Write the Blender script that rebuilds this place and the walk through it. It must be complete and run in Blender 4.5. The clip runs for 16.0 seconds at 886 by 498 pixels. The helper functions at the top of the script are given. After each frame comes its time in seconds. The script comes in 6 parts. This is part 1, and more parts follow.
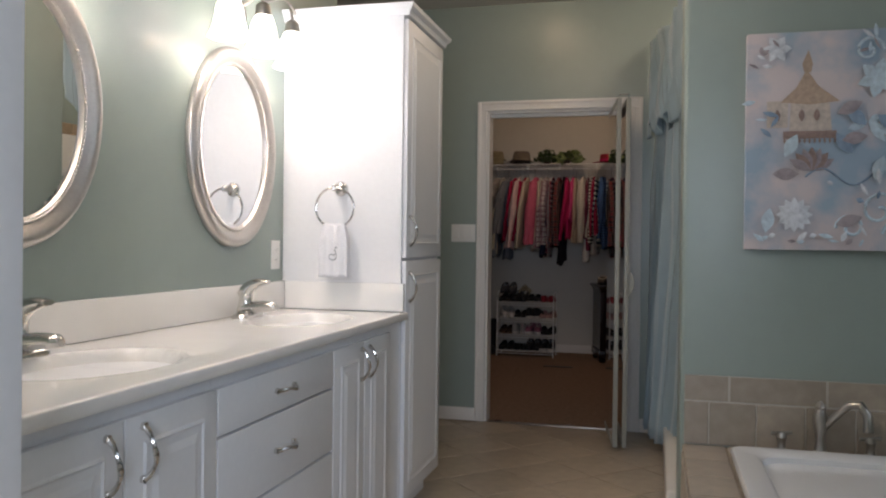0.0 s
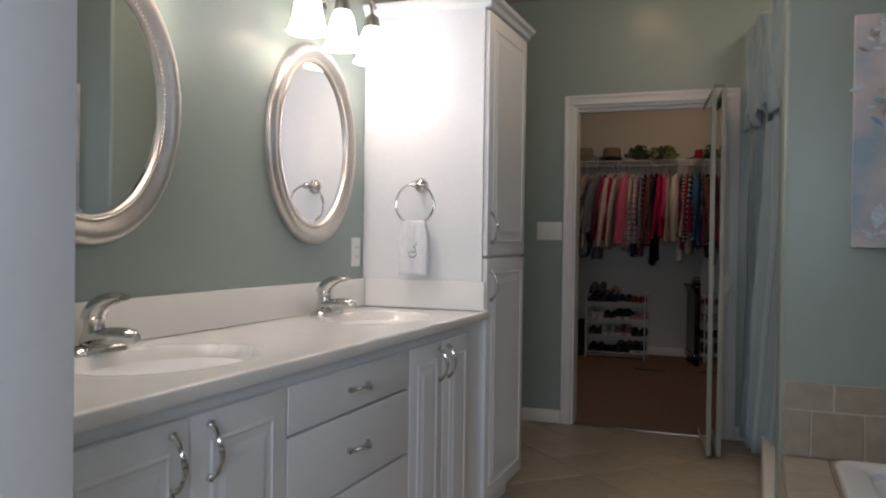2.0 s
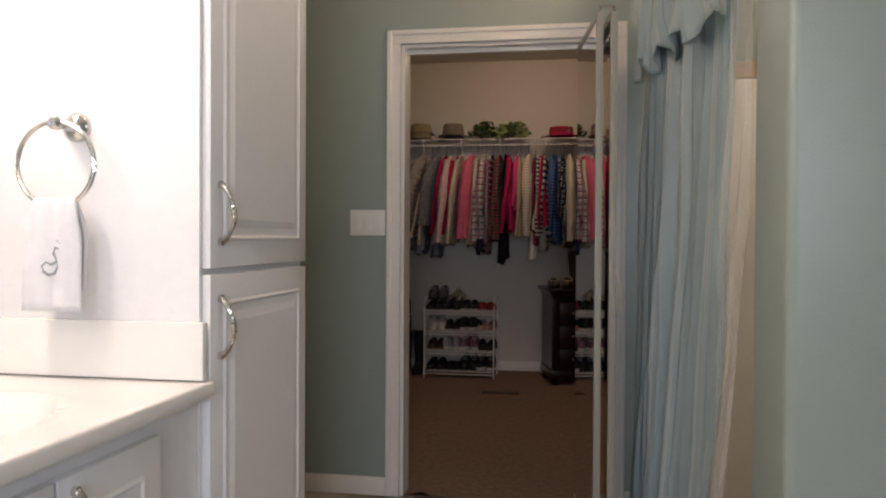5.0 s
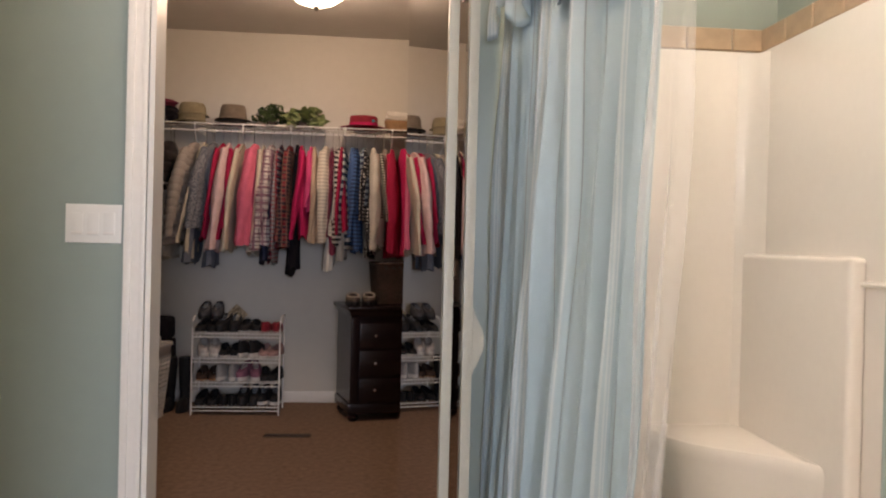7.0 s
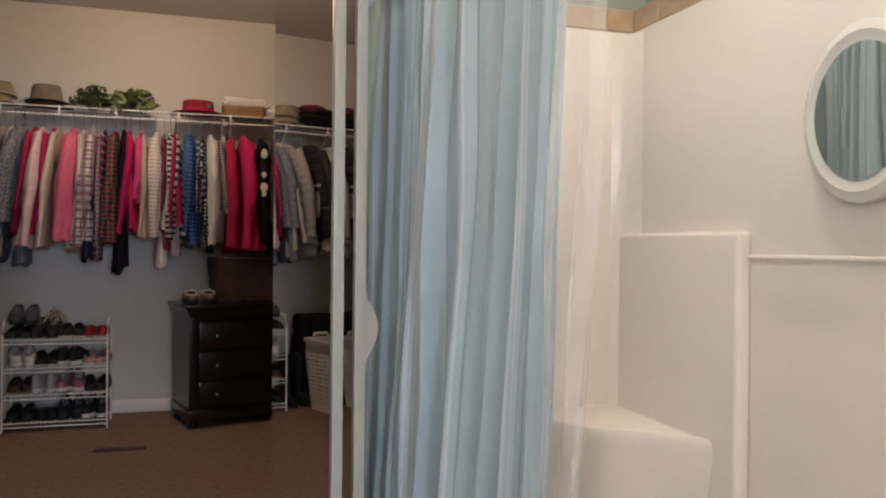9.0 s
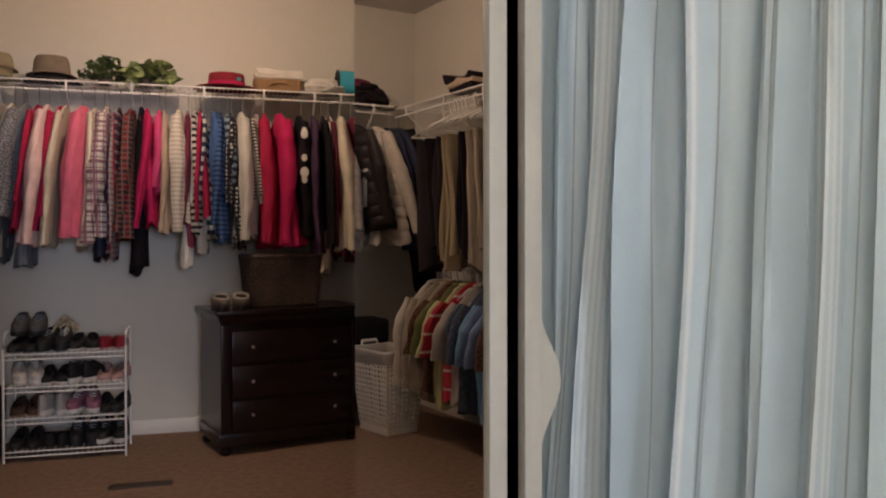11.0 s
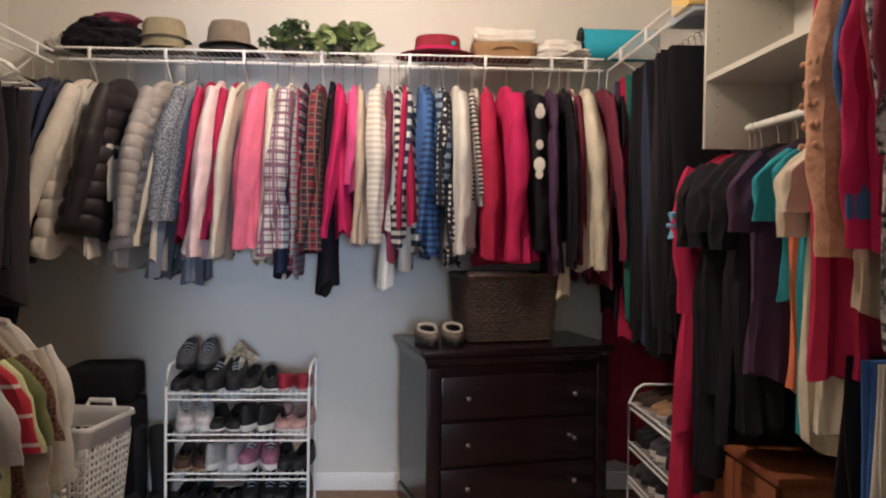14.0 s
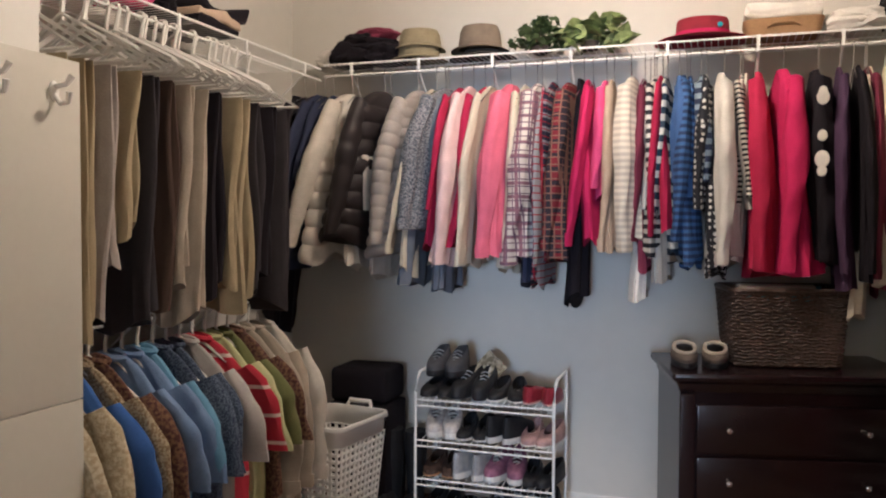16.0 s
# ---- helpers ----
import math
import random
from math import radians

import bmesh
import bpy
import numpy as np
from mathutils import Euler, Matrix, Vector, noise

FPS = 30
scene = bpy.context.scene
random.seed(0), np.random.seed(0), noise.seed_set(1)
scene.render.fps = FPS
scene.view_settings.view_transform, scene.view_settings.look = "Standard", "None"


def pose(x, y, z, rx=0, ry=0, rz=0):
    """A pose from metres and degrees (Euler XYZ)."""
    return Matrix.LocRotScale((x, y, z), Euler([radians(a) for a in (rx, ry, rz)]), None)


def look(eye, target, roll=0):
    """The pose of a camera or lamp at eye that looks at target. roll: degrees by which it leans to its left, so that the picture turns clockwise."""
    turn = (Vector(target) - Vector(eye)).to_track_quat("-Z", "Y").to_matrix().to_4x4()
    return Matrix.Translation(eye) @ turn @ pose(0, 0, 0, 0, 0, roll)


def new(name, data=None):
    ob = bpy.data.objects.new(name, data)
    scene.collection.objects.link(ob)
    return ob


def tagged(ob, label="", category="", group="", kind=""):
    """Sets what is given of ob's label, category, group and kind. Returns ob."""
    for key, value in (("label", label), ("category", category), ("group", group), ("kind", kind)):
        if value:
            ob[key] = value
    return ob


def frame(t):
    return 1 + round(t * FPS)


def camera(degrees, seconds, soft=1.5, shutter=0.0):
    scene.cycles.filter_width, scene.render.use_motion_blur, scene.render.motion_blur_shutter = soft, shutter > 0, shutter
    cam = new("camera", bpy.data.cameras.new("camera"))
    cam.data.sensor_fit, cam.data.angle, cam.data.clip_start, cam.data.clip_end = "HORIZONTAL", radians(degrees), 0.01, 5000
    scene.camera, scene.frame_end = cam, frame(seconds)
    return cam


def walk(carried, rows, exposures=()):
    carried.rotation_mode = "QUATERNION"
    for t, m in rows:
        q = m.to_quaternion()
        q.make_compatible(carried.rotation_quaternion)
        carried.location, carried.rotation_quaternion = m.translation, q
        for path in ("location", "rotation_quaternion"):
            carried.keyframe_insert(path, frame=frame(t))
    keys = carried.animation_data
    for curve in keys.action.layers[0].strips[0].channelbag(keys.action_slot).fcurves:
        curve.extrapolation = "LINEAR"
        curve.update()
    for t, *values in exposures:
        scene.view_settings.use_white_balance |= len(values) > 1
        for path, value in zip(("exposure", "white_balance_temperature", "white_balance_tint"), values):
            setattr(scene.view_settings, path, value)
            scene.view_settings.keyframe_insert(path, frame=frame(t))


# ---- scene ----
cam = camera(57.6, 16.0, soft=2.1)
PATH = [
    (0, (1.072, -5.177, 1.169), (0.563, -3.243, 1.153), 0.7),
    (0.5, (1.097, -5.194, 1.171), (0.473, -3.294, 1.154), 0.9),
    (1, (1.109, -5.203, 1.17), (0.438, -3.32, 1.152), 1.0),
    (1.5, (1.105, -5.183, 1.173), (0.406, -3.309, 1.153), 0.9),
    (2, (1.083, -5.087, 1.162), (0.361, -3.222, 1.141), 0.8),
    (2.5, (1.02, -4.903, 1.168), (0.298, -3.038, 1.139), 0.8),
    (3, (0.96, -4.717, 1.175), (0.248, -2.848, 1.144), 0.8),
    (3.5, (0.928, -4.478, 1.158), (0.318, -2.574, 1.131), 0.5),
    (4, (0.884, -4.146, 1.166), (0.387, -2.209, 1.138), 0.3),
    (4.2, (0.869, -4.038, 1.165), (0.397, -2.095, 1.137), 0.2),
    (6.3, (0.754, -2.719, 1.191), (0.609, -0.725, 1.166), 1.3),
    (6.5, (0.738, -2.636, 1.195), (0.627, -0.639, 1.172), 1.4),
    (7, (0.67, -2.494, 1.196), (0.851, -0.503, 1.185), 1.4),
    (7.5, (0.636, -2.477, 1.227), (1.034, -0.517, 1.215), 0.9),
    (8, (0.592, -2.472, 1.24), (1.088, -0.534, 1.221), 0.4),
    (8.2, (0.566, -2.475, 1.191), (1.105, -0.549, 1.182), 0.3),
    (10.3, (0.534, -1.817, 1.127), (1.166, 0.081, 1.113), 0.5),
    (10.5, (0.532, -1.766, 1.136), (1.16, 0.136, 1.114), 0.2),
    (11, (0.51, -1.488, 1.143), (1.065, 0.434, 1.12), -0.1),
    (11.5, (0.506, -1.238, 1.123), (0.979, 0.705, 1.118), 0.6),
    (12, (0.485, -0.983, 1.179), (0.879, 0.978, 1.152), 0.8),
    (12.5, (0.49, -0.749, 1.191), (0.762, 1.232, 1.156), 0.8),
    (13, (0.476, -0.561, 1.174), (0.661, 1.43, 1.152), 1.0),
    (13.5, (0.441, -0.411, 1.22), (0.608, 1.582, 1.178), 0.8),
    (14, (0.458, -0.275, 1.252), (0.558, 1.721, 1.2), 0.7),
    (14.5, (0.503, -0.161, 1.263), (0.44, 1.837, 1.206), 0.4),
    (15, (0.54, -0.1, 1.287), (0.279, 1.882, 1.224), 0.3),
    (15.5, (0.674, -0.052, 1.275), (0.146, 1.876, 1.219), 0.3),
    (16, (0.696, -0.042, 1.293), (0.039, 1.846, 1.228), 0.2),
]
EXPOSURES = [(0, -1.15, 6150, 17), (1.2, -1.47, 6150, 17), (4.2, -1.6, 6300, 17), (6.0, 0.62, 6800, 24), (8.2, 0.25, 5900, 18), (10.3, 0.4, 6300, 22), (11.1, 0.6, 6250, 21), (11.5, 1.12, 6000, 19), (12.0, 1.58, 5800, 17), (13.5, 1.65, 5400, 12), (16, 1.68, 5250, 11)]
walk(cam, [(t, look(eye, target, roll)) for t, eye, target, roll in PATH], EXPOSURES)

# ---- world and lights ----
world = bpy.data.worlds.new("world")
scene.world = world
world.use_nodes = True
sky = world.node_tree.nodes.new("ShaderNodeTexSky")
sky.sky_type = 'NISHITA'
sky.sun_disc = False
sky.sun_elevation = radians(35)
sky.sun_rotation = radians(120)
world.node_tree.links.new(sky.outputs[0], world.node_tree.nodes["Background"].inputs[0])
world.node_tree.nodes["Background"].inputs[1].default_value = 0.1
sun = new("sun", bpy.data.lights.new("sun", "SUN"))
sun.data.energy, sun.data.angle, sun.data.color = 2.0, radians(0.6), (1, 0.95, 0.88)
sun.matrix_world = look((8, 4, 6), (0, 0, 0))


def lamp(name, energy, color, m, size=None, radius=0.04):
    ld = bpy.data.lights.new(name, "AREA" if size else "POINT")
    ld.energy, ld.color = energy, color
    if size:
        ld.shape, ld.size, ld.size_y = "RECTANGLE", size[0], size[1]
    else:
        ld.shadow_soft_size = radius
    ob = new(name, ld)
    ob.matrix_world = m
    return ob


VANITY_W, CLOSET_W, WINDOW_W, BATH_FILL_W, SHOWER_W = 7.9, 25.0, 9.0, 25.0, 27.0
lamp("window_daylight", WINDOW_W, (0.72, 0.87, 1.0), look((2.66, -3.2, 1.75), (1.2, -3.0, 1.0)), (1.2, 1.1))
# Added bluish fill aimed through both doorways; the bedroom wall has no window.
lamp("bedroom_window_daylight", 185.0, (0.77, 0.88, 1.0), look((1.35, -7.44, 1.5), (1.1, -4.0, 1.35)), (1.6, 1.3))

# ---- materials ----
def mat(name, color, rough=0.5, metal=0.0, bump=0.0, scale=40.0, var=0.06, spec=0.5, emit=0.0, coat=0.0, stretch=(1, 1, 1)):
    m = bpy.data.materials.new(name)
    m.use_nodes = True
    nt = m.node_tree
    b = nt.nodes["Principled BSDF"]
    b.inputs["Roughness"].default_value = rough
    b.inputs["Metallic"].default_value = metal
    b.inputs["Specular IOR Level"].default_value = spec
    b.inputs["Coat Weight"].default_value = coat
    tc = nt.nodes.new("ShaderNodeTexCoord")
    mp = nt.nodes.new("ShaderNodeMapping")
    mp.inputs["Scale"].default_value = stretch
    nt.links.new(tc.outputs["Object"], mp.inputs[0])
    fine, broad = nt.nodes.new("ShaderNodeTexNoise"), nt.nodes.new("ShaderNodeTexNoise")
    fine.inputs["Scale"].default_value, fine.inputs["Detail"].default_value = scale, 4
    broad.inputs["Scale"].default_value, broad.inputs["Detail"].default_value = scale / 14, 3
    nt.links.new(mp.outputs[0], fine.inputs[0])
    nt.links.new(mp.outputs[0], broad.inputs[0])
    add = nt.nodes.new("ShaderNodeMath")
    add.operation = "ADD"
    nt.links.new(fine.outputs[0], add.inputs[0])
    nt.links.new(broad.outputs[0], add.inputs[1])
    half = nt.nodes.new("ShaderNodeMath")
    half.operation = "MULTIPLY"
    half.inputs[1].default_value = 0.5
    nt.links.new(add.outputs[0], half.inputs[0])
    ramp = nt.nodes.new("ShaderNodeValToRGB")
    lo = [max(0, c * (1 - var * 2)) for c in color]
    hi = [min(1, c * (1 + var * 2)) for c in color]
    ramp.color_ramp.elements[0].position, ramp.color_ramp.elements[0].color = 0.3, (*lo, 1)
    ramp.color_ramp.elements[1].position, ramp.color_ramp.elements[1].color = 0.7, (*hi, 1)
    nt.links.new(half.outputs[0], ramp.inputs[0])
    nt.links.new(ramp.outputs[0], b.inputs["Base Color"])
    if bump:
        bp = nt.nodes.new("ShaderNodeBump")
        bp.inputs["Strength"].default_value, bp.inputs["Distance"].default_value = bump, 0.004
        nt.links.new(fine.outputs[0], bp.inputs["Height"])
        nt.links.new(bp.outputs[0], b.inputs["Normal"])
    if emit:
        b.inputs["Emission Color"].default_value = (*color, 1)
        b.inputs["Emission Strength"].default_value = emit
    return m


def pattern_mat(name, stops, kind, scale, base_rough=0.85, axis=2, cut=0.5):
    """Woven or printed cloth: kind is stripes, plaid, tweed, dots or knit."""
    m = mat(name, stops[0], base_rough, bump=0.35, scale=260, var=0.05, spec=0.2)
    nt = m.node_tree
    b = nt.nodes["Principled BSDF"]
    tc = nt.nodes["Texture Coordinate"]

    def wave(ax, sc, cut):
        w = nt.nodes.new("ShaderNodeTexWave")
        w.bands_direction = "XYZ"[ax]
        w.inputs["Scale"].default_value = sc
        nt.links.new(tc.outputs["Object"], w.inputs[0])
        g = nt.nodes.new("ShaderNodeMath")
        g.operation = "GREATER_THAN"
        g.inputs[1].default_value = cut
        nt.links.new(w.outputs[1], g.inputs[0])
        return g.outputs[0]

    def mix(fac, a, c):
        x = nt.nodes.new("ShaderNodeMix")
        x.data_type = "RGBA"
        nt.links.new(fac, x.inputs[0])
        for sock, v in ((x.inputs[6], a), (x.inputs[7], c)):
            if isinstance(v, tuple):
                sock.default_value = (*v, 1)
            else:
                nt.links.new(v, sock)
        return x.outputs[2]

    if kind == "stripes":
        out = mix(wave(axis, scale, cut), stops[0], stops[1])
        if len(stops) > 2:
            out = mix(wave(axis, scale * 3.4, 0.95), out, stops[2])
    elif kind == "plaid":
        out = mix(wave(2, scale, cut + 0.22), stops[0], stops[1])
        out = mix(wave(0, scale, cut + 0.22), out, stops[1])
        out = mix(wave(2, scale * 1.9, 0.93), out, stops[-1])
        out = mix(wave(0, scale * 1.9, 0.93), out, stops[-1])
    elif kind == "dots":
        v = nt.nodes.new("ShaderNodeTexVoronoi")
        v.inputs["Scale"].default_value = scale
        v.inputs["Randomness"].default_value = 0.25
        nt.links.new(tc.outputs["Object"], v.inputs[0])
        g = nt.nodes.new("ShaderNodeMath")
        g.operation = "LESS_THAN"
        g.inputs[1].default_value = 0.33
        nt.links.new(v.outputs[0], g.inputs[0])
        out = mix(g.outputs[0], stops[0], stops[1])
    else:
        n = nt.nodes.new("ShaderNodeTexNoise")
        n.inputs["Scale"].default_value, n.inputs["Detail"].default_value = scale, 5
        nt.links.new(tc.outputs["Object"], n.inputs[0])
        g = nt.nodes.new("ShaderNodeMapRange")
        g.inputs[1].default_value, g.inputs[2].default_value = 0.42, 0.58
        nt.links.new(n.outputs[0], g.inputs[0])
        out = mix(g.outputs[0], stops[0], stops[1])
        bp = nt.nodes["Bump"]
        bp.inputs["Distance"].default_value = 0.01
        nt.links.new(n.outputs[0], bp.inputs["Height"])
    nt.links.new(out, b.inputs["Base Color"])
    return m


def random_tint(m, amount=0.25):
    """Vary a material from piece to piece."""
    nt = m.node_tree
    b = nt.nodes["Principled BSDF"]
    src = b.inputs["Base Color"].links[0].from_socket
    info = nt.nodes.new("ShaderNodeObjectInfo")
    r = nt.nodes.new("ShaderNodeMapRange")
    r.inputs[3].default_value, r.inputs[4].default_value = 1 - amount, 1 + amount
    hsv = nt.nodes.new("ShaderNodeHueSaturation")
    nt.links.new(info.outputs["Random"], r.inputs[0])
    nt.links.new(r.outputs[0], hsv.inputs["Value"])
    nt.links.new(src, hsv.inputs["Color"])
    nt.links.new(hsv.outputs[0], b.inputs["Base Color"])
    return m


GREEN = mat("sage_wall_paint", (0.29, 0.345, 0.31), 0.31, bump=0.12, scale=220, var=0.015)
CLOSET_WALL = mat("closet_wall_paint", (0.58, 0.557, 0.505), 0.6, bump=0.15, scale=220, var=0.015)
CEIL = mat("ceiling_paint", (0.62, 0.60, 0.56), 0.8, bump=0.3, scale=120, var=0.02)
TRIM = mat("white_trim_paint", (0.76, 0.73, 0.68), 0.35, bump=0.05, scale=60, var=0.02)
# White rails and pull of the bifold, with their shade put into the colour.
LEAFM = mat("shaded_bifold_white", (0.36, 0.365, 0.325), 0.4, bump=0.03, scale=60, var=0.03)
CAB = mat("white_cabinet_thermofoil", (0.76, 0.76, 0.76), 0.3, bump=0.03, scale=60, var=0.015)
MARBLE = mat("cultured_marble", (0.82, 0.80, 0.76), 0.14, bump=0.0, scale=9, var=0.02, coat=0.3)
CHROME = mat("brushed_nickel", (0.62, 0.60, 0.57), 0.18, 1.0, scale=300, var=0.04)
NICKEL = mat("satin_nickel", (0.42, 0.39, 0.35), 0.3, 1.0, scale=300, var=0.04)
SILVER = mat("champagne_silver_frame", (0.52, 0.49, 0.455), 0.34, 0.8, bump=0.03, scale=90, var=0.05)
MIRROR = mat("mirror_glass", (0.9, 0.9, 0.9), 0.0, 1.0, var=0.0)
SHADE = mat("lit_frosted_glass", (1.0, 0.9, 0.74), 0.4, emit=9.0, var=0.0)
DOME = mat("lit_dome_glass", (1.0, 0.78, 0.5), 0.4, emit=7.0, var=0.0)
PLASTIC = mat("white_plastic", (0.78, 0.77, 0.73), 0.35, var=0.01)
DARKSLOT = mat("dark_slot", (0.05, 0.05, 0.05), 0.6)
TILE = random_tint(mat("beige_stone_tile", (0.40, 0.335, 0.255), 0.38, bump=0.1, scale=16, var=0.1), 0.07)
WTILE = random_tint(mat("travertine_wall_tile", (0.36, 0.305, 0.24), 0.35, bump=0.1, scale=20, var=0.1), 0.08)
GROUT = mat("grout", (0.40, 0.34, 0.265), 0.9, bump=0.4, scale=200)
PALEGROUT = mat("pale_grout", (0.5, 0.46, 0.4), 0.9, bump=0.3, scale=200)
CARPET = mat("tan_carpet", (0.275, 0.187, 0.138), 0.95, bump=1.0, scale=420, var=0.16, spec=0.1)
TUBW = mat("white_acrylic_tub", (0.82, 0.82, 0.82), 0.12, var=0.005, coat=0.5)
FIBER = mat("cream_fiberglass", (0.84, 0.80, 0.74), 0.22, var=0.01, coat=0.3)


def satin_stripe(name, base, pale, line, repeat=0.34):
    """Satin with ribbed pale bands and thin dark lines running down the cloth; the first UV is metres across it."""
    m = mat(name, base, 0.42, bump=0.06, scale=180, var=0.02, spec=0.5)
    nt = m.node_tree
    b = nt.nodes["Principled BSDF"]
    b.inputs["Sheen Weight"].default_value = 0.15
    uv = nt.nodes.new("ShaderNodeSeparateXYZ")
    nt.links.new(nt.nodes["Texture Coordinate"].outputs["UV"], uv.inputs[0])

    def op(kind, a, c=0.0):
        n = nt.nodes.new("ShaderNodeMath")
        n.operation = kind
        for sock, v in zip(n.inputs, (a, c)):
            if isinstance(v, float):
                sock.default_value = v
            else:
                nt.links.new(v, sock)
        return n.outputs[0]

    wob = nt.nodes.new("ShaderNodeTexNoise")
    wob.inputs["Scale"].default_value = 160
    nt.links.new(nt.nodes["Texture Coordinate"].outputs["UV"], wob.inputs[0])
    across = op("ADD", uv.outputs[0], op("MULTIPLY", op("SUBTRACT", wob.outputs[0], 0.5), 0.004))
    cell = op("FRACT", op("DIVIDE", uv.outputs[0], repeat))
    band = op("LESS_THAN", cell, 0.2)
    rib = op("GREATER_THAN", op("SINE", op("MULTIPLY", across, 620.0)), -0.15)
    pale_fac = op("MULTIPLY", band, op("ADD", op("MULTIPLY", rib, 0.65), 0.25))
    dark_fac = op("ADD", op("LESS_THAN", op("ABSOLUTE", op("SUBTRACT", cell, 0.27)), 0.0045), op("LESS_THAN", op("ABSOLUTE", op("SUBTRACT", cell, 0.72)), 0.0045))
    src = b.inputs["Base Color"].links[0].from_socket
    for fac, col in ((pale_fac, pale), (op("MULTIPLY", dark_fac, 0.75), line)):
        x = nt.nodes.new("ShaderNodeMix")
        x.data_type = "RGBA"
        nt.links.new(fac, x.inputs[0])
        nt.links.new(src, x.inputs[6])
        x.inputs[7].default_value = (*col, 1)
        src = x.outputs[2]
    nt.links.new(src, b.inputs["Base Color"])
    return m


CURTAIN = satin_stripe("blue_satin_curtain", (0.385, 0.50, 0.555), (0.56, 0.63, 0.65), (0.22, 0.24, 0.26))
LINER = mat("clear_vinyl_liner", (0.93, 0.94, 0.94), 0.12, bump=0.9, scale=38, var=0.02)
LINER.node_tree.nodes["Principled BSDF"].inputs["Alpha"].default_value = 0.16
VWHITE = mat("ventilated_shelf_wire", (0.80, 0.80, 0.78), 0.35, var=0.01)
ESPRESSO = mat("espresso_wood", (0.014, 0.0075, 0.009), 0.24, bump=0.08, scale=14, var=0.3, stretch=(1, 1, 7))
CHERRY = mat("cherry_wood", (0.22, 0.075, 0.03), 0.4, bump=0.08, scale=14, var=0.2, stretch=(6, 6, 1))
WICKER = mat("dark_wicker", (0.062, 0.038, 0.03), 0.6, bump=0.6, scale=90, var=0.4)
TOWEL = mat("white_terry", (0.82, 0.82, 0.84), 0.95, bump=0.9, scale=500, var=0.03, spec=0.1)
THREAD = mat("grey_embroidery", (0.30, 0.32, 0.34), 0.7, bump=0.5, scale=400)
LEAF = random_tint(mat("ivy_leaf", (0.08, 0.125, 0.045), 0.45, scale=60, var=0.25), 0.3)
LEAF2 = mat("variegated_leaf", (0.22, 0.27, 0.11), 0.45, scale=30, var=0.45)
STEEL = mat("bright_hook_wire", (0.7, 0.7, 0.7), 0.2, 1.0)
BRASSDARK = mat("brown_floor_register", (0.07, 0.045, 0.03), 0.5, 0.3)
BLACKC = mat("black_leather", (0.018, 0.018, 0.02), 0.55, spec=0.25, bump=0.2, scale=120, var=0.2)
RUBBER = mat("white_rubber", (0.6, 0.58, 0.55), 0.6, scale=90, var=0.06)
FLOORWOOD = mat("bedroom_carpet", (0.3, 0.26, 0.2), 0.95, bump=0.6, scale=300)


# ---- builders ----
def part(name, bm, material, parent=None, label="", smooth=True):
    me = bpy.data.meshes.new(name)
    bmesh.ops.recalc_face_normals(bm, faces=bm.faces)
    bm.to_mesh(me)
    bm.free()
    if smooth:
        me.polygons.foreach_set("use_smooth", [True] * len(me.polygons))
        me.set_sharp_from_angle(angle=radians(38))
    me.materials.append(material)
    ob = new(name, me)
    if parent is not None:
        ob.parent = parent
    if label:
        ob["label"] = label
    return ob


def thing(name, label, category, group="", kind="", at=(0, 0, 0), rz=0):
    ob = new(name)
    ob.matrix_world = pose(*at, 0, 0, rz)
    return tagged(ob, label, category, group, kind)


def box(bm, x0, x1, y0, y1, z0, z1, bevel=0.0, seg=2):
    vs = [bm.verts.new((x, y, z)) for z in (z0, z1) for y in (y0, y1) for x in (x0, x1)]
    fs = [bm.faces.new([vs[i] for i in q]) for q in ((0, 2, 3, 1), (4, 5, 7, 6), (0, 1, 5, 4), (2, 6, 7, 3), (0, 4, 6, 2), (1, 3, 7, 5))]
    if bevel:
        es = list({e for f in fs for e in f.edges})
        bmesh.ops.bevel(bm, geom=es, offset=bevel, segments=seg, affect="EDGES", profile=0.6)
    return bm


def boxed(*a, bevel=0.0, seg=2):
    return box(bmesh.new(), *a, bevel=bevel, seg=seg)


def sweep(bm, pts, r, seg=6, closed=False):
    """A round bar along points; r is one radius or one a point."""
    pts = [Vector(p) for p in pts]
    n = len(pts)
    rings = []
    up = Vector((0, 0, 1))
    for i, p in enumerate(pts):
        a, b = pts[(i - 1) % n if closed else max(i - 1, 0)], pts[(i + 1) % n if closed else min(i + 1, n - 1)]
        d = (b - a).normalized()
        s = d.cross(up)
        if s.length < 0.05:
            s = d.cross(Vector((0, 1, 0)))
        s.normalize()
        t = s.cross(d)
        rr = r[i] if isinstance(r, (list, tuple)) else r
        rings.append([bm.verts.new(p + s * (rr * math.cos(k * math.tau / seg)) + t * (rr * math.sin(k * math.tau / seg))) for k in range(seg)])
    for i in range(n if closed else n - 1):
        a, b = rings[i], rings[(i + 1) % n]
        for k in range(seg):
            bm.faces.new((a[k], a[(k + 1) % seg], b[(k + 1) % seg], b[k]))
    if not closed:
        bm.faces.new(rings[0][::-1])
        bm.faces.new(rings[-1])
    return bm


def rings_mesh(bm, rings, cap=True):
    """Join closed loops of points into a skin."""
    vv = [[bm.verts.new(p) for p in r] for r in rings]
    for a, b in zip(vv, vv[1:]):
        for k in range(len(a)):
            bm.faces.new((a[k], a[(k + 1) % len(a)], b[(k + 1) % len(b)], b[k]))
    if cap:
        bm.faces.new(vv[0][::-1])
        bm.faces.new(vv[-1])
    return bm


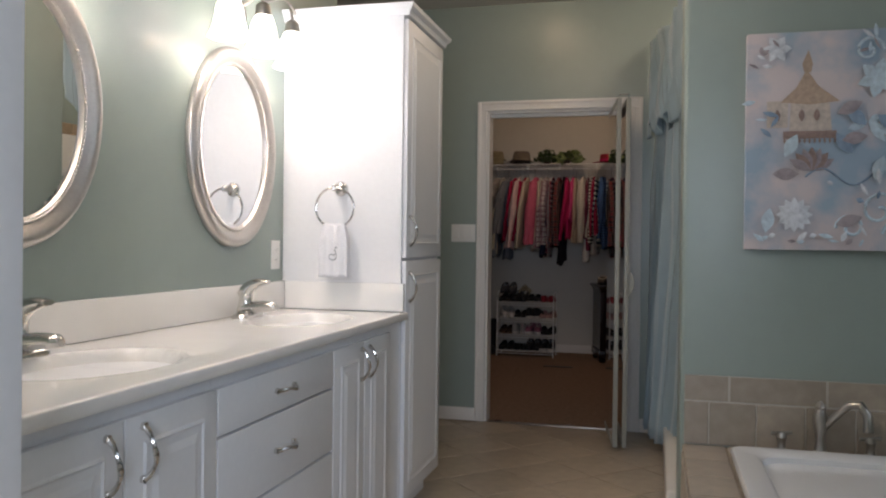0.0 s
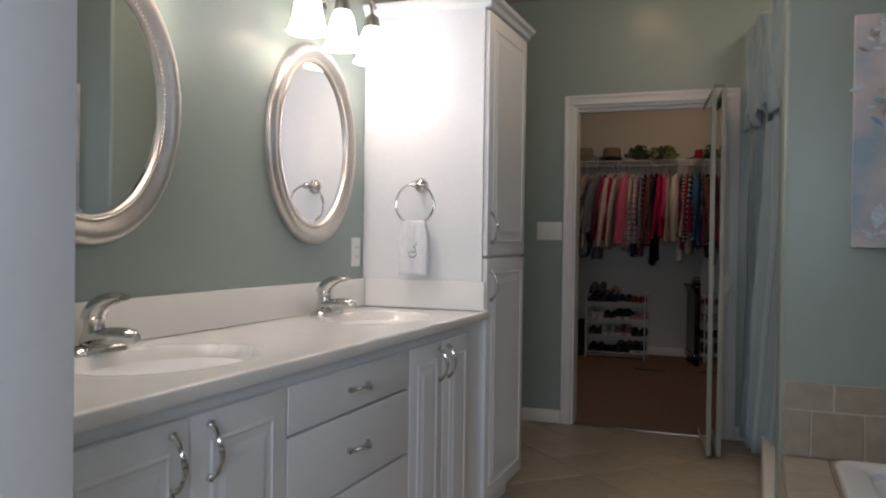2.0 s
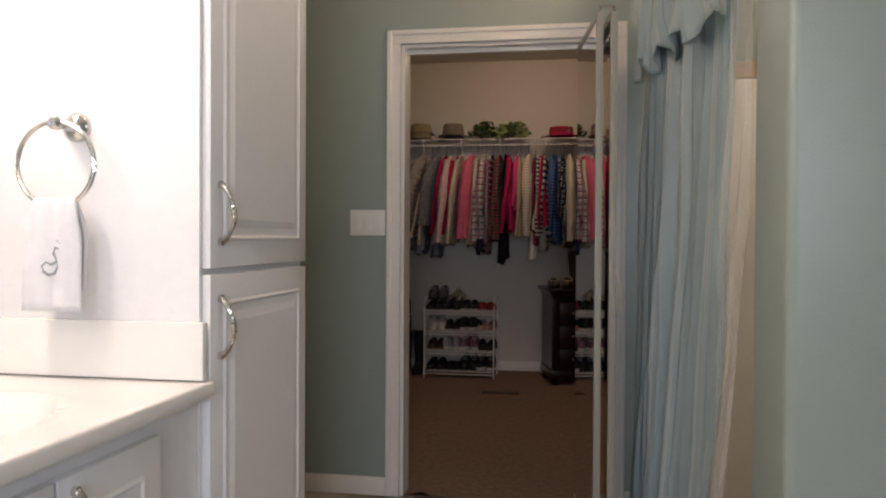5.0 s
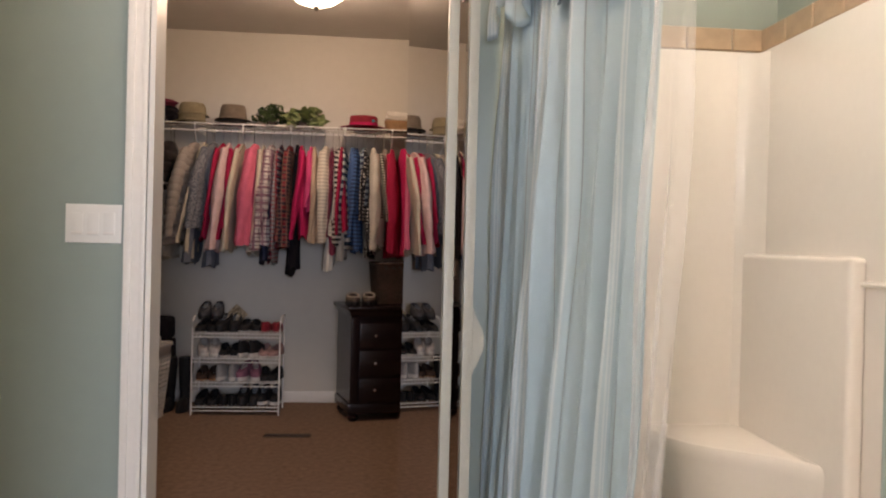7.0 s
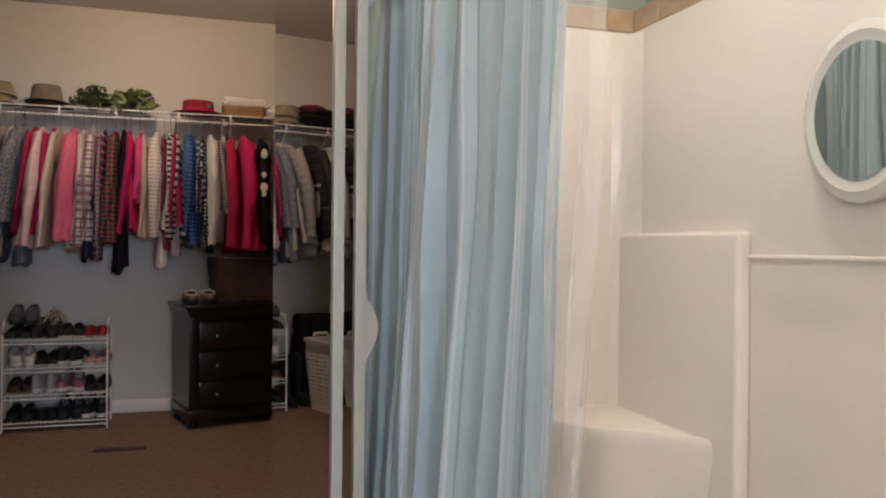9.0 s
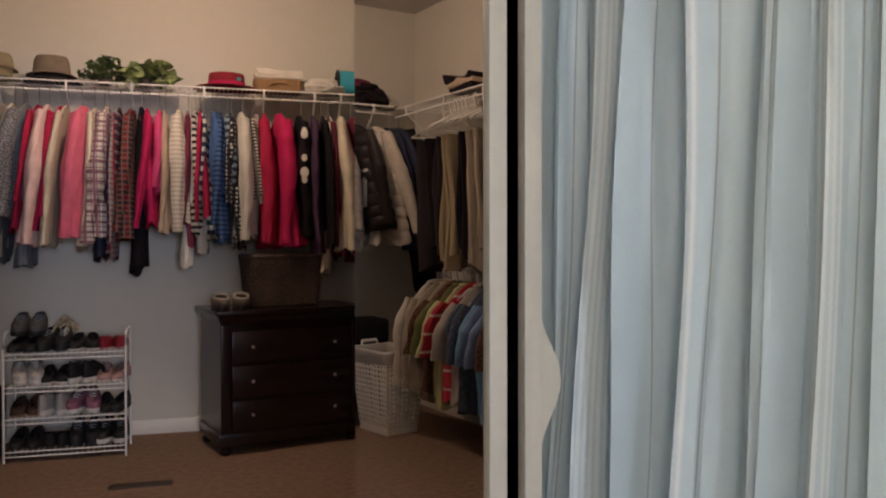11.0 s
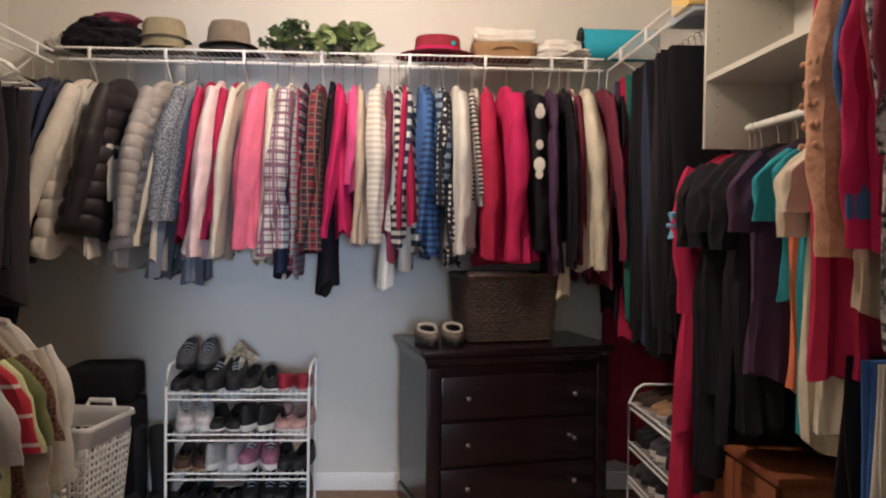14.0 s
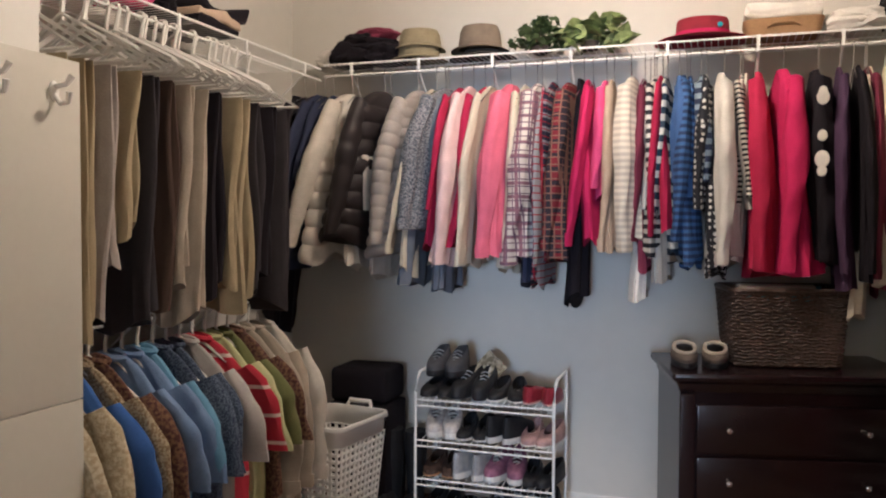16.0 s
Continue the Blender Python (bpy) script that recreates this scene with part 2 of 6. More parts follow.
def lathe(bm, profile, seg=24, sx=1.0, sy=1.0, at=(0, 0, 0), cap=True):
    return rings_mesh(bm, [[(at[0] + r * sx * math.cos(k * math.tau / seg), at[1] + r * sy * math.sin(k * math.tau / seg), at[2] + z) for k in range(seg)] for r, z in profile], cap)


def arc(c, r, a0, a1, n, plane="xz"):
    out = []
    for i in range(n + 1):
        a = radians(a0 + (a1 - a0) * i / n)
        u, v = r * math.cos(a), r * math.sin(a)
        out.append({"xz": (c[0] + u, c[1], c[2] + v), "yz": (c[0], c[1] + u, c[2] + v), "xy": (c[0] + u, c[1] + v, c[2])}[plane])
    return out


def structure(name, bm, material, label, parent=None):
    ob = part(name, bm, material, parent)
    return tagged(ob, label, name.split("_")[0], kind="structure")

# ---- the large structure ----
H = 2.72
BACK, CL, CR = 3.55, -1.36, 1.78
structure("floor", boxed(-1.45, 2.9, -4.42, 0.0, -0.12, -0.006), GROUT, "beige bathroom floor tile bed with grout")
structure("floor_closet", boxed(CL - 0.1, CR + 0.1, 0.0, BACK + 0.1, -0.12, 0.0), CARPET, "tan cut-pile closet carpet")
structure("floor_bedroom", boxed(-1.45, 2.9, -7.6, -4.42, -0.12, -0.004), FLOORWOOD, "beige bedroom carpet beyond the entry")
structure("ceiling", boxed(-1.5, 2.9, -7.7, 0.06, H, H + 0.12), CEIL, "off-white textured bathroom ceiling")
structure("ceiling_closet", boxed(CL - 0.1, CR + 0.1, 0.06, BACK + 0.1, H, H + 0.12), CEIL, "off-white closet ceiling")
bm = bmesh.new()
box(bm, -1.45, 0.0, 0.0, 0.06, 0, H)
box(bm, 0.926, 2.9, 0.0, 0.06, 0, H)
box(bm, 0.0, 0.926, 0.0, 0.06, 2.03, H)
structure("wall_north", bm, GREEN, "sage green wall around the closet doorway")
bm = bmesh.new()
box(bm, CL - 0.1, 0.0, 0.06, 0.12, 0, H)
box(bm, 0.926, CR + 0.1, 0.06, 0.12, 0, H)
box(bm, 0.0, 0.926, 0.06, 0.12, 2.03, H)
structure("wall_closet_south", bm, CLOSET_WALL, "pale closet wall beside the doorway")
structure("wall_closet_back", boxed(CL - 0.1, CR + 0.1, BACK, BACK + 0.1, 0, H), CLOSET_WALL, "pale painted back wall of the closet")
structure("wall_closet_left", boxed(CL - 0.1, CL, 0.12, BACK, 0, H), CLOSET_WALL, "pale painted side wall of the closet")
structure("wall_closet_return", boxed(CL, -0.772, 0.12, 1.018, 0, H), CLOSET_WALL, "pale painted wall return beside the hook cabinet")
structure("wall_closet_right", boxed(CR, CR + 0.1, 0.12, BACK, 0, H), CLOSET_WALL, "pale painted side wall of the closet")
bm = bmesh.new()
box(bm, -0.57, -0.45, -4.3, -1.49, 0, H)
box(bm, -1.4, -0.57, -1.61, -1.49, 0, H)
box(bm, -1.4, -1.07, -1.49, 0.0, 0, H)
structure("wall_west", bm, GREEN, "sage green wall behind the vanity mirrors")
bm = bmesh.new()
box(bm, 1.168, 2.8, -2.045, -1.745, 0, H, bevel=0.02, seg=3)
structure("wall_partition", bm, GREEN, "sage green partition with rounded corners beside the shower")
structure("wall_shower_back", boxed(1.96, 2.06, -1.745, 0.0, 0, H), GREEN, "sage green wall above the shower surround")
bm = bmesh.new()
box(bm, 2.75, 2.87, -4.3, -3.8, 0, H)
box(bm, 2.75, 2.87, -2.6, -2.045, 0, H)
box(bm, 2.75, 2.87, -3.8, -2.6, 0, 1.2)
box(bm, 2.75, 2.87, -3.8, -2.6, 2.3, H)
structure("wall_east", bm, GREEN, "sage green wall with a window over the tub")
bm = bmesh.new()
box(bm, -1.45, 0.22, -4.42, -4.3, 0, H)
box(bm, 1.34, 2.87, -4.42, -4.3, 0, H)
box(bm, 0.22, 1.34, -4.42, -4.3, 2.1, H)
structure("wall_south", bm, GREEN, "sage green wall with the bathroom entry")
bm = bmesh.new()
box(bm, -1.45, 2.87, -7.6, -7.48, 0, H)
box(bm, -1.45, -1.33, -7.48, -4.42, 0, H)
box(bm, 2.75, 2.87, -7.48, -4.42, 0, H)
structure("wall_bedroom", bm, CLOSET_WALL, "plain off-white bedroom walls behind the entry")


def casing(name, x0, x1, ztop, yface, out, label):
    """A moulded door casing around an opening; out is the way it stands proud."""
    ob = tagged(new(name), label, "trim", kind="structure")
    w = 0.062
    for nm, pts in (("side_casing", [(x0 - w, x0, 0, ztop)]), ("side_casing", [(x1, x1 + w, 0, ztop)]), ("head_casing", [(x0 - w, x1 + w, ztop, ztop + w)])):
        for a, b, c, d in pts:
            bm = bmesh.new()
            y0, y1 = sorted((yface, yface + out * 0.012))
            box(bm, a, b, y0, y1, c, d, bevel=0.003)
            if nm == "side_casing":
                inner = b if b <= x0 + 0.001 else a
                o0, o1 = (a, a + 0.022) if inner == b else (b - 0.022, b)
                box(bm, o0, o1, *sorted((yface, yface + out * 0.019)), c, d + w - 0.001, bevel=0.004)
                i0, i1 = (b - 0.016, b) if inner == b else (a, a + 0.016)
                box(bm, i0, i1, *sorted((yface, yface + out * 0.0155)), c, d, bevel=0.003)
            else:
                box(bm, a + 0.023, b - 0.023, *sorted((yface, yface + out * 0.019)), d - 0.022, d, bevel=0.004)
                box(bm, a + w, b - w, *sorted((yface, yface + out * 0.0155)), c, c + 0.016, bevel=0.003)
            part(nm, bm, TRIM, ob)
    return ob


trim = casing("door_1_trim", 0.0, 0.926, 2.03, 0.0, -1, "cream painted moulded casing of the closet doorway")
bm = bmesh.new()
box(bm, 0.0, 0.016, 0.002, 0.118, 0, 2.03)
part("side_jamb", bm, TRIM, trim)
part("side_jamb", boxed(0.91, 0.926, 0.002, 0.118, 0, 2.03), TRIM, trim)
part("head_jamb", boxed(0.016, 0.91, 0.002, 0.118, 2.014, 2.03), TRIM, trim)
part("track", boxed(0.016, 0.91, 0.035, 0.065, 1.992, 2.014, bevel=0.002), PLASTIC, trim)
ctrim = casing("door_1_closet_trim", 0.0, 0.926, 2.03, 0.12, 1, "cream painted casing on the closet side")
etrim = casing("door_2_trim", 0.22, 1.34, 2.1, -4.42, -1, "white painted casing of the bathroom entry")
part("side_jamb", boxed(0.222, 0.26, -4.438, -4.282, 0, 2.08, bevel=0.004), CAB, etrim)
part("side_jamb", boxed(1.318, 1.338, -4.438, -4.282, 0, 2.08, bevel=0.004), CAB, etrim)
part("head_jamb", boxed(0.222, 1.338, -4.438, -4.282, 2.08, 2.098, bevel=0.004), CAB, etrim)


def skirting(name, segs, label):
    ob = tagged(new(name), label, "baseboard", kind="structure")
    for x0, x1, y0, y1 in segs:
        part("board", boxed(x0, x1, y0, y1, 0.0, 0.085, bevel=0.005), TRIM, ob)
    return ob


skirting("baseboard_bathroom", [(-1.055, -0.064, -0.013, -0.001), (0.99, 1.1, -0.013, -0.001), (-1.069, -1.057, -1.48, -0.014)], "white painted bathroom baseboard")
skirting("baseboard_closet", [(CL + 0.014, CR - 0.014, BACK - 0.013, BACK - 0.001), (CL + 0.001, CL + 0.013, 0.13, BACK - 0.001), (CR - 0.013, CR - 0.001, 0.13, BACK - 0.001)], "white painted closet baseboard")
thr = tagged(part("threshold", boxed(0.016, 0.91, -0.012, 0.02, -0.004, 0.006, bevel=0.003), NICKEL), "metal carpet strip in the closet doorway", "threshold", kind="structure")

# window over the tub, unseen but the source of the daylight
win = tagged(new("window_1"), "white framed window over the bathtub", "window", kind="structure")
for a in ((-3.8, -3.74, 1.2, 2.3), (-2.66, -2.6, 1.2, 2.3), (-3.74, -2.66, 1.2, 1.26), (-3.74, -2.66, 2.24, 2.3), (-3.22, -3.18, 1.26, 2.24)):
    part("window_frame", boxed(2.77, 2.84, *a, bevel=0.004), TRIM, win)

# ---- bifold mirrored closet door, folded open ----
FAR, NEAR = Vector((0.775, 0.052, 0)), Vector((0.853, -0.515, 0))
leaf_len = (NEAR - FAR).length
leaf_rot = math.degrees(math.atan2(NEAR.y - FAR.y, NEAR.x - FAR.x))
bifold = thing("bifold_door", "white framed mirrored bifold door folded open", "door", at=(FAR.x, FAR.y, 0), rz=leaf_rot)


def leaf(parent, dy, face):
    """One leaf: its length along x, its mirror on the side that face names."""
    L = leaf_len
    t0, t1 = sorted((dy, dy + 0.026 * -face))
    for a in ((L - 0.02, L, 0.018, 2.0), (0.0, L - 0.0205, 0.018, 0.045), (0.0, L - 0.0205, 1.972, 2.0)):
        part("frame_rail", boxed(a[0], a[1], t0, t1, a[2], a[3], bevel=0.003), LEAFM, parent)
    m0, m1 = sorted((dy - 0.003 * face, dy - 0.009 * face))
    part("mirror_panel", boxed(0.0, L - 0.0208, m0, m1, 0.0455, 1.9715), MIRROR, parent, "clear mirror panel")


leaf(bifold, 0.0, -1)
leaf(bifold, 0.078, 1)
bm = bmesh.new()
prof = []
for i in range(13):
    u = i / 12
    prof.append((0.078 + 0.003 + 0.03 * math.sin(math.pi * u) ** 1.5, 0.872 + 0.165 * u))
rings_mesh(bm, [[(x, 0.079, z), (x, y, z), (x + 0.044, y, z), (x + 0.044, 0.079, z)] for (y, z), x in zip(prof, [leaf_len - 0.05] * 13)])
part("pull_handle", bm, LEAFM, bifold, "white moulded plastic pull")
bm = bmesh.new()
sweep(bm, [(leaf_len - 0.01, 0.013, 2.0), (leaf_len - 0.01, 0.013, 2.02), (leaf_len - 0.01, 0.065, 2.02), (leaf_len - 0.01, 0.065, 2.0)], 0.004)
part("top_hinge", bm, STEEL, bifold)
bm = bmesh.new()
sweep(bm, [(0.02, 0.05, 0.0), (0.02, 0.05, 0.03)], 0.006)
part("floor_pivot", bm, STEEL, bifold)

# ---- vanity ----
VF, VW = 0.075, -0.45          # front of the doors, wall


def raised_door(parent, y0, y1, z0, z1, x, panel=True, flat=False):
    """A door or drawer front facing +x with a raised centre panel."""
    d = part("drawer_front" if flat else "door", boxed(x, x + 0.019, y0, y1, z0, z1, bevel=0.004), CAB, parent)
    if panel:
        m = 0.055
        bm = bmesh.new()
        rings = []
        for inset, dx in ((m, 0.0192), (m + 0.006, 0.0235), (m + 0.012, 0.0200), (m + 0.028, 0.0205), (m + 0.045, 0.0250)):
            if y1 - y0 - 2 * inset < 0.02:
                break
            rings.append([(x + dx, y0 + inset, z0 + inset), (x + dx, y1 - inset, z0 + inset), (x + dx, y1 - inset, z1 - inset), (x + dx, y0 + inset, z1 - inset)])
        vv = [[bm.verts.new(p) for p in r] for r in rings]
        for a, b in zip(vv, vv[1:]):
            for k in range(4):
                bm.faces.new((a[k], a[(k + 1) % 4], b[(k + 1) % 4], b[k]))
        bm.faces.new(vv[-1])
        part("raised_panel", bm, CAB, d, smooth=False)
    return d


def bow_handle(parent, c, length, vertical=True):
    """A wavy arched pull on a front that faces +x."""
    bm = bmesh.new()
    pts, rad = [], []
    for i in range(15):
        u = i / 14
        s = (u - 0.5) * length
        out = 0.006 + 0.026 * math.sin(math.pi * u) ** 0.7
        side = 0.004 * math.sin(math.tau * u)
        pts.append((c[0] + out, c[1] + (side if vertical else s), c[2] + (s if vertical else side)))
        rad.append(0.0042 + 0.0022 * math.cos(math.tau * u) ** 2)
    sweep(bm, pts, rad, 8)
    for s in (-0.5, 0.5):
        p = (c[1], c[2] + s * length) if vertical else (c[1] + s * length, c[2])
        sweep(bm, [(c[0], *p), (c[0] + 0.008, *p)], 0.0085, 8)
    return part("handle", bm, CHROME, parent, "brushed nickel wavy pull")


def base_unit(label, y0, y1, fronts):
    u = thing("vanity_cabinet", label, "cabinet", group="vanity units", at=(0, 0, 0))
    bm = boxed(VW + 0.002, VF - 0.001, y0 + 0.0005, y1 - 0.0005, 0.1, 0.855)
    part("body", bm, CAB, u)
    part("toe_kick", boxed(VW + 0.002, VF - 0.06, y0 + 0.0005, y1 - 0.0005, 0.0, 0.0995), CAB, u)
    for kind, a, b, c, d, handles in fronts:
        f = raised_door(u, a, b, c, d, VF, panel=kind == "door", flat=kind == "drawer")
        for hy, hz, vert in handles:
            bow_handle(f, (VF + 0.019, hy, hz), 0.105, vert)
    return u


base_unit("white raised-panel vanity cabinet with a pair of doors", -4.298, -3.5, [
    ("door", -4.18, -3.843, 0.115, 0.822, [(-3.895, 0.745, True)]), ("door", -3.837, -3.503, 0.115, 0.822, [(-3.785, 0.745, True)])])
base_unit("white vanity drawer stack with three drawers", -3.5, -2.8, [
    ("drawer", -3.497, -2.803, 0.708, 0.822, [(-3.15, 0.765, False)]), ("drawer", -3.497, -2.803, 0.508, 0.702, [(-3.15, 0.605, False)]),
    ("drawer", -3.497, -2.803, 0.115, 0.502, [(-3.15, 0.36, False)])])
base_unit("white raised-panel vanity cabinet beside the tall cabinet", -2.8, -2.062, [
    ("door", -2.797, -2.52, 0.115, 0.822, [(-2.556, 0.745, True)]), ("door", -2.514, -2.235, 0.115, 0.822, [(-2.479, 0.745, True)])])

# worktop with two moulded oval basins
SINKS = (-2.5, -3.6)
top = thing("vanity_counter", "cream cultured-marble double-sink vanity top", "countertop")
bm = bmesh.new()
NX, NY = 44, 150
X0, X1, Y0, Y1 = VW + 0.002, 0.104, -4.298, -2.062
grid = []
for j in range(NY + 1):
    y = Y0 + (Y1 - Y0) * j / NY
    row = []
    for i in range(NX + 1):
        x = X0 + (X1 - X0) * i / NX
        z = 0.885
        for sy in SINKS:
            d = math.hypot((x + 0.165) / 0.175, (y - sy) / 0.245)
            if d < 1.12:
                z += 0.0012 * math.exp(-((d - 1.06) / 0.05) ** 2)
            if d < 1:
                z -= 0.13 * (1 - d ** 3.2)
        row.append(bm.verts.new((x, y, z)))
    grid.append(row)
for a, b in zip(grid, grid[1:]):
    for i in range(NX):
        bm.faces.new((a[i], a[i + 1], b[i + 1], b[i]))
front = [r[-1] for r in grid]
prev = front
for dx, dz in ((0.003, -0.0015), (0.005, -0.005), (0.005, -0.026), (0.003, -0.03), (-0.03, -0.0295)):
    cur = [bm.verts.new((X1 + dx, v.co.y, 0.885 + dz)) for v in front]
    for k in range(NY):
        bm.faces.new((prev[k], cur[k], cur[k + 1], prev[k + 1]))
    prev = cur
part("counter_slab", bm, MARBLE, top)
part("backsplash", boxed(VW + 0.002, VW + 0.022, -4.298, -2.0625, 0.8865, 1.001, bevel=0.004), MARBLE, top)
part("side_splash", boxed(VW + 0.023, 0.095, -2.082, -2.0625, 0.8875, 1.001, bevel=0.004), MARBLE, top)
for sy in SINKS:
    bm = bmesh.new()
    lathe(bm, [(0.024, 0.0), (0.024, 0.003), (0.018, 0.004), (0.0, 0.002)], 20, at=(-0.165, sy, 0.7565), cap=False)
    part("drain", bm, CHROME, top, "nickel pop-up drain")


def rrect(x0, x1, y0, y1, r, n=6):
    out = []
    for cx, cy, a0 in ((x1 - r, y1 - r, 0), (x0 + r, y1 - r, 90), (x0 + r, y0 + r, 180), (x1 - r, y0 + r, 270)):
        for i in range(n + 1):
            a = radians(a0 + 90 * i / n)
            out.append((cx + r * math.cos(a), cy + r * math.sin(a)))
    return out


def faucet(at):
    f = thing("faucet", "brushed nickel single-lever bathroom faucet on the vanity top", "faucet", group="vanity faucets", at=at)
    bm = bmesh.new()
    rings_mesh(bm, [[(x, y, z) for x, y in rrect(-0.03 + i, 0.032 - i, -0.082 + i, 0.082 - i, 0.024)] for i, z in ((0.0, 0.0), (0.0, 0.009), (0.004, 0.015), (0.014, 0.02))])
    part("base_plate", bm, CHROME, f)
    bm = bmesh.new()
    rings = []
    for i in range(13):
        u = i / 12
        cx, cz = -0.02 + 0.14 * u, 0.027 + 0.02 * math.sin(1.9 * u) - 0.004 * u
        hw, hh = 0.037 - 0.016 * u, 0.026 - 0.009 * u
        if i == 12:
            hw, hh = hw * 0.6, hh * 0.6
        rings.append([(cx, hw * math.cos(k * math.tau / 16), cz + hh * math.sin(k * math.tau / 16)) for k in range(16)])
    rings_mesh(bm, rings)
    part("spout", bm, CHROME, f)
    bm = bmesh.new()
    sweep(bm, [(0.104, 0, 0.05), (0.108, 0, 0.03)], 0.0125, 12)
    part("aerator", bm, CHROME, f)
    bm = bmesh.new()
    lathe(bm, [(0.036, 0.012), (0.032, 0.03), (0.027, 0.05), (0.025, 0.07), (0.027, 0.082), (0.02, 0.09)], 20, at=(-0.006, 0, 0))
    part("body", bm, CHROME, f)
    bm = bmesh.new()
    rings = []
    for i in range(12):
        u = i / 11
        cx, cz = -0.012 + 0.02 * u + 0.075 * u * u, 0.078 + 0.055 * math.sin(1.6 * u)
        hw, hh = 0.027 - 0.007 * u, 0.024 * (1 - u) ** 0.7 + 0.007
        ang = 1.15 * (1 - u) ** 0.8
        rings.append([(cx - hh * math.sin(k * math.tau / 14) * math.sin(ang), hw * math.cos(k * math.tau / 14), cz + hh * math.sin(k * math.tau / 14) * math.cos(ang)) for k in range(14)])
    rings_mesh(bm, rings)
    part("lever", bm, CHROME, f)
    return f


for sy in SINKS:
    faucet((-0.372, sy, 0.885))

# tall linen cabinet
linen = thing("linen_cabinet", "tall white raised-panel linen cabinet beside the vanity", "cabinet")
part("body", boxed(VW + 0.002, 0.076, -2.06, -1.494, 0.1, 2.09), CAB, linen)
part("toe_kick", boxed(VW + 0.002, 0.02, -2.06, -1.494, 0.0, 0.0995), CAB, linen)
for z0, z1, hz in ((0.115, 1.092, 0.985), (1.104, 2.075, 1.215)):
    d = raised_door(linen, -2.05, -1.504, z0, z1, 0.076)
    bow_handle(d, (0.095, -2.012, hz), 0.115)
bm = bmesh.new()
rings = []
for o, z in ((0.0, 2.085), (0.008, 2.088), (0.012, 2.105), (0.026, 2.118), (0.03, 2.132), (0.0, 2.134)):
    rings.append([(VW + 0.002, -2.06 - o, z), (0.095 + o, -2.06 - o, z), (0.095 + o, -1.494 + o, z), (VW + 0.002, -1.494 + o, z)])
rings_mesh(bm, rings)
part("crown_moulding", bm, CAB, linen, smooth=False)


def oval(a, b, n=56):
    return [(a * math.cos(k * math.tau / n), b * math.sin(k * math.tau / n)) for k in range(n)]


def oval_mirror(y, z, turn):
    m = thing("oval_mirror", "oval wall mirror in a champagne-silver beaded frame", "mirror", group="vanity mirrors", at=(VW + 0.305 * math.sin(radians(turn)), y, z), rz=-turn)
    hw, hh = 0.305, 0.368
    bm = bmesh.new()
    prof = [(1.0, 0.001), (1.0, 0.012), (0.985, 0.024), (0.955, 0.031), (0.915, 0.03), (0.875, 0.022), (0.84, 0.016), (0.825, 0.02), (0.805, 0.019), (0.795, 0.01), (0.79, 0.006)]
    rings_mesh(bm, [[(d, u, v) for u, v in oval(hw - 0.36 * (1 - s), hh - 0.36 * (1 - s))] for s, d in prof], cap=False)
    part("frame", bm, SILVER, m)
    bm = bmesh.new()
    for u, v in oval(hw - 0.064, hh - 0.064, 150):
        vs = [bm.verts.new((0.022 + dx, u + du, v + dv)) for dx, du, dv in ((0.002, 0, 0), (-0.002, 0.0034, 0), (-0.002, 0, 0.0034), (-0.002, -0.0034, 0), (-0.002, 0, -0.0034))]
        for k in range(4):
            bm.faces.new((vs[0], vs[1 + k], vs[1 + (k + 1) % 4]))
    part("bead_trim", bm, SILVER, m)
    bm = bmesh.new()
    o = oval(hw - 0.068, hh - 0.068)
    rings_mesh(bm, [[(0.004, u, v) for u, v in o], [(0.009, u, v) for u, v in o], [(0.0095, u * 0.93, v * 0.945) for u, v in o]])
    part("glass", bm, MIRROR, m, "bevelled mirror glass", smooth=False)
    return m


oval_mirror(-2.49, 1.51, 0.5)
oval_mirror(-3.565, 1.507, 2.0)


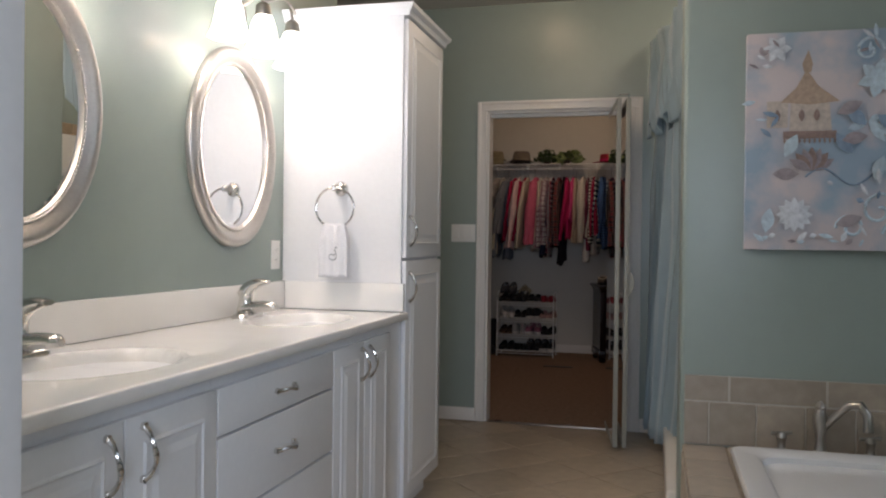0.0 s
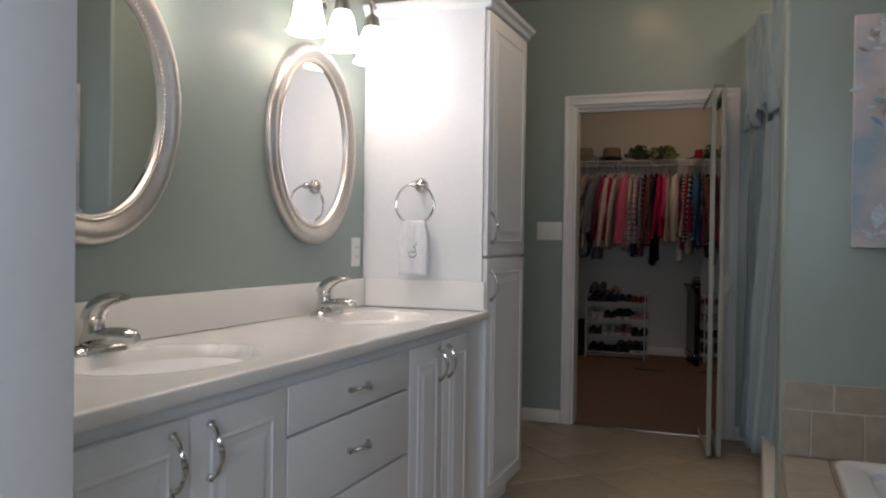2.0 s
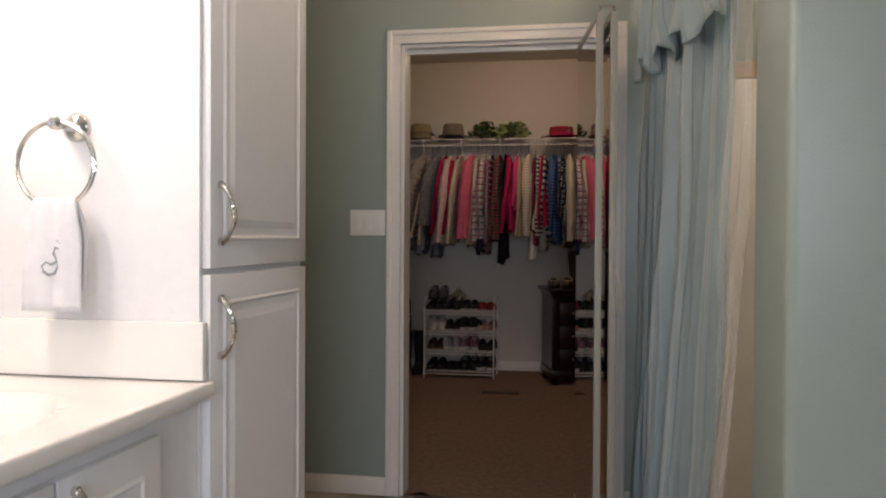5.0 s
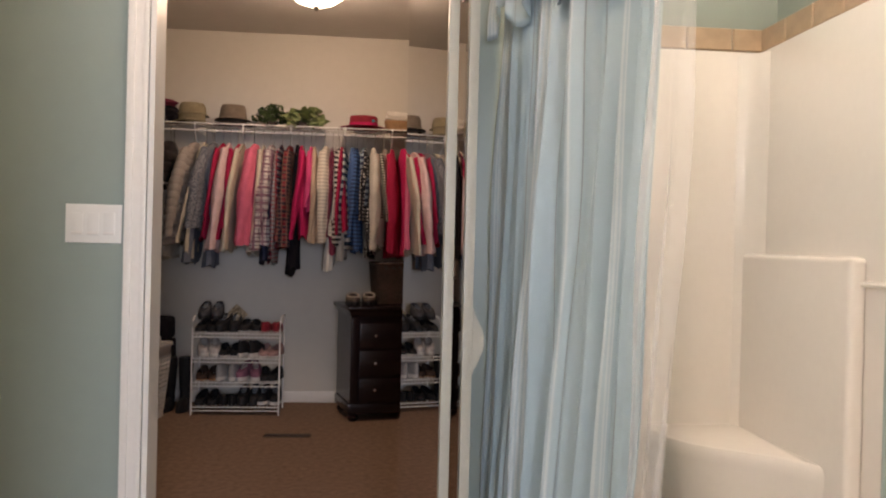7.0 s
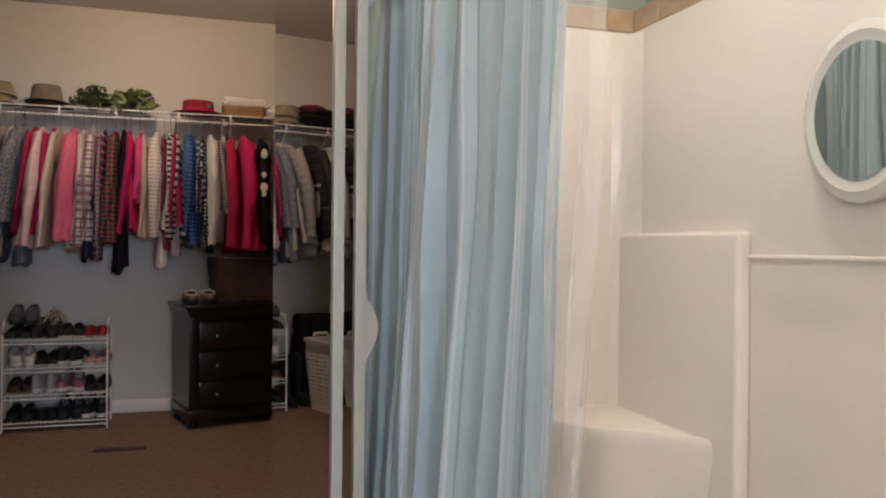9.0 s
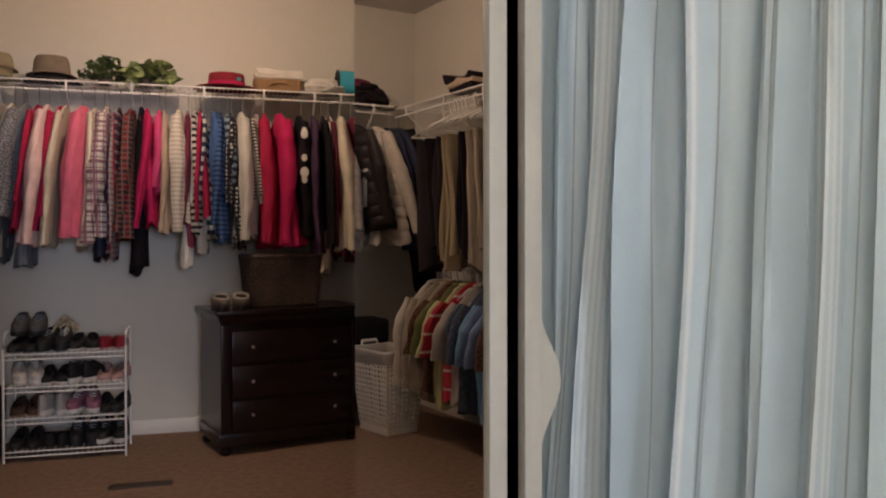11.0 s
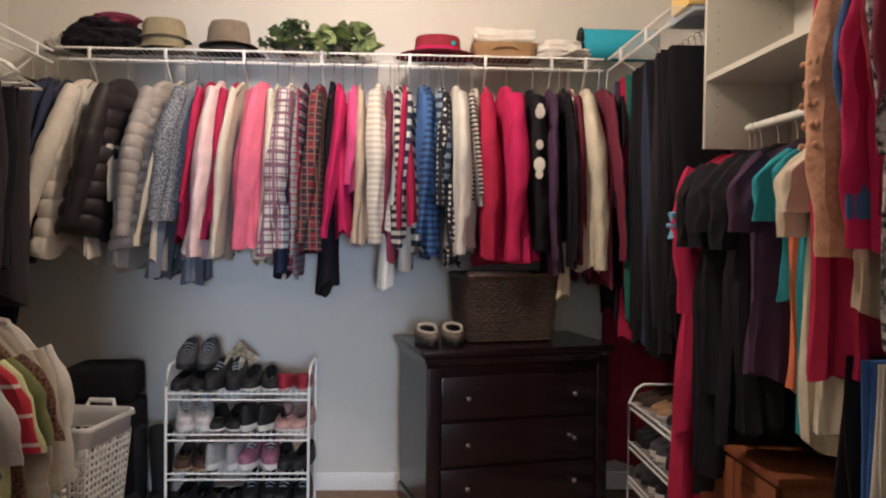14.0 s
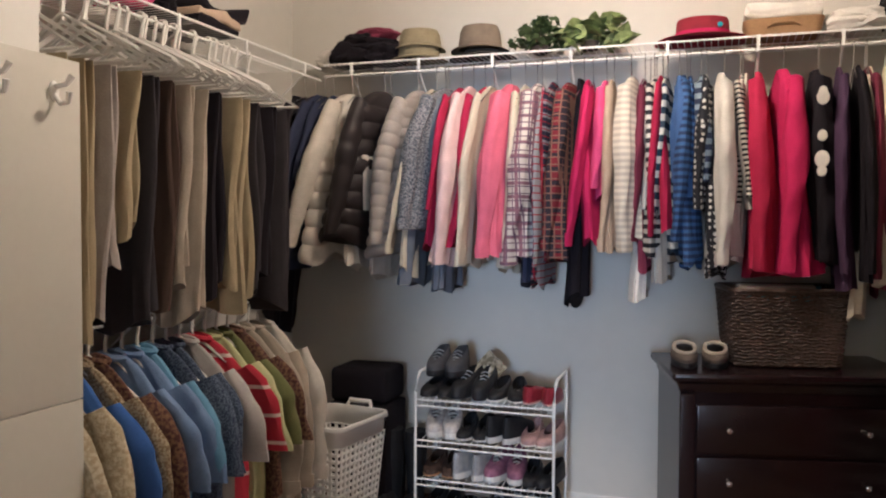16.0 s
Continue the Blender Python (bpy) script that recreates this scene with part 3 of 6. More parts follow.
def vanity_light(y, z):
    v = thing("vanity_light", "three-lamp nickel scroll wall light with lit glass bells", "wall lamp", group="vanity lights", at=(VW, y, z))
    bm = bmesh.new()
    lathe(bm, [(1.0, 0.0), (1.0, 0.008), (0.8, 0.02), (0.3, 0.026)], 28, 0.055, 0.1)
    for vt in bm.verts:
        x, yy, zz = vt.co
        vt.co = (zz, yy, x)
    part("back_plate", bm, NICKEL, v)
    bm = bmesh.new()
    pts = [(0.12, (i / 28 - 0.5) * 0.58, 0.055 + 0.028 * math.sin(i / 28 * math.tau * 1.5)) for i in range(29)]
    sweep(bm, pts, 0.0065, 8)
    sweep(bm, [(0.02, 0, 0.0), (0.08, 0, 0.03), (0.12, 0, 0.055)], 0.009, 8)
    part("scroll_arm", bm, NICKEL, v)
    for s in (-1, 1):
        bm = bmesh.new()
        pts = []
        for i in range(22):
            a = i / 21 * math.tau * 1.4
            r = 0.034 * (1 - i / 26)
            pts.append((0.12, s * (0.09 + r * math.cos(a)), 0.09 + r * math.sin(a)))
        sweep(bm, pts, 0.005, 6)
        part("scroll", bm, NICKEL, v)
    for dy in (-0.24, 0.0, 0.24):
        bm = bmesh.new()
        sweep(bm, [(0.12, dy, 0.06), (0.126, dy, 0.045), (0.13, dy, 0.02), (0.13, dy, -0.01)], 0.006, 8)
        lathe(bm, [(0.012, 0.03), (0.026, 0.018), (0.03, -0.012), (0.028, -0.02)], 18, at=(0.13, dy, -0.015))
        part("lamp_holder", bm, NICKEL, v)
        bm = bmesh.new()
        prof = [(0.026, -0.03), (0.034, -0.042), (0.046, -0.075), (0.052, -0.115), (0.06, -0.148), (0.072, -0.17)]
        lathe(bm, prof + [(r - 0.003, z) for r, z in prof[::-1]], 24, at=(0.13, dy, 0), cap=False)
        sh = part("glass_shade", bm, SHADE, v, "lit frosted glass bell")
        sh.visible_shadow = False
        lamp("vanity_bulb", VANITY_W, (1.0, 0.95, 0.92), pose(VW + 0.13, y + dy, z - 0.1), radius=0.045)
    return v


vanity_light(-2.5, 2.02)
vanity_light(-3.6, 2.02)

# towel ring and hand towel on the side of the linen cabinet
ring = thing("towel_ring", "brushed nickel towel ring on the linen cabinet side", "towel ring", at=(-0.185, -2.061, 1.385))
bm = bmesh.new()
lathe(bm, [(0.03, 0.0), (0.03, 0.006), (0.024, 0.014), (0.013, 0.02), (0.011, 0.03), (0.009, 0.055), (0.014, 0.066), (0.014, 0.076), (0.008, 0.082)], 24)
for v in bm.verts:
    x, y, z = v.co
    v.co = (x, -z, y)
part("mount", bm, CHROME, ring)
bm = bmesh.new()
sweep(bm, [(0.082 * math.cos(a), -0.07, -0.08 + 0.082 * math.sin(a)) for a in [k * math.tau / 40 for k in range(40)]], 0.0048, 8, closed=True)
part("ring", bm, CHROME, ring)
towel = thing("hand_towel", "white terry hand towel with a grey monogram on the ring", "towel", at=(-0.185, -2.131, 1.228))
bm = bmesh.new()
for side, dy, low in ((0, -0.010, -0.205), (1, 0.011, -0.165)):
    rows = []
    for j in range(15):
        u = j / 14
        z = 0.012 + (low - 0.012) * u
        w = 0.045 + 0.018 * min(1, u * 3)
        rows.append([(w * (i / 12 * 2 - 1), dy * min(1, 0.3 + u * 3) + 0.005 * math.sin(i * 1.3 + side) * (1 - 0.4 * u), z) for i in range(13)])
    vv = [[bm.verts.new(p) for p in r] for r in rows]
    for a, b in zip(vv, vv[1:]):
        for i in range(12):
            bm.faces.new((a[i], a[i + 1], b[i + 1], b[i]))
tw = part("cloth", bm, TOWEL, towel)
tw.modifiers.new("thickness", "SOLIDIFY").thickness = 0.007
bm = bmesh.new()
letter = [(0.012, 0.036), (0.02, 0.03), (0.017, 0.02), (0.008, 0.022), (0.004, 0.012), (0.01, 0.0), (0.014, -0.014), (0.007, -0.027), (-0.006, -0.03), (-0.017, -0.024), (-0.02, -0.013), (-0.012, -0.006), (0.0, -0.01), (0.013, -0.004)]
sweep(bm, [(x + 0.004, -0.0185, -0.105 + z) for x, z in letter], [0.0016 + 0.0012 * abs(math.sin(i * 0.6)) for i in range(len(letter))], 6)
part("monogram", bm, THREAD, towel, "grey embroidered monogram")


def wall_plate(name, label, m, w, h, gangs, outlet):
    """A switch or outlet plate lying in its local xz plane, facing -y."""
    p = thing(name, label, "switch" if not outlet else "outlet")
    p.matrix_world = m
    part("plate", boxed(-w / 2, w / 2, -0.006, 0.0, -h / 2, h / 2, bevel=0.0025), PLASTIC, p)
    for g in range(gangs):
        x = (g - (gangs - 1) / 2) * 0.046
        if outlet:
            for dz in (-0.02, 0.02):
                bm = bmesh.new()
                lathe(bm, [(0.017, 0), (0.017, 0.002)], 18)
                for v in bm.verts:
                    a, b, c = v.co
                    v.co = (a, -0.0062 - c, b + dz)
                soc = part("socket", bm, PLASTIC, p)
                for sx in (-0.0065, 0.0065):
                    part("slot", boxed(sx - 0.001, sx + 0.001, -0.0088, -0.0083, dz - 0.004, dz + 0.005), DARKSLOT, soc)
        else:
            r = part("rocker", boxed(x - 0.0165, x + 0.0165, -0.0095, -0.0062, -0.033, 0.033, bevel=0.0015), PLASTIC, p)
            part("rocker_edge", boxed(x - 0.0155, x + 0.0155, -0.0125, -0.0096, -0.0325, -0.024, bevel=0.0005), TRIM, r)
    return p


wall_plate("light_switch", "white triple rocker switch plate beside the doorway", pose(-0.152, 0, 1.233), 0.163, 0.116, 3, False)
wall_plate("wall_outlet", "white duplex outlet above the vanity backsplash", pose(VW, -2.13, 1.11, 0, 0, 90), 0.072, 0.118, 1, True)

# toilet in the nook beyond the linen cabinet
toilet = thing("toilet", "white ceramic toilet in the nook", "toilet", at=(-1.06, -0.42, 0))
part("tank", boxed(0.01, 0.2, -0.22, 0.22, 0.4, 0.76, bevel=0.025, seg=3), TUBW, toilet)
part("tank_lid", boxed(0.0, 0.21, -0.23, 0.23, 0.762, 0.8, bevel=0.012, seg=3), TUBW, toilet)
bm = bmesh.new()
lathe(bm, [(0.55, 0.0), (0.5, 0.1), (0.6, 0.22), (0.95, 0.34), (1.0, 0.395), (0.9, 0.4)], 28, 0.27, 0.185, at=(0.46, 0, 0))
part("bowl", bm, TUBW, toilet)
bm = bmesh.new()
lathe(bm, [(1.0, 0.402), (1.03, 0.41), (1.03, 0.422), (0.97, 0.432), (0.6, 0.437)], 28, 0.275, 0.19, at=(0.46, 0, 0))
part("seat_lid", bm, TUBW, toilet)

# ---- tub with tiled deck ----
DECK = 0.435
deck = tagged(part("tub_deck", boxed(1.18, 2.745, -3.75, -2.047, 0.0, DECK - 0.008), GROUT), "travertine tiled tub surround", "tub deck", kind="structure")
tub = thing("bathtub", "white acrylic drop-in bathtub in a tiled deck", "bathtub")
bm = bmesh.new()


TX0, TX1, TY0, TY1 = 1.335, 2.4, -3.68, -2.16
rings = []
for o, z, r in ((0, DECK + 0.002, 0.05), (0, DECK + 0.022, 0.05), (0.006, DECK + 0.03, 0.05), (0.075, DECK + 0.03, 0.06), (0.09, DECK + 0.02, 0.08), (0.105, DECK - 0.05, 0.1), (0.15, DECK - 0.32, 0.12), (0.21, DECK - 0.37, 0.12), (0.3, DECK - 0.375, 0.1)):
    rings.append([(x, y, z) for x, y in rrect(TX0 + o, TX1 - o, TY0 + o, TY1 - o, r)])
rings_mesh(bm, rings)
part("basin", bm, TUBW, tub)
bm = bmesh.new()
lathe(bm, [(0.036, 0), (0.036, 0.006), (0.03, 0.011), (0.0, 0.012)], 24, cap=False)
for v in bm.verts:
    x, y, z = v.co
    v.co = (1.67 + x, -2.284 - z, DECK - 0.08 + y)
part("overflow_plate", bm, NICKEL, tub)
fa = thing("tub_faucet", "satin nickel roman tub faucet with two lever handles", "faucet", at=(1.665, -2.105, DECK))
bm = bmesh.new()
lathe(bm, [(0.026, 0), (0.026, 0.006), (0.016, 0.02), (0.013, 0.06), (0.02, 0.09), (0.022, 0.12), (0.014, 0.14), (0.017, 0.15), (0.01, 0.162), (0.004, 0.168)], 20, at=(-0.02, 0, 0))
part("riser", bm, NICKEL, fa)
fa.scale = (1.15, 1.15, 1.15)
bm = bmesh.new()
sweep(bm, [(-0.01, 0, 0.09), (0.02, -0.02, 0.13), (0.05, -0.05, 0.17), (0.075, -0.07, 0.175), (0.09, -0.085, 0.15), (0.093, -0.09, 0.1)], [0.012, 0.012, 0.012, 0.012, 0.013, 0.015], 12)
part("spout", bm, NICKEL, fa)
for dx in (-0.13, 0.12):
    bm = bmesh.new()
    lathe(bm, [(0.022, 0), (0.022, 0.005), (0.012, 0.018), (0.011, 0.04), (0.016, 0.05), (0.012, 0.066)], 18, at=(dx, 0, 0))
    sweep(bm, [(dx - 0.03, 0, 0.06), (dx + 0.03, 0, 0.066)], 0.006, 8)
    part("handle", bm, NICKEL, fa)

# canvas over the tub
art = thing("canvas_painting", "blue and cream birdhouse and flower canvas painting", "painting", at=(1.383, -2.046, 1.158))
ARTC = pattern_mat("painted_canvas", ((0.33, 0.42, 0.51), (0.62, 0.55, 0.55)), "tweed", 4.5, 0.6)
ART = {n: mat(n, c, 0.65, bump=0.3, scale=70, var=0.14) for n, c in (("tan_paint", (0.46, 0.34, 0.25)), ("cream_paint", (0.55, 0.47, 0.40)), ("brown_paint", (0.30, 0.21, 0.18)), ("mauve_paint", (0.34, 0.29, 0.30)), ("white_paint", (0.64, 0.66, 0.69)), ("blue_paint", (0.24, 0.32, 0.42)), ("pale_paint", (0.52, 0.62, 0.68)))}
AW, AH = 0.62, 0.775
part("canvas", boxed(0, AW, -0.038, -0.001, 0, AH, bevel=0.004), ARTC, art)


LAYER = [0.0]


def daub(pts, m, y=-0.0385):
    LAYER[0] += 0.00012
    y -= LAYER[0]
    bm = bmesh.new()
    f = [bm.verts.new((x, y, z)) for x, z in pts]
    cx_, cz_ = sum(p[0] for p in pts) / len(pts), sum(p[1] for p in pts) / len(pts)
    g = [bm.verts.new((x + (cx_ - x) * 0.12, y - 0.0006, z + (cz_ - z) * 0.12)) for x, z in pts]
    for k in range(len(f)):
        bm.faces.new((f[k], f[(k + 1) % len(f)], g[(k + 1) % len(f)], g[k]))
    bm.faces.new(g)
    part("painted_shape", bm, ART[m], art)


def petal(cx, cz, ang, L, w, m, y=-0.0385):
    pts = []
    for i in range(10):
        u = i / 9
        pts.append((u * L, w * math.sin(math.pi * u)))
    pts += [(u, -v) for u, v in pts[::-1][1:-1]]
    c, s = math.cos(ang), math.sin(ang)
    daub([(cx + u * c - v * s, cz + u * s + v * c) for u, v in pts], m, y)


def brush(pts, r, m):
    bm = bmesh.new()
    sweep(bm, [(x, -0.039, z) for x, z in pts], r, 6)
    part("painted_stroke", bm, ART[m], art)


daub([(0.07, 0.435), (0.07, 0.53), (0.14, 0.53), (0.14, 0.435)], "cream_paint")
daub([(0.145, 0.42), (0.15, 0.53), (0.275, 0.53), (0.285, 0.42)], "cream_paint")
daub([(0.115, 0.525), (0.165, 0.575), (0.2, 0.64), (0.24, 0.58), (0.31, 0.525), (0.215, 0.515)], "tan_paint", -0.0400)
daub([(0.192, 0.63), (0.185, 0.66), (0.205, 0.71), (0.22, 0.66), (0.215, 0.63)], "tan_paint")
daub([(0.125, 0.395), (0.125, 0.422), (0.3, 0.422), (0.3, 0.395)], "brown_paint", -0.0400)
for x in (0.105, 0.185, 0.235):
    petal(x, 0.455, math.pi / 2, 0.045, 0.01, "brown_paint", -0.0412)
for i in range(11):
    petal(0.13 + i * 0.0165, 0.397, -math.pi / 2, 0.02, 0.004, "brown_paint")
for a, L in ((2.6, 0.09), (3.5, 0.07), (-0.5, 0.11), (-0.9, 0.09), (0.4, 0.05)):
    petal(0.4, 0.45, a, L, 0.015, "pale_paint")
for k in range(7):
    petal(0.22, 0.28, math.pi / 2 + (k - 3) * 0.35, 0.085, 0.017, "brown_paint" if k % 2 else "mauve_paint", -0.0385 - 0.0006 * k)
for r, n in ((0.062, 12), (0.042, 9), (0.022, 6)):
    for k in range(n):
        petal(0.165, 0.125, k * math.tau / n, r, r * 0.24, "white_paint", -0.0385 - 0.0004 * k - (0.07 - r) * 0.06)
for k in range(6):
    petal(0.1, 0.715, k * math.tau / 6, 0.05, 0.014, "white_paint", -0.0385 - 0.0004 * k)
    petal(0.43, 0.6, k * math.tau / 6 + 0.3, 0.07, 0.02, "pale_paint", -0.0385 - 0.0004 * k)
    petal(0.52, 0.68, k * math.tau / 6, 0.06, 0.02, "mauve_paint", -0.0385 - 0.0004 * k)
for k, (cx, cz) in enumerate(((0.09, 0.27), (0.13, 0.33), (0.35, 0.34), (0.4, 0.4), (0.45, 0.33), (0.33, 0.5), (0.3, 0.09), (0.07, 0.06), (0.5, 0.42), (0.38, 0.52))):
    petal(cx, cz, k * 1.1, 0.09, 0.022, ("mauve_paint", "pale_paint", "blue_paint")[k % 3])
for cx, cz, R, sgn in ((0.44, 0.14, 0.07, 1), (0.35, 0.08, 0.05, -1), (0.53, 0.2, 0.06, 1), (0.5, 0.06, 0.05, -1), (0.4, 0.7, 0.05, 1)):
    brush([(cx + sgn * R * (1 - i / 26) * math.cos(i * 0.35), cz + R * (1 - i / 26) * math.sin(i * 0.35)) for i in range(24)], 0.006, "pale_paint")
prnd = random.Random(42)
for cx, cz, n, ms in ((0.06, 0.7, 9, ("mauve_paint", "white_paint")), (0.45, 0.72, 12, ("mauve_paint", "white_paint", "pale_paint")), (0.06, 0.45, 8, ("pale_paint", "blue_paint")), (0.1, 0.03, 12, ("white_paint", "mauve_paint", "pale_paint")), (0.35, 0.03, 12, ("white_paint", "mauve_paint", "pale_paint")), (0.5, 0.3, 10, ("blue_paint", "pale_paint")), (0.4, 0.22, 8, ("white_paint", "blue_paint")), (0.55, 0.55, 10, ("pale_paint", "blue_paint", "mauve_paint"))):
    for _ in range(n * 2 // 3):
        px_, pz_ = min(0.58, max(0.03, cx + prnd.gauss(0, 0.06))), min(0.74, max(0.03, cz + prnd.gauss(0, 0.035)))
        a_ = prnd.uniform(0, 6.28)
        L_ = min(prnd.uniform(0.03, 0.075), 0.03 + min(px_, 0.62 - px_, pz_, 0.775 - pz_))
        petal(px_, pz_, a_, L_ * 0.8, prnd.uniform(0.004, 0.01), prnd.choice(ms))
brush([(0.2 + i * 0.02, 0.26 + 0.03 * math.sin(i * 0.6)) for i in range(20)], 0.004, "blue_paint")

# ---- shower ----
shower = thing("shower_stall", "cream fiberglass shower stall with moulded seat and ledge", "shower")
S0, S1, SY0, SY1, ST = 1.19, 1.89, -1.742, -0.03, 1.83
part("end_wall", boxed(S0, S1 + 0.06, SY1, -0.002, 0.08, ST, bevel=0.006), FIBER, shower)
part("back_wall", boxed(S1, S1 + 0.06, SY0 + 0.031, SY1 - 0.0005, 0.08, ST, bevel=0.006), FIBER, shower)
part("near_wall", boxed(S0 + 0.06, S1 + 0.06, SY0, SY0 + 0.03, 0.08, ST, bevel=0.006), FIBER, shower)
bm = bmesh.new()
rings_mesh(bm, [[(S1, SY1, z), (S1 - 0.07, SY1, z), (S1 - 0.05, SY1 - 0.012, z), (S1 - 0.025, SY1 - 0.025, z), (S1 - 0.012, SY1 - 0.05, z), (S1, SY1 - 0.07, z)] for z in (0.09, ST - 0.01)])
part("corner_cove", bm, FIBER, shower)
part("ledge_panel", boxed(S1 - 0.045, S1 - 0.0005, -0.62, SY1 - 0.001, 0.1, 1.19, bevel=0.018, seg=4), FIBER, shower, "moulded soap ledge")
bm = bmesh.new()
def seat_line(o):
    """Plan of the moulded corner seat, its front in a shallow wave; o draws the edge in."""
    out = [(S1 - 0.046, SY1)]
    for i in range(17):
        u = i / 16
        w = 0.035 * math.sin(math.tau * u) + 0.05 * math.sin(math.pi * u)
        out.append((S1 - 0.046 - (0.3 - o) * (1 - u) - w * 0.7, SY1 - (0.5 - o) * u - w * 0.7))
    return out


rings_mesh(bm, [[(x, y, z) for x, y in seat_line(o)] for o, z in ((0.06, 0.1), (0.03, 0.45), (0.0, 0.6), (0.0, 0.625), (0.008, 0.64), (0.022, 0.646))])
part("corner_seat", bm, FIBER, shower, "moulded corner seat")
part("base_pan", boxed(S0 - 0.06, S1 + 0.06, SY0 + 0.001, -0.003, 0.0, 0.079, bevel=0.01), FIBER, shower)
part("curb", boxed(S0 - 0.06, S0 + 0.03, SY0 + 0.032, SY1 - 0.002, 0.0795, 0.15, bevel=0.015, seg=3), FIBER, shower)
bm = bmesh.new()
sweep(bm, [(S1 - 0.002, -0.64, 1.125), (S1 - 0.028, -0.64, 1.125), (S1 - 0.028, -1.3, 1.125), (S1 - 0.002, -1.3, 1.125)], 0.0065, 10)
part("grab_bar", bm, FIBER, shower)
sm = thing("shower_mirror", "oval white rimmed mirror on the shower back wall", "mirror", at=(S1, -0.985, 1.43))
bm = bmesh.new()
lathe(bm, [(0.12, 0.0), (0.13, 0.012), (0.13, 0.03), (0.115, 0.04), (0.1, 0.034)], 32, 1.45, 1.25)
for v in bm.verts:
    x, y, z = v.co
    v.co = (-z, y, x)
part("rim", bm, PLASTIC, sm)
bm = bmesh.new()
lathe(bm, [(0.1, 0.0341), (0.1, 0.036)], 32, 1.44, 1.24)
for v in bm.verts:
    x, y, z = v.co
    v.co = (-z, y, x)
part("glass", bm, MIRROR, sm)

# curtain rod, curtain, valance and liner
rod = thing("curtain_rod", "white shower curtain rod above the stall", "curtain rod")
bm = bmesh.new()
sweep(bm, [(1.14, -0.002, 2.2), (1.22, -0.6, 2.2), (1.25, -1.744, 2.2)], 0.0125, 10)
part("rod", bm, PLASTIC, rod)


def drape(parent_name, label, cat, path, z0, z1, folds, amp, m, thick=0.0015, seed=0, flare=0.35, hang=None):
    """Cloth hung in folds along a line in plan, from z1 down to z0."""
    rnd = random.Random(seed)
    bm = bmesh.new()
    n, k = folds * 10, 26
    ph = [rnd.uniform(0, 6.28) for _ in range(4)]
    rows = []
    for j in range(k + 1):
        u = j / k
        z = z1 + (z0 - z1) * u
        row = []
        for i in range(n + 1):
            s = i / n
            q = s * (len(path) - 1)
            a = min(int(q), len(path) - 2)
            fr = q - a
            p = Vector(path[a]).lerp(Vector(path[a + 1]), fr)
            d = (Vector(path[a + 1]) - Vector(path[a])).normalized()
            nn = Vector((d.y, -d.x))
            warp = s + 0.5 / folds * math.sin(4.1 * s + ph[0]) + 0.25 / folds * math.sin(9.7 * s + ph[1]) + 0.02 * u * math.sin(5 * s + ph[1])
            off = amp * (0.6 + flare * u) * (0.75 + 0.4 * math.sin(6.3 * s + ph[3] + 0.8 * u)) * (math.sin(math.tau * folds * warp) + 0.42 * math.sin(math.tau * folds * 2.3 * warp + ph[2] + 0.9 * u)) + 0.008 * math.sin(23 * s + 11 * u + ph[0]) * math.sin(5 * u + ph[2]) + 0.006 * math.sin(9 * u + 14 * s + ph[3])
            along = 0.012 * math.sin(math.tau * folds * warp + 1.3) * u
            v = p + nn * off + d * along + Vector((-0.05 * u * (1 - s) - 0.09 * s * u * u, 0.03 * u * (1 - s) + (0.05 * u * u + 0.012 * math.sin(7 * u)) * s)) * (1 if z0 < 1 else 0)
            row.append(bm.verts.new((v.x, v.y, z + (hang(s) * u if hang else 0))))
        rows.append(row)
    uvl = bm.loops.layers.uv.new("UVMap")
    run, mid = [0.0], rows[k // 2]
    for a, b in zip(mid, mid[1:]):
        run.append(run[-1] + (b.co - a.co).length)
    for a, b in zip(rows, rows[1:]):
        for i in range(n):
            f = bm.faces.new((a[i], a[i + 1], b[i + 1], b[i]))
            for lp, q in zip(f.loops, (i, i + 1, i + 1, i)):
                lp[uvl].uv = (run[q], lp.vert.co.z)
    ob = part(parent_name, bm, m)
    ob.modifiers.new("thickness", "SOLIDIFY").thickness = thick
    return tagged(ob, label, cat)


drape("shower_curtain", "pale blue striped satin shower curtain drawn aside", "curtain", [(1.075, -0.05), (1.14, -0.28), (1.215, -0.53), (1.29, -0.79)], 0.045, 2.17, 9, 0.036, CURTAIN, seed=3)
drape("curtain_valance", "pale blue satin valance gathered above the shower curtain", "valance", [(1.03, -0.05), (1.09, -0.3), (1.17, -0.6), (1.2, -1.1), (1.21, -1.72)], 1.82, 2.42, 10, 0.03, CURTAIN, seed=8, hang=lambda s: 0.09 * math.sin(s * 17) ** 2)
liner = drape("shower_liner", "clear vinyl shower curtain liner", "curtain liner", [(1.285, -0.74), (1.33, -0.9)], 0.16, 2.15, 2, 0.014, LINER, seed=5)
liner.visible_shadow = False

# Unseen ceiling fixture, added to fill the bathroom with warm light.
cl = thing("bathroom_fill_lamp", "added lit glass ceiling fill lamp over the bathroom floor", "ceiling lamp", at=(0.5, -2.2, H))
bm = bmesh.new()
lathe(bm, [(0.15, -0.03), (0.13, -0.07), (0.08, -0.095), (0.0, -0.105)], 28, cap=False)
cg = part("glass_dome", bm, SHADE, cl, "lit frosted glass")
cg.visible_shadow = False
bm = bmesh.new()
lathe(bm, [(0.14, -0.001), (0.16, -0.01), (0.16, -0.03), (0.148, -0.035)], 28, cap=False)
part("rim", bm, NICKEL, cl)
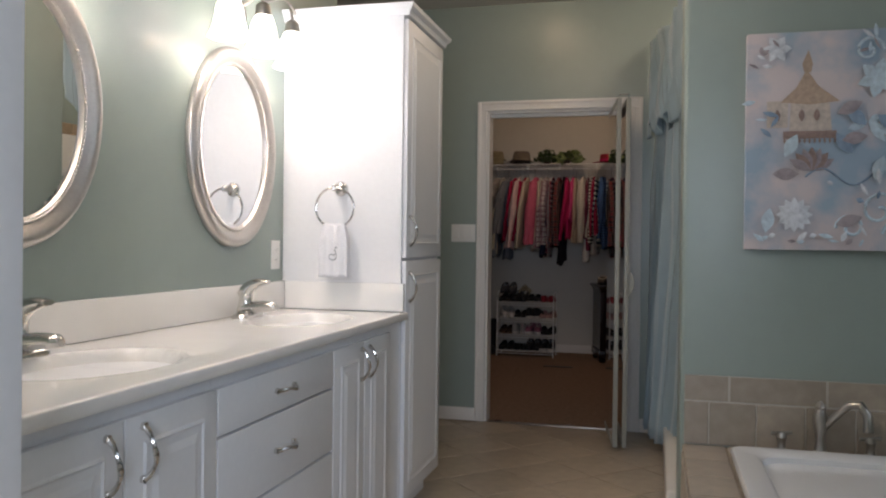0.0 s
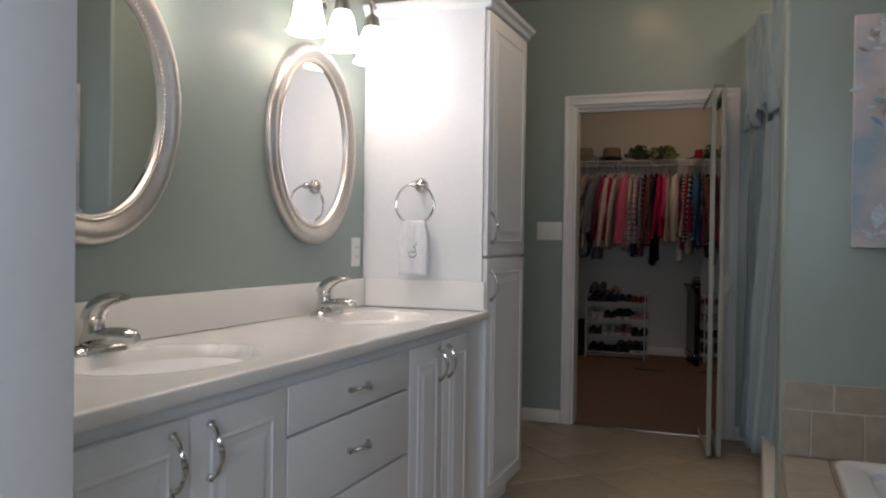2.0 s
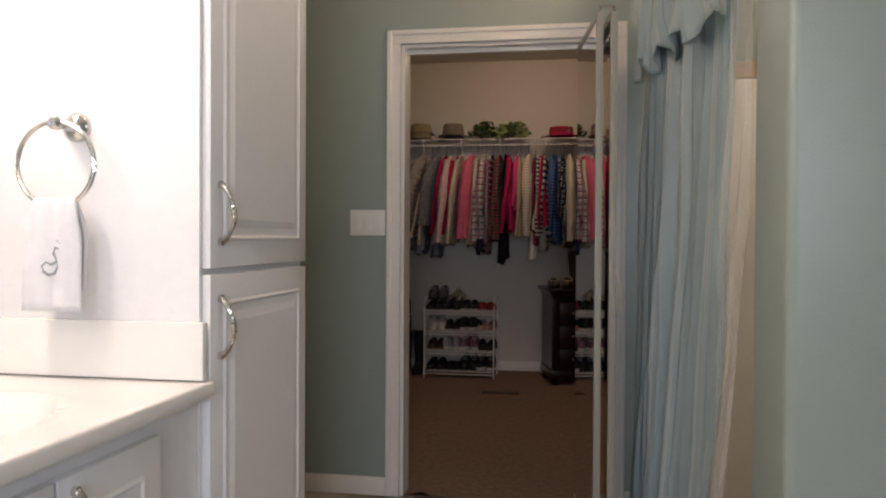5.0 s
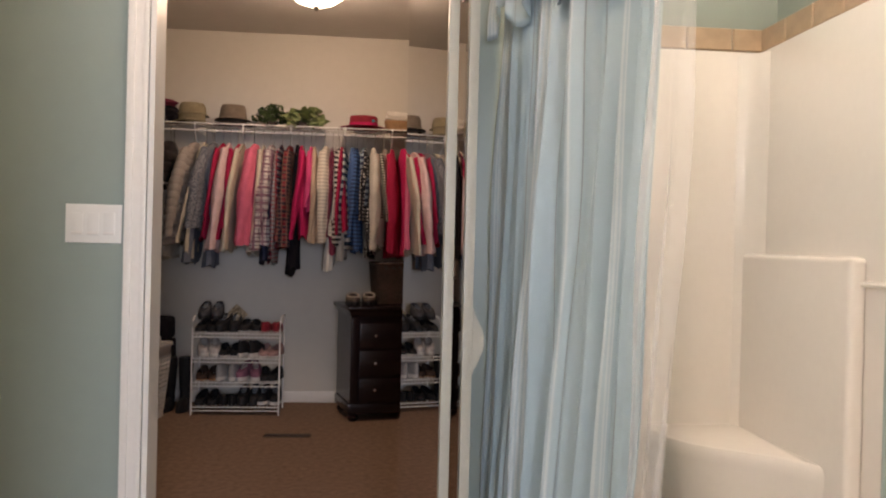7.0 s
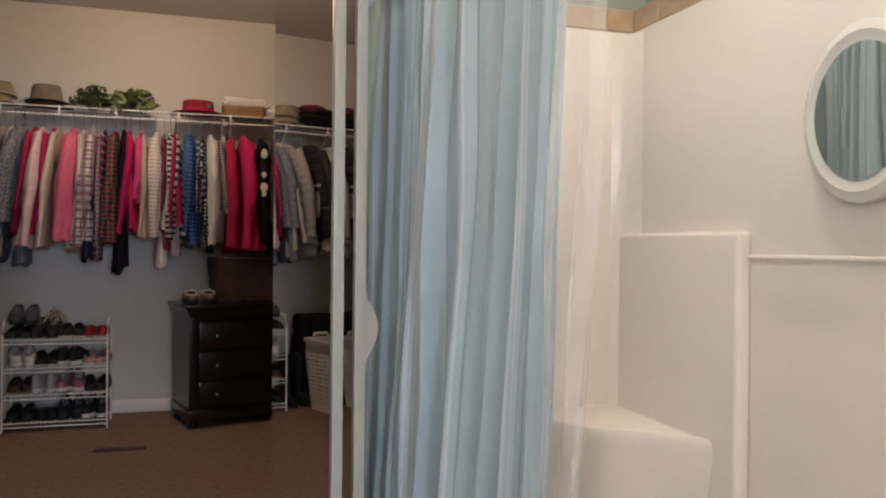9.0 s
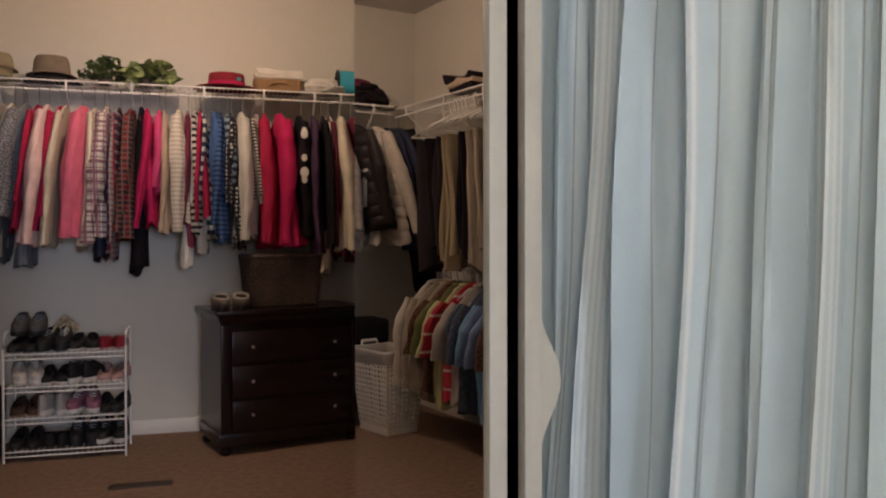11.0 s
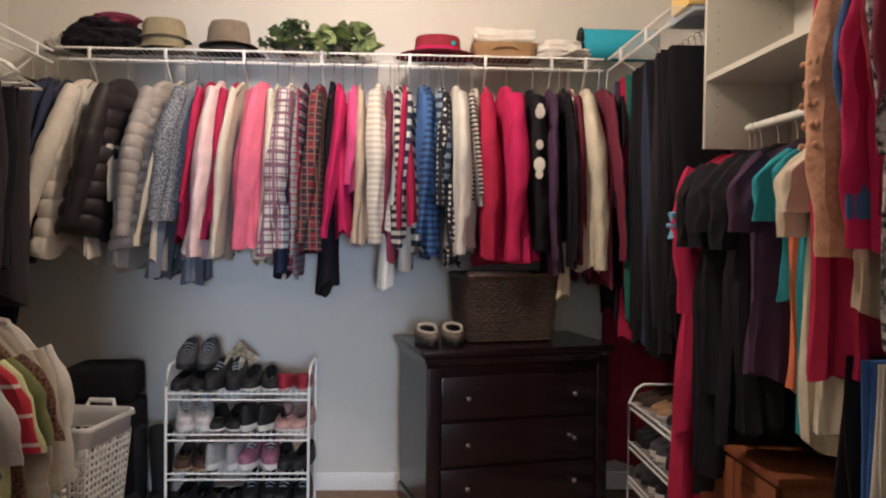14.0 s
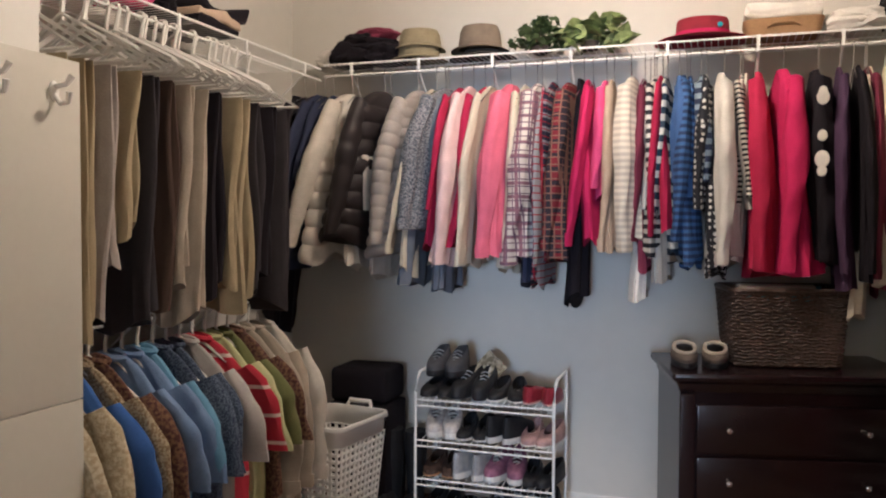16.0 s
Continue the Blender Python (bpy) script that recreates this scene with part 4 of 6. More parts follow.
lamp("bathroom_ceiling_bulb", BATH_FILL_W, (1.0, 0.71, 0.42), pose(0.5, -2.2, H - 0.075), radius=0.08)

dl = thing("recessed_light", "lit recessed ceiling light by the closet doorway", "ceiling lamp", at=(0.4, -0.6, H))
bm = bmesh.new()
lathe(bm, [(0.09, -0.001), (0.095, -0.008), (0.075, -0.012)], 28, cap=False)
part("trim_ring", bm, PLASTIC, dl)
bm = bmesh.new()
lathe(bm, [(0.075, -0.008), (0.05, -0.016), (0.0, -0.02)], 24, cap=False)
lg = part("lens", bm, DOME, dl, "lit glass lens")
lg.visible_shadow = False
lamp("recessed_bulb", 4.2, (1.0, 0.71, 0.42), pose(0.4, -0.6, H - 0.07), radius=0.06)

sl = thing("shower_light", "lit recessed shower ceiling light with white trim", "ceiling lamp", at=(1.52, -0.9, H))
bm = bmesh.new()
lathe(bm, [(0.09, -0.001), (0.095, -0.008), (0.075, -0.012)], 28, cap=False)
part("trim_ring", bm, PLASTIC, sl)
bm = bmesh.new()
lathe(bm, [(0.075, -0.008), (0.05, -0.014), (0.0, -0.016)], 24, cap=False)
lg = part("lens", bm, DOME, sl, "lit glass lens")
lg.visible_shadow = False
lamp("shower_bulb", SHOWER_W, (1.0, 0.83, 0.63), pose(1.52, -0.9, H - 0.06), radius=0.06)

# ---- closet: light, floor register ----
dome = thing("ceiling_light", "lit flush-mount glass dome ceiling light with bronze rim", "ceiling lamp", at=(0.33, 2.2, H))
bm = bmesh.new()
lathe(bm, [(0.185, -0.06), (0.165, -0.105), (0.115, -0.145), (0.055, -0.168), (0.0, -0.172)], 32, cap=False)
dg = part("glass_dome", bm, DOME, dome, "lit alabaster glass")
dg.visible_shadow = False
bm = bmesh.new()
lathe(bm, [(0.16, -0.001), (0.19, -0.02), (0.197, -0.055), (0.188, -0.064), (0.18, -0.055)], 32, cap=False)
part("rim", bm, NICKEL, dome)
bm = bmesh.new()
lathe(bm, [(0.006, -0.2), (0.012, -0.192), (0.018, -0.178), (0.008, -0.17)], 14)
part("finial", bm, NICKEL, dome)
lamp("ceiling_bulb", CLOSET_W, (1.0, 0.72, 0.47), pose(0.33, 2.2, H - 0.12), radius=0.09)

reg = thing("floor_register", "brown metal floor register in the carpet", "vent", at=(0.195, 2.5, 0.0))
part("plate", boxed(-0.14, 0.14, -0.04, 0.04, 0.0, 0.006, bevel=0.002), BRASSDARK, reg)
for i in range(22):
    x = -0.126 + i * 0.012
    part("slat", boxed(x - 0.002, x + 0.002, -0.028, 0.028, 0.0062, 0.0085), BRASSDARK, reg)


# ---- ventilated wire shelves ----
def wire_shelf(label, length, depth, at, rz, braces):
    """Front lip along local x at y = 0, the shelf running back to y = depth; z = 0 is the lower lip wire."""
    s = thing("wire_shelf", label, "shelf", at=at, rz=rz)
    for z, y, r in ((0.0, 0.0, 0.005), (0.05, 0.0, 0.0045), (0.05, depth * 0.5, 0.003), (0.05, depth - 0.006, 0.003)):
        bm = bmesh.new()
        sweep(bm, [(0, y, z), (length, y, z)], r, 6)
        part("lip_wire" if y == 0 else "long_wire", bm, VWHITE, s)
    n = int(length / 0.0254)
    bm = bmesh.new()
    for i in range(n + 1):
        x = i * length / n
        sweep(bm, [(x, 0.0, 0.0555), (x, depth - 0.004, 0.0555)], 0.0016, 4)
    tagged(part("wire_grid", bm, VWHITE, s), kind="stuff")
    for x in braces:
        part("lip_clip", boxed(x - 0.006, x + 0.006, -0.007, 0.0035, -0.006, 0.056, bevel=0.002), VWHITE, s)
        bm = bmesh.new()
        sweep(bm, [(x, 0.006, 0.0), (x, depth - 0.003, -0.27)], 0.004, 6)
        part("support_brace", bm, VWHITE, s)
    return s


SHELF_Z = 1.95
wire_shelf("white ventilated wire shelf with hanging rail, back wall", 2.35, 0.305, (-1.02, 3.24, SHELF_Z), 0, [0.14, 0.46, 0.79, 1.12, 1.5, 1.83, 2.12, 2.27])
wire_shelf("white ventilated wire shelf beside the cubby unit", 0.82, 0.43, (1.35, 3.235, SHELF_Z), -90, [0.2, 0.55])
wire_shelf("white ventilated wire shelf over the trousers", 2.0, 0.33, (-1.025, 1.22, SHELF_Z - 0.02), 90, [0.25, 0.62, 1.0, 1.4, 1.85])
wire_shelf("white ventilated wire shelf over the shirts", 1.4, 0.33, (-1.025, 1.42, 0.985), 90, [0.2, 0.6, 1.0, 1.3])


# ---- cubby unit on the right wall ----
MELA = mat("white_melamine", (0.56, 0.54, 0.475), 0.4, var=0.015)
cub = thing("closet_cubby", "white melamine hanging shelf unit with shelf-pin holes", "shelf unit")
CX0, CY0, CY1, CZ0, CZ1 = 1.47, 1.55, 2.42, 1.53, 2.35
part("side_panel", boxed(CX0, CR - 0.001, CY1 - 0.018, CY1, CZ0, CZ1, bevel=0.001), MELA, cub)
part("side_panel", boxed(CX0, CR - 0.001, CY0, CY0 + 0.018, CZ0, CZ1, bevel=0.001), MELA, cub)
part("back_panel", boxed(CR - 0.012, CR - 0.002, CY0 + 0.0185, CY1 - 0.0185, CZ0, CZ1), MELA, cub)
part("shelf", boxed(CX0 + 0.002, CR - 0.0125, CY0 + 0.0185, CY1 - 0.0185, 1.755, 1.773), MELA, cub)
part("shelf", boxed(CX0 + 0.002, CR - 0.0125, CY0 + 0.0185, CY1 - 0.0185, 2.1, 2.118), MELA, cub)
bm = bmesh.new()
for i in range(16):
    for x in (CX0 + 0.04, CR - 0.06):
        z = CZ0 + 0.05 + i * 0.045
        lathe(bm, [(0.0022, 0.0), (0.0022, 0.001)], 6, at=(0, 0, 0))
        for v in list(bm.verts)[-12:]:
            a, b, c = v.co
            v.co = (x + a, CY1 - 0.0181 - c, z + b)
part("pin_holes", bm, DARKSLOT, cub)
bm = bmesh.new()
sweep(bm, [(1.62, CY0 + 0.019, 1.6), (1.62, CY1 - 0.019, 1.6)], 0.014, 10)
part("hanging_rod", bm, PLASTIC, cub)
for nm, lab, c, x0, x1, y0, y1, z0, z1 in (("storage_box", "yellow and blue cardboard box on the wire shelf", (0.55, 0.4, 0.12), 1.42, 1.62, 2.44, 2.62, 2.016, 2.1), ("shoe_box", "pale blue shoe box on the wire shelf", (0.35, 0.45, 0.6), 1.44, 1.74, 2.45, 2.72, 2.0, 2.014)):
    t = thing(nm, lab, "box")
    m = mat(nm + "_card", c, 0.6, var=0.08)
    part("carton", boxed(x0, x1, y0, y1, z0 + 0.008, z1, bevel=0.003), m, t)
    part("lid", boxed(x0 - 0.004, x1 + 0.004, y0 - 0.004, y1 + 0.004, z1 + 0.0005, z1 + 0.02, bevel=0.003), m, t)

# second rail on the right for the near garments
rail = thing("hanging_rail", "white closet rod on the side wall", "rail")
bm = bmesh.new()
sweep(bm, [(1.6, 0.125, 2.0), (1.6, 1.548, 2.0)], 0.014, 10)
part("rod", bm, PLASTIC, rail)
bm = bmesh.new()
sweep(bm, [(1.6, 0.125, 1.07), (1.6, 1.5, 1.07), (1.779, 1.5, 1.07)], 0.014, 10)
part("lower_rod", bm, PLASTIC, rail)

# ---- white panel cabinet with hooks, left of the doorway ----
HOOKM = mat("white_lacquer_hook", (0.82, 0.81, 0.78), 0.6, var=0.01)
pan = thing("hook_cabinet", "tall white melamine cabinet with three coat hooks", "cabinet")
PX = -0.75
part("front_panel", boxed(PX - 0.019, PX, 1.02, 1.49, 0.8705, 1.67, bevel=0.002), MELA, pan)
part("front_panel", boxed(PX - 0.019, PX, 1.02, 1.49, 0.02, 0.868, bevel=0.002), MELA, pan)
part("body", boxed(CL + 0.002, PX - 0.0195, 1.022, 1.488, 0.0, 1.665, bevel=0.002), MELA, pan)
for y in (1.07, 1.24, 1.41):
    bm = bmesh.new()
    lathe(bm, [(0.014, 0), (0.014, 0.003), (0.009, 0.006)], 14, sx=1.0, sy=1.7)
    for v in bm.verts:
        a, b, c = v.co
        v.co = (PX + c, y + a, 1.59 + b)
    sweep(bm, [(PX + 0.004, y, 1.6), (PX + 0.03, y + 0.008, 1.605), (PX + 0.04, y + 0.014, 1.625)], [0.006, 0.006, 0.008], 8)
    sweep(bm, [(PX + 0.004, y, 1.58), (PX + 0.02, y, 1.56), (PX + 0.045, y - 0.004, 1.562), (PX + 0.052, y - 0.006, 1.585)], [0.006, 0.006, 0.006, 0.008], 8)
    part("coat_hook", bm, HOOKM, pan, "white double coat hook")
wb = thing("storage_bin", "white lidded plastic storage bin on the hook cabinet", "bin")
part("tub", boxed(-1.28, -0.85, 1.26, 1.475, 1.67, 1.97, bevel=0.015), PLASTIC, wb)
part("lid", boxed(-1.3, -0.83, 1.25, 1.485, 1.971, 2.0, bevel=0.008), PLASTIC, wb)
iron = thing("clothes_iron", "grey and black clothes iron standing on its heel", "iron", at=(-0.93, 1.13, 1.67))
bm = bmesh.new()
IRONM = mat("grey_iron_body", (0.14, 0.14, 0.15), 0.35, var=0.1)
rings_mesh(bm, [[(0.075 * (1 - u ** 1.8) * math.cos(a) * 0.8, 0.06 * (1 - u ** 1.8) * math.sin(a) + 0.01, 0.008 + 0.27 * u) for a in [k * math.tau / 16 for k in range(16)]] for u in [0, 0.1, 0.25, 0.45, 0.65, 0.82, 0.94, 0.99]])
part("body", bm, IRONM, iron)
part("soleplate", boxed(-0.055, 0.055, 0.066, 0.074, 0.006, 0.16, bevel=0.003), STEEL, iron)
bm = bmesh.new()
sweep(bm, [(0, -0.04, 0.03), (0, -0.1, 0.06), (0, -0.105, 0.14), (0, -0.04, 0.2)], 0.014, 10)
part("handle", bm, BLACKC, iron)
part("heel", boxed(-0.06, 0.06, -0.06, 0.06, 0.0, 0.0079, bevel=0.002), BLACKC, iron)

# ---- dresser ----
dr = thing("dresser", "espresso wood dresser with pewter knobs", "dresser", at=(0.56, 2.945, 0), rz=14)
DX0, DX1, DY0, DY1, DH = -0.012, 0.775, -0.05, 0.385, 0.77
part("body", boxed(DX0, DX1, DY0, DY1, 0.075, DH - 0.07), ESPRESSO, dr)
bm = bmesh.new()
rings = []
for o, z in ((0.0, DH - 0.07), (0.006, DH - 0.062), (0.01, DH - 0.045), (0.022, DH - 0.03), (0.03, DH - 0.024), (0.034, DH - 0.012), (0.03, DH), (0.0, DH)):
    rings.append([(x, y, z) for x, y in rrect(DX0 - o, DX1 + o, DY0 - o, DY1 + 0.01, 0.012, 3)])
rings_mesh(bm, rings)
part("top", bm, ESPRESSO, dr)
part("plinth", boxed(DX0 - 0.012, DX1 + 0.012, DY0 - 0.012, DY1, 0.05, 0.12, bevel=0.01), ESPRESSO, dr)
for x in (DX0 + 0.03, DX1 - 0.03):
    for y in (DY0 + 0.03, DY1 - 0.05):
        bm = bmesh.new()
        lathe(bm, [(0.022, 0.0), (0.034, 0.012), (0.036, 0.03), (0.024, 0.045), (0.03, 0.056)], 16, at=(x, y, 0))
        part("bun_foot", bm, ESPRESSO, dr)
part("corner_post", boxed(DX0 - 0.004, DX0 + 0.05, DY0 - 0.016, DY0 - 0.0005, 0.12, DH - 0.072, bevel=0.008, seg=3), ESPRESSO, dr)
part("corner_post", boxed(DX1 - 0.05, DX1 + 0.004, DY0 - 0.016, DY0 - 0.0005, 0.12, DH - 0.072, bevel=0.008, seg=3), ESPRESSO, dr)
for z0, z1 in ((0.135, 0.29), (0.305, 0.475), (0.49, 0.66)):
    d = part("drawer", boxed(DX0 + 0.056, DX1 - 0.056, DY0 - 0.018, DY0 - 0.0005, z0, z1, bevel=0.007, seg=2), ESPRESSO, dr)
    for x in (0.15, 0.615):
        bm = bmesh.new()
        lathe(bm, [(0.005, 0.0), (0.004, 0.01), (0.009, 0.017), (0.0095, 0.021), (0.004, 0.025)], 14)
        for v in bm.verts:
            a, b, c = v.co
            v.co = (x + a, DY0 - 0.018 - c, (z0 + z1) / 2 + b)
        part("knob", bm, STEEL, d, "pewter knob")

# wicker basket woven from strands, on the dresser
bk = thing("wicker_basket", "dark brown woven rectangular basket with cloths inside", "basket", at=(0.9, 3.23, DH), rz=12)
bm = bmesh.new()
for j in range(22):
    z = 0.012 + j * 0.0122
    g = 0.02 * j / 21
    base = rrect(-0.185 - g, 0.185 + g, -0.125 - g, 0.125 + g, 0.03, 3)
    dense = []
    for k in range(len(base)):
        a, b = base[k], base[(k + 1) % len(base)]
        m = max(1, int(math.dist(a, b) / 0.015))
        dense += [(a[0] + (b[0] - a[0]) * i / m, a[1] + (b[1] - a[1]) * i / m) for i in range(m)]
    pts = []
    for k, (x, y) in enumerate(dense):
        w = 0.004 * (1 if (k + j) % 2 else -1)
        L = math.hypot(x, y)
        pts.append((x + w * x / L, y + w * y / L, z + 0.0025 * math.sin(k * 1.9 + j)))
    sweep(bm, pts, 0.0062, 5, closed=True)
tagged(part("weave", bm, WICKER, bk), kind="stuff")
part("lining", boxed(-0.18, 0.18, -0.12, 0.12, 0.003, 0.24, bevel=0.01), WICKER, bk)
bm = bmesh.new()
sweep(bm, [(x, y, 0.282) for x, y in rrect(-0.207, 0.207, -0.147, 0.147, 0.035, 4)], 0.011, 7, closed=True)
part("rim", bm, WICKER, bk)


def folded(name, label, at, size, m, seed, layers=3, cat="clothes"):
    """A soft folded or crumpled pile."""
    r = random.Random(seed)
    t = thing(name, label, cat, at=at)
    z = 0.0
    for i in range(layers):
        h = size[2] / layers
        bm = boxed(-size[0] / 2 * r.uniform(0.85, 1), size[0] / 2 * r.uniform(0.85, 1), -size[1] / 2 * r.uniform(0.85, 1), size[1] / 2 * r.uniform(0.85, 1), z, z + h * 0.99, bevel=h * 0.4, seg=3)
        bmesh.ops.subdivide_edges(bm, edges=bm.edges, cuts=3, use_grid_fill=True)
        for v in bm.verts:
            nz = 1.5 * noise.noise(Vector((v.co.x * 7 + seed, v.co.y * 7, v.co.z * 7 + i * 3))) + 0.5 * noise.noise(Vector((v.co.x * 22 + seed, v.co.y * 22, v.co.z * 22)))
            v.co += Vector((nz * 0.03, nz * 0.03, max(0.0, nz * 0.03 * (v.co.z - z) / h)))
        part("fold", bm, m[i % len(m)], t)
        z += h
    return t


CL_ = {n: mat("cloth_" + n, c, 0.88, bump=0.4, scale=260, var=0.08, spec=0.2) for n, c in dict(
    black=(0.011, 0.009, 0.013), charcoal=(0.031, 0.027, 0.031), navy=(0.035, 0.042, 0.08), red=(0.39, 0.018, 0.065), crimson=(0.47, 0.018, 0.1), hotpink=(0.6, 0.07, 0.2), pink=(0.7, 0.5, 0.48),
    coral=(0.64, 0.14, 0.215), cream=(0.62, 0.56, 0.44), beige=(0.46, 0.35, 0.26), grey=(0.42, 0.39, 0.37), lightgrey=(0.56, 0.53, 0.48), denim=(0.06, 0.12, 0.28), burgundy=(0.16, 0.028, 0.055), purple=(0.065, 0.035, 0.075),
    white=(0.68, 0.65, 0.6), teal=(0.04, 0.27, 0.33), orange=(0.7, 0.2, 0.09), peach=(0.6, 0.34, 0.24), khaki=(0.33, 0.27, 0.17), stone=(0.36, 0.31, 0.25), brown=(0.06, 0.038, 0.03), olive=(0.16, 0.17, 0.07), lime=(0.5, 0.53, 0.28), skyblue=(0.16, 0.33, 0.5), chambray=(0.17, 0.25, 0.42), royal=(0.05, 0.12, 0.36), puffwhite=(0.6, 0.55, 0.48), puffblack=(0.028, 0.023, 0.024), taupe=(0.36, 0.32, 0.29), magenta=(0.5, 0.02, 0.16), greenish=(0.02, 0.12, 0.1), wine=(0.19, 0.013, 0.03), faded=(0.15, 0.17, 0.21)).items()}
CL_["puffblack"].node_tree.nodes["Principled BSDF"].inputs["Roughness"].default_value = 0.4
CL_["taupe"].node_tree.nodes["Principled BSDF"].inputs["Roughness"].default_value = 0.5
folded("folded_cloths", "blue and white cloths in the basket", (0.9, 3.23, DH + 0.242), (0.3, 0.2, 0.05), [CL_["teal"], CL_["white"]], 4, 2)


def lump(name, label, at, pieces, seed, cat="clothes"):
    """Crumpled cloth: soft lumps, each a centre, a size and a material, resting on z = 0."""
    t = thing(name, label, cat, at=at)
    for i, (cx, cy, cz, sx, sy, sz, m) in enumerate(pieces):
        bm = bmesh.new()
        bmesh.ops.create_icosphere(bm, subdivisions=4, radius=1.0)
        for v in bm.verts:
            p = v.co.copy()
            w = 1 + 0.28 * noise.noise(p * 1.7 + Vector((seed, i * 3.1, 0))) + 0.14 * noise.noise(p * 4.5 + Vector((i, seed, 2))) + 0.05 * noise.noise(p * 11)
            v.co = Vector((cx + p.x * sx * w, cy + p.y * sy * w, max(0.0, cz + p.z * sz * w)))
        part("fold", bm, m, t)
    return t


def shoe(parent_label, at, rz, m, sole_m, L=0.25, heel=0.0, kind="sneaker", group="shoes"):
    s = thing("shoe", parent_label, "shoe", group=group, at=at, rz=rz)
    bm = bmesh.new()
    outl = []
    for k in range(22):
        a = k * math.tau / 22
        x = math.cos(a)
        w = 0.044 + 0.007 * x - 0.003 * (1 - x * x)
        outl.append((x * L / 2, w * math.sin(a)))
    th = 0.026 if kind == "sneaker" else 0.01
    rings_mesh(bm, [[(x, y, 0.002 + heel * max(0, -x / L * 2)) for x, y in outl], [(x * 1.02, y * 1.05, th * 0.5 + heel * max(0, -x / L * 2)) for x, y in outl], [(x, y, th + heel * max(0, -x / L * 2)) for x, y in outl]])
    part("sole", bm, sole_m, s)
    bm = bmesh.new()
    rings = []
    for j in range(7):
        u = j / 6
        ring_ = []
        for x, y in outl:
            fx = x / L + 0.5
            top = (0.085 - 0.04 * max(0, min(1, (fx - 0.3) / 0.7)) ** 1.1) * (1.0 if kind != "flat" else 0.72)
            sc = 1 - 0.42 * u ** 3
            xx = x * (1 - 0.3 * u ** 3) - 0.03 * u ** 3
            ring_.append((xx, y * sc, th + heel * max(0, -x / L * 2) + top * u ** 0.8))
        rings.append(ring_)
    rings_mesh(bm, rings, cap=False)
    part("upper", bm, m, s)
    if kind == "sneaker":
        bm = bmesh.new()
        for i in range(4):
            x = 0.0 + i * 0.018
            z = th + 0.073 - i * 0.011
            sweep(bm, [(x, -0.02, z - 0.006), (x + 0.004, 0, z + 0.003), (x, 0.02, z - 0.006)], 0.0028, 5)
        part("laces", bm, THREAD if sole_m is BLACKC or m is BLACKC else RUBBER, s)
    return s


def shoe_rack(label, at, rz, W, D, tiers, top):
    r = thing("shoe_rack", label, "shoe rack", group="shoe racks", at=at, rz=rz)
    for x in (0, W):
        bm = bmesh.new()
        sweep(bm, [(x, 0.0, 0.0), (x, 0.0, top - 0.08), (x, 0.03, top - 0.02), (x, 0.06, top)], 0.006, 8)
        sweep(bm, [(x, D, 0.0), (x, D, top)], 0.006, 8)
        sweep(bm, [(x, 0.06, top), (x, D, top)], 0.006, 8)
        part("side_frame", bm, VWHITE, r)
    n = int(W / 0.026)
    bm = bmesh.new()
    sweep(bm, [(0, 0.004, -0.025), (0, 0.004, 0.003), (0, D - 0.004, 0.031)], 0.002, 4)
    first = part("cross_wire", bm, VWHITE, r)
    wire = first.data
    bpy.data.objects.remove(first)
    for z in tiers:
        for nm, y, dz in (("front_rail", 0.004, 0.0), ("front_rail", 0.004, -0.025), ("back_rail", D - 0.004, 0.028)):
            bm = bmesh.new()
            sweep(bm, [(0, y, z + dz), (W, y, z + dz)], 0.0042, 6)
            part(nm, bm, VWHITE, r)
        for i in range(1, n):
            o = new("cross_wire", wire)
            o.parent = r
            o.location = (W * i / n, 0, z)
    return r


def clog(at, rz):
    """A felt clog: toe cap forward, open heel with a fleece rim."""
    s = thing("slipper", "brown felt clog slipper with cream fleece lining on the dresser", "slipper", group="slippers", at=at, rz=rz)

    def outline(k, z):
        out = []
        for q in range(28):
            a = q * math.tau / 28
            out.append((0.128 * k * math.cos(a), (0.047 + 0.007 * math.cos(a)) * k * math.sin(a), z))
        return out
    part("sole", rings_mesh(bmesh.new(), [outline(0.96, 0.0), outline(1.02, 0.008), outline(1.0, 0.022)]), BLACKC, s)

    def lip(q):
        a = q * math.tau / 28
        f = max(0.0, math.cos(a))
        return 0.052 + 0.022 * f ** 0.6, 1.0 - 0.1 * f
    rings = [outline(1.0, 0.0225), outline(1.04, 0.035)]
    for h, k in ((0.7, 1.0), (1.0, 0.9)):
        rings.append([(x * k, y * k, 0.0225 + (lip(q)[0] - 0.0225) * h) for q, (x, y, z) in enumerate(outline(1.0, 0))])
    rings.append([(min(x * 0.72, 0.02 + 0.02 * math.cos(q * 0.2)) if x > 0 else x * 0.8, y * 0.74, lip(q)[0] + 0.002) for q, (x, y, z) in enumerate(outline(1.0, 0))])
    part("upper", rings_mesh(bmesh.new(), rings, cap=False), SLIPM, s)
    rim = [(p[0] * 1.02, p[1] * 1.04, p[2] + 0.001) for p in rings[-1]]
    part("fleece_rim", sweep(bmesh.new(), rim, 0.0075, 7, closed=True), FLEECE, s, "cream fleece rim")
    part("insole", rings_mesh(bmesh.new(), [outline(0.93, 0.0228), outline(0.9, 0.03)]), FLEECE, s)
    return s


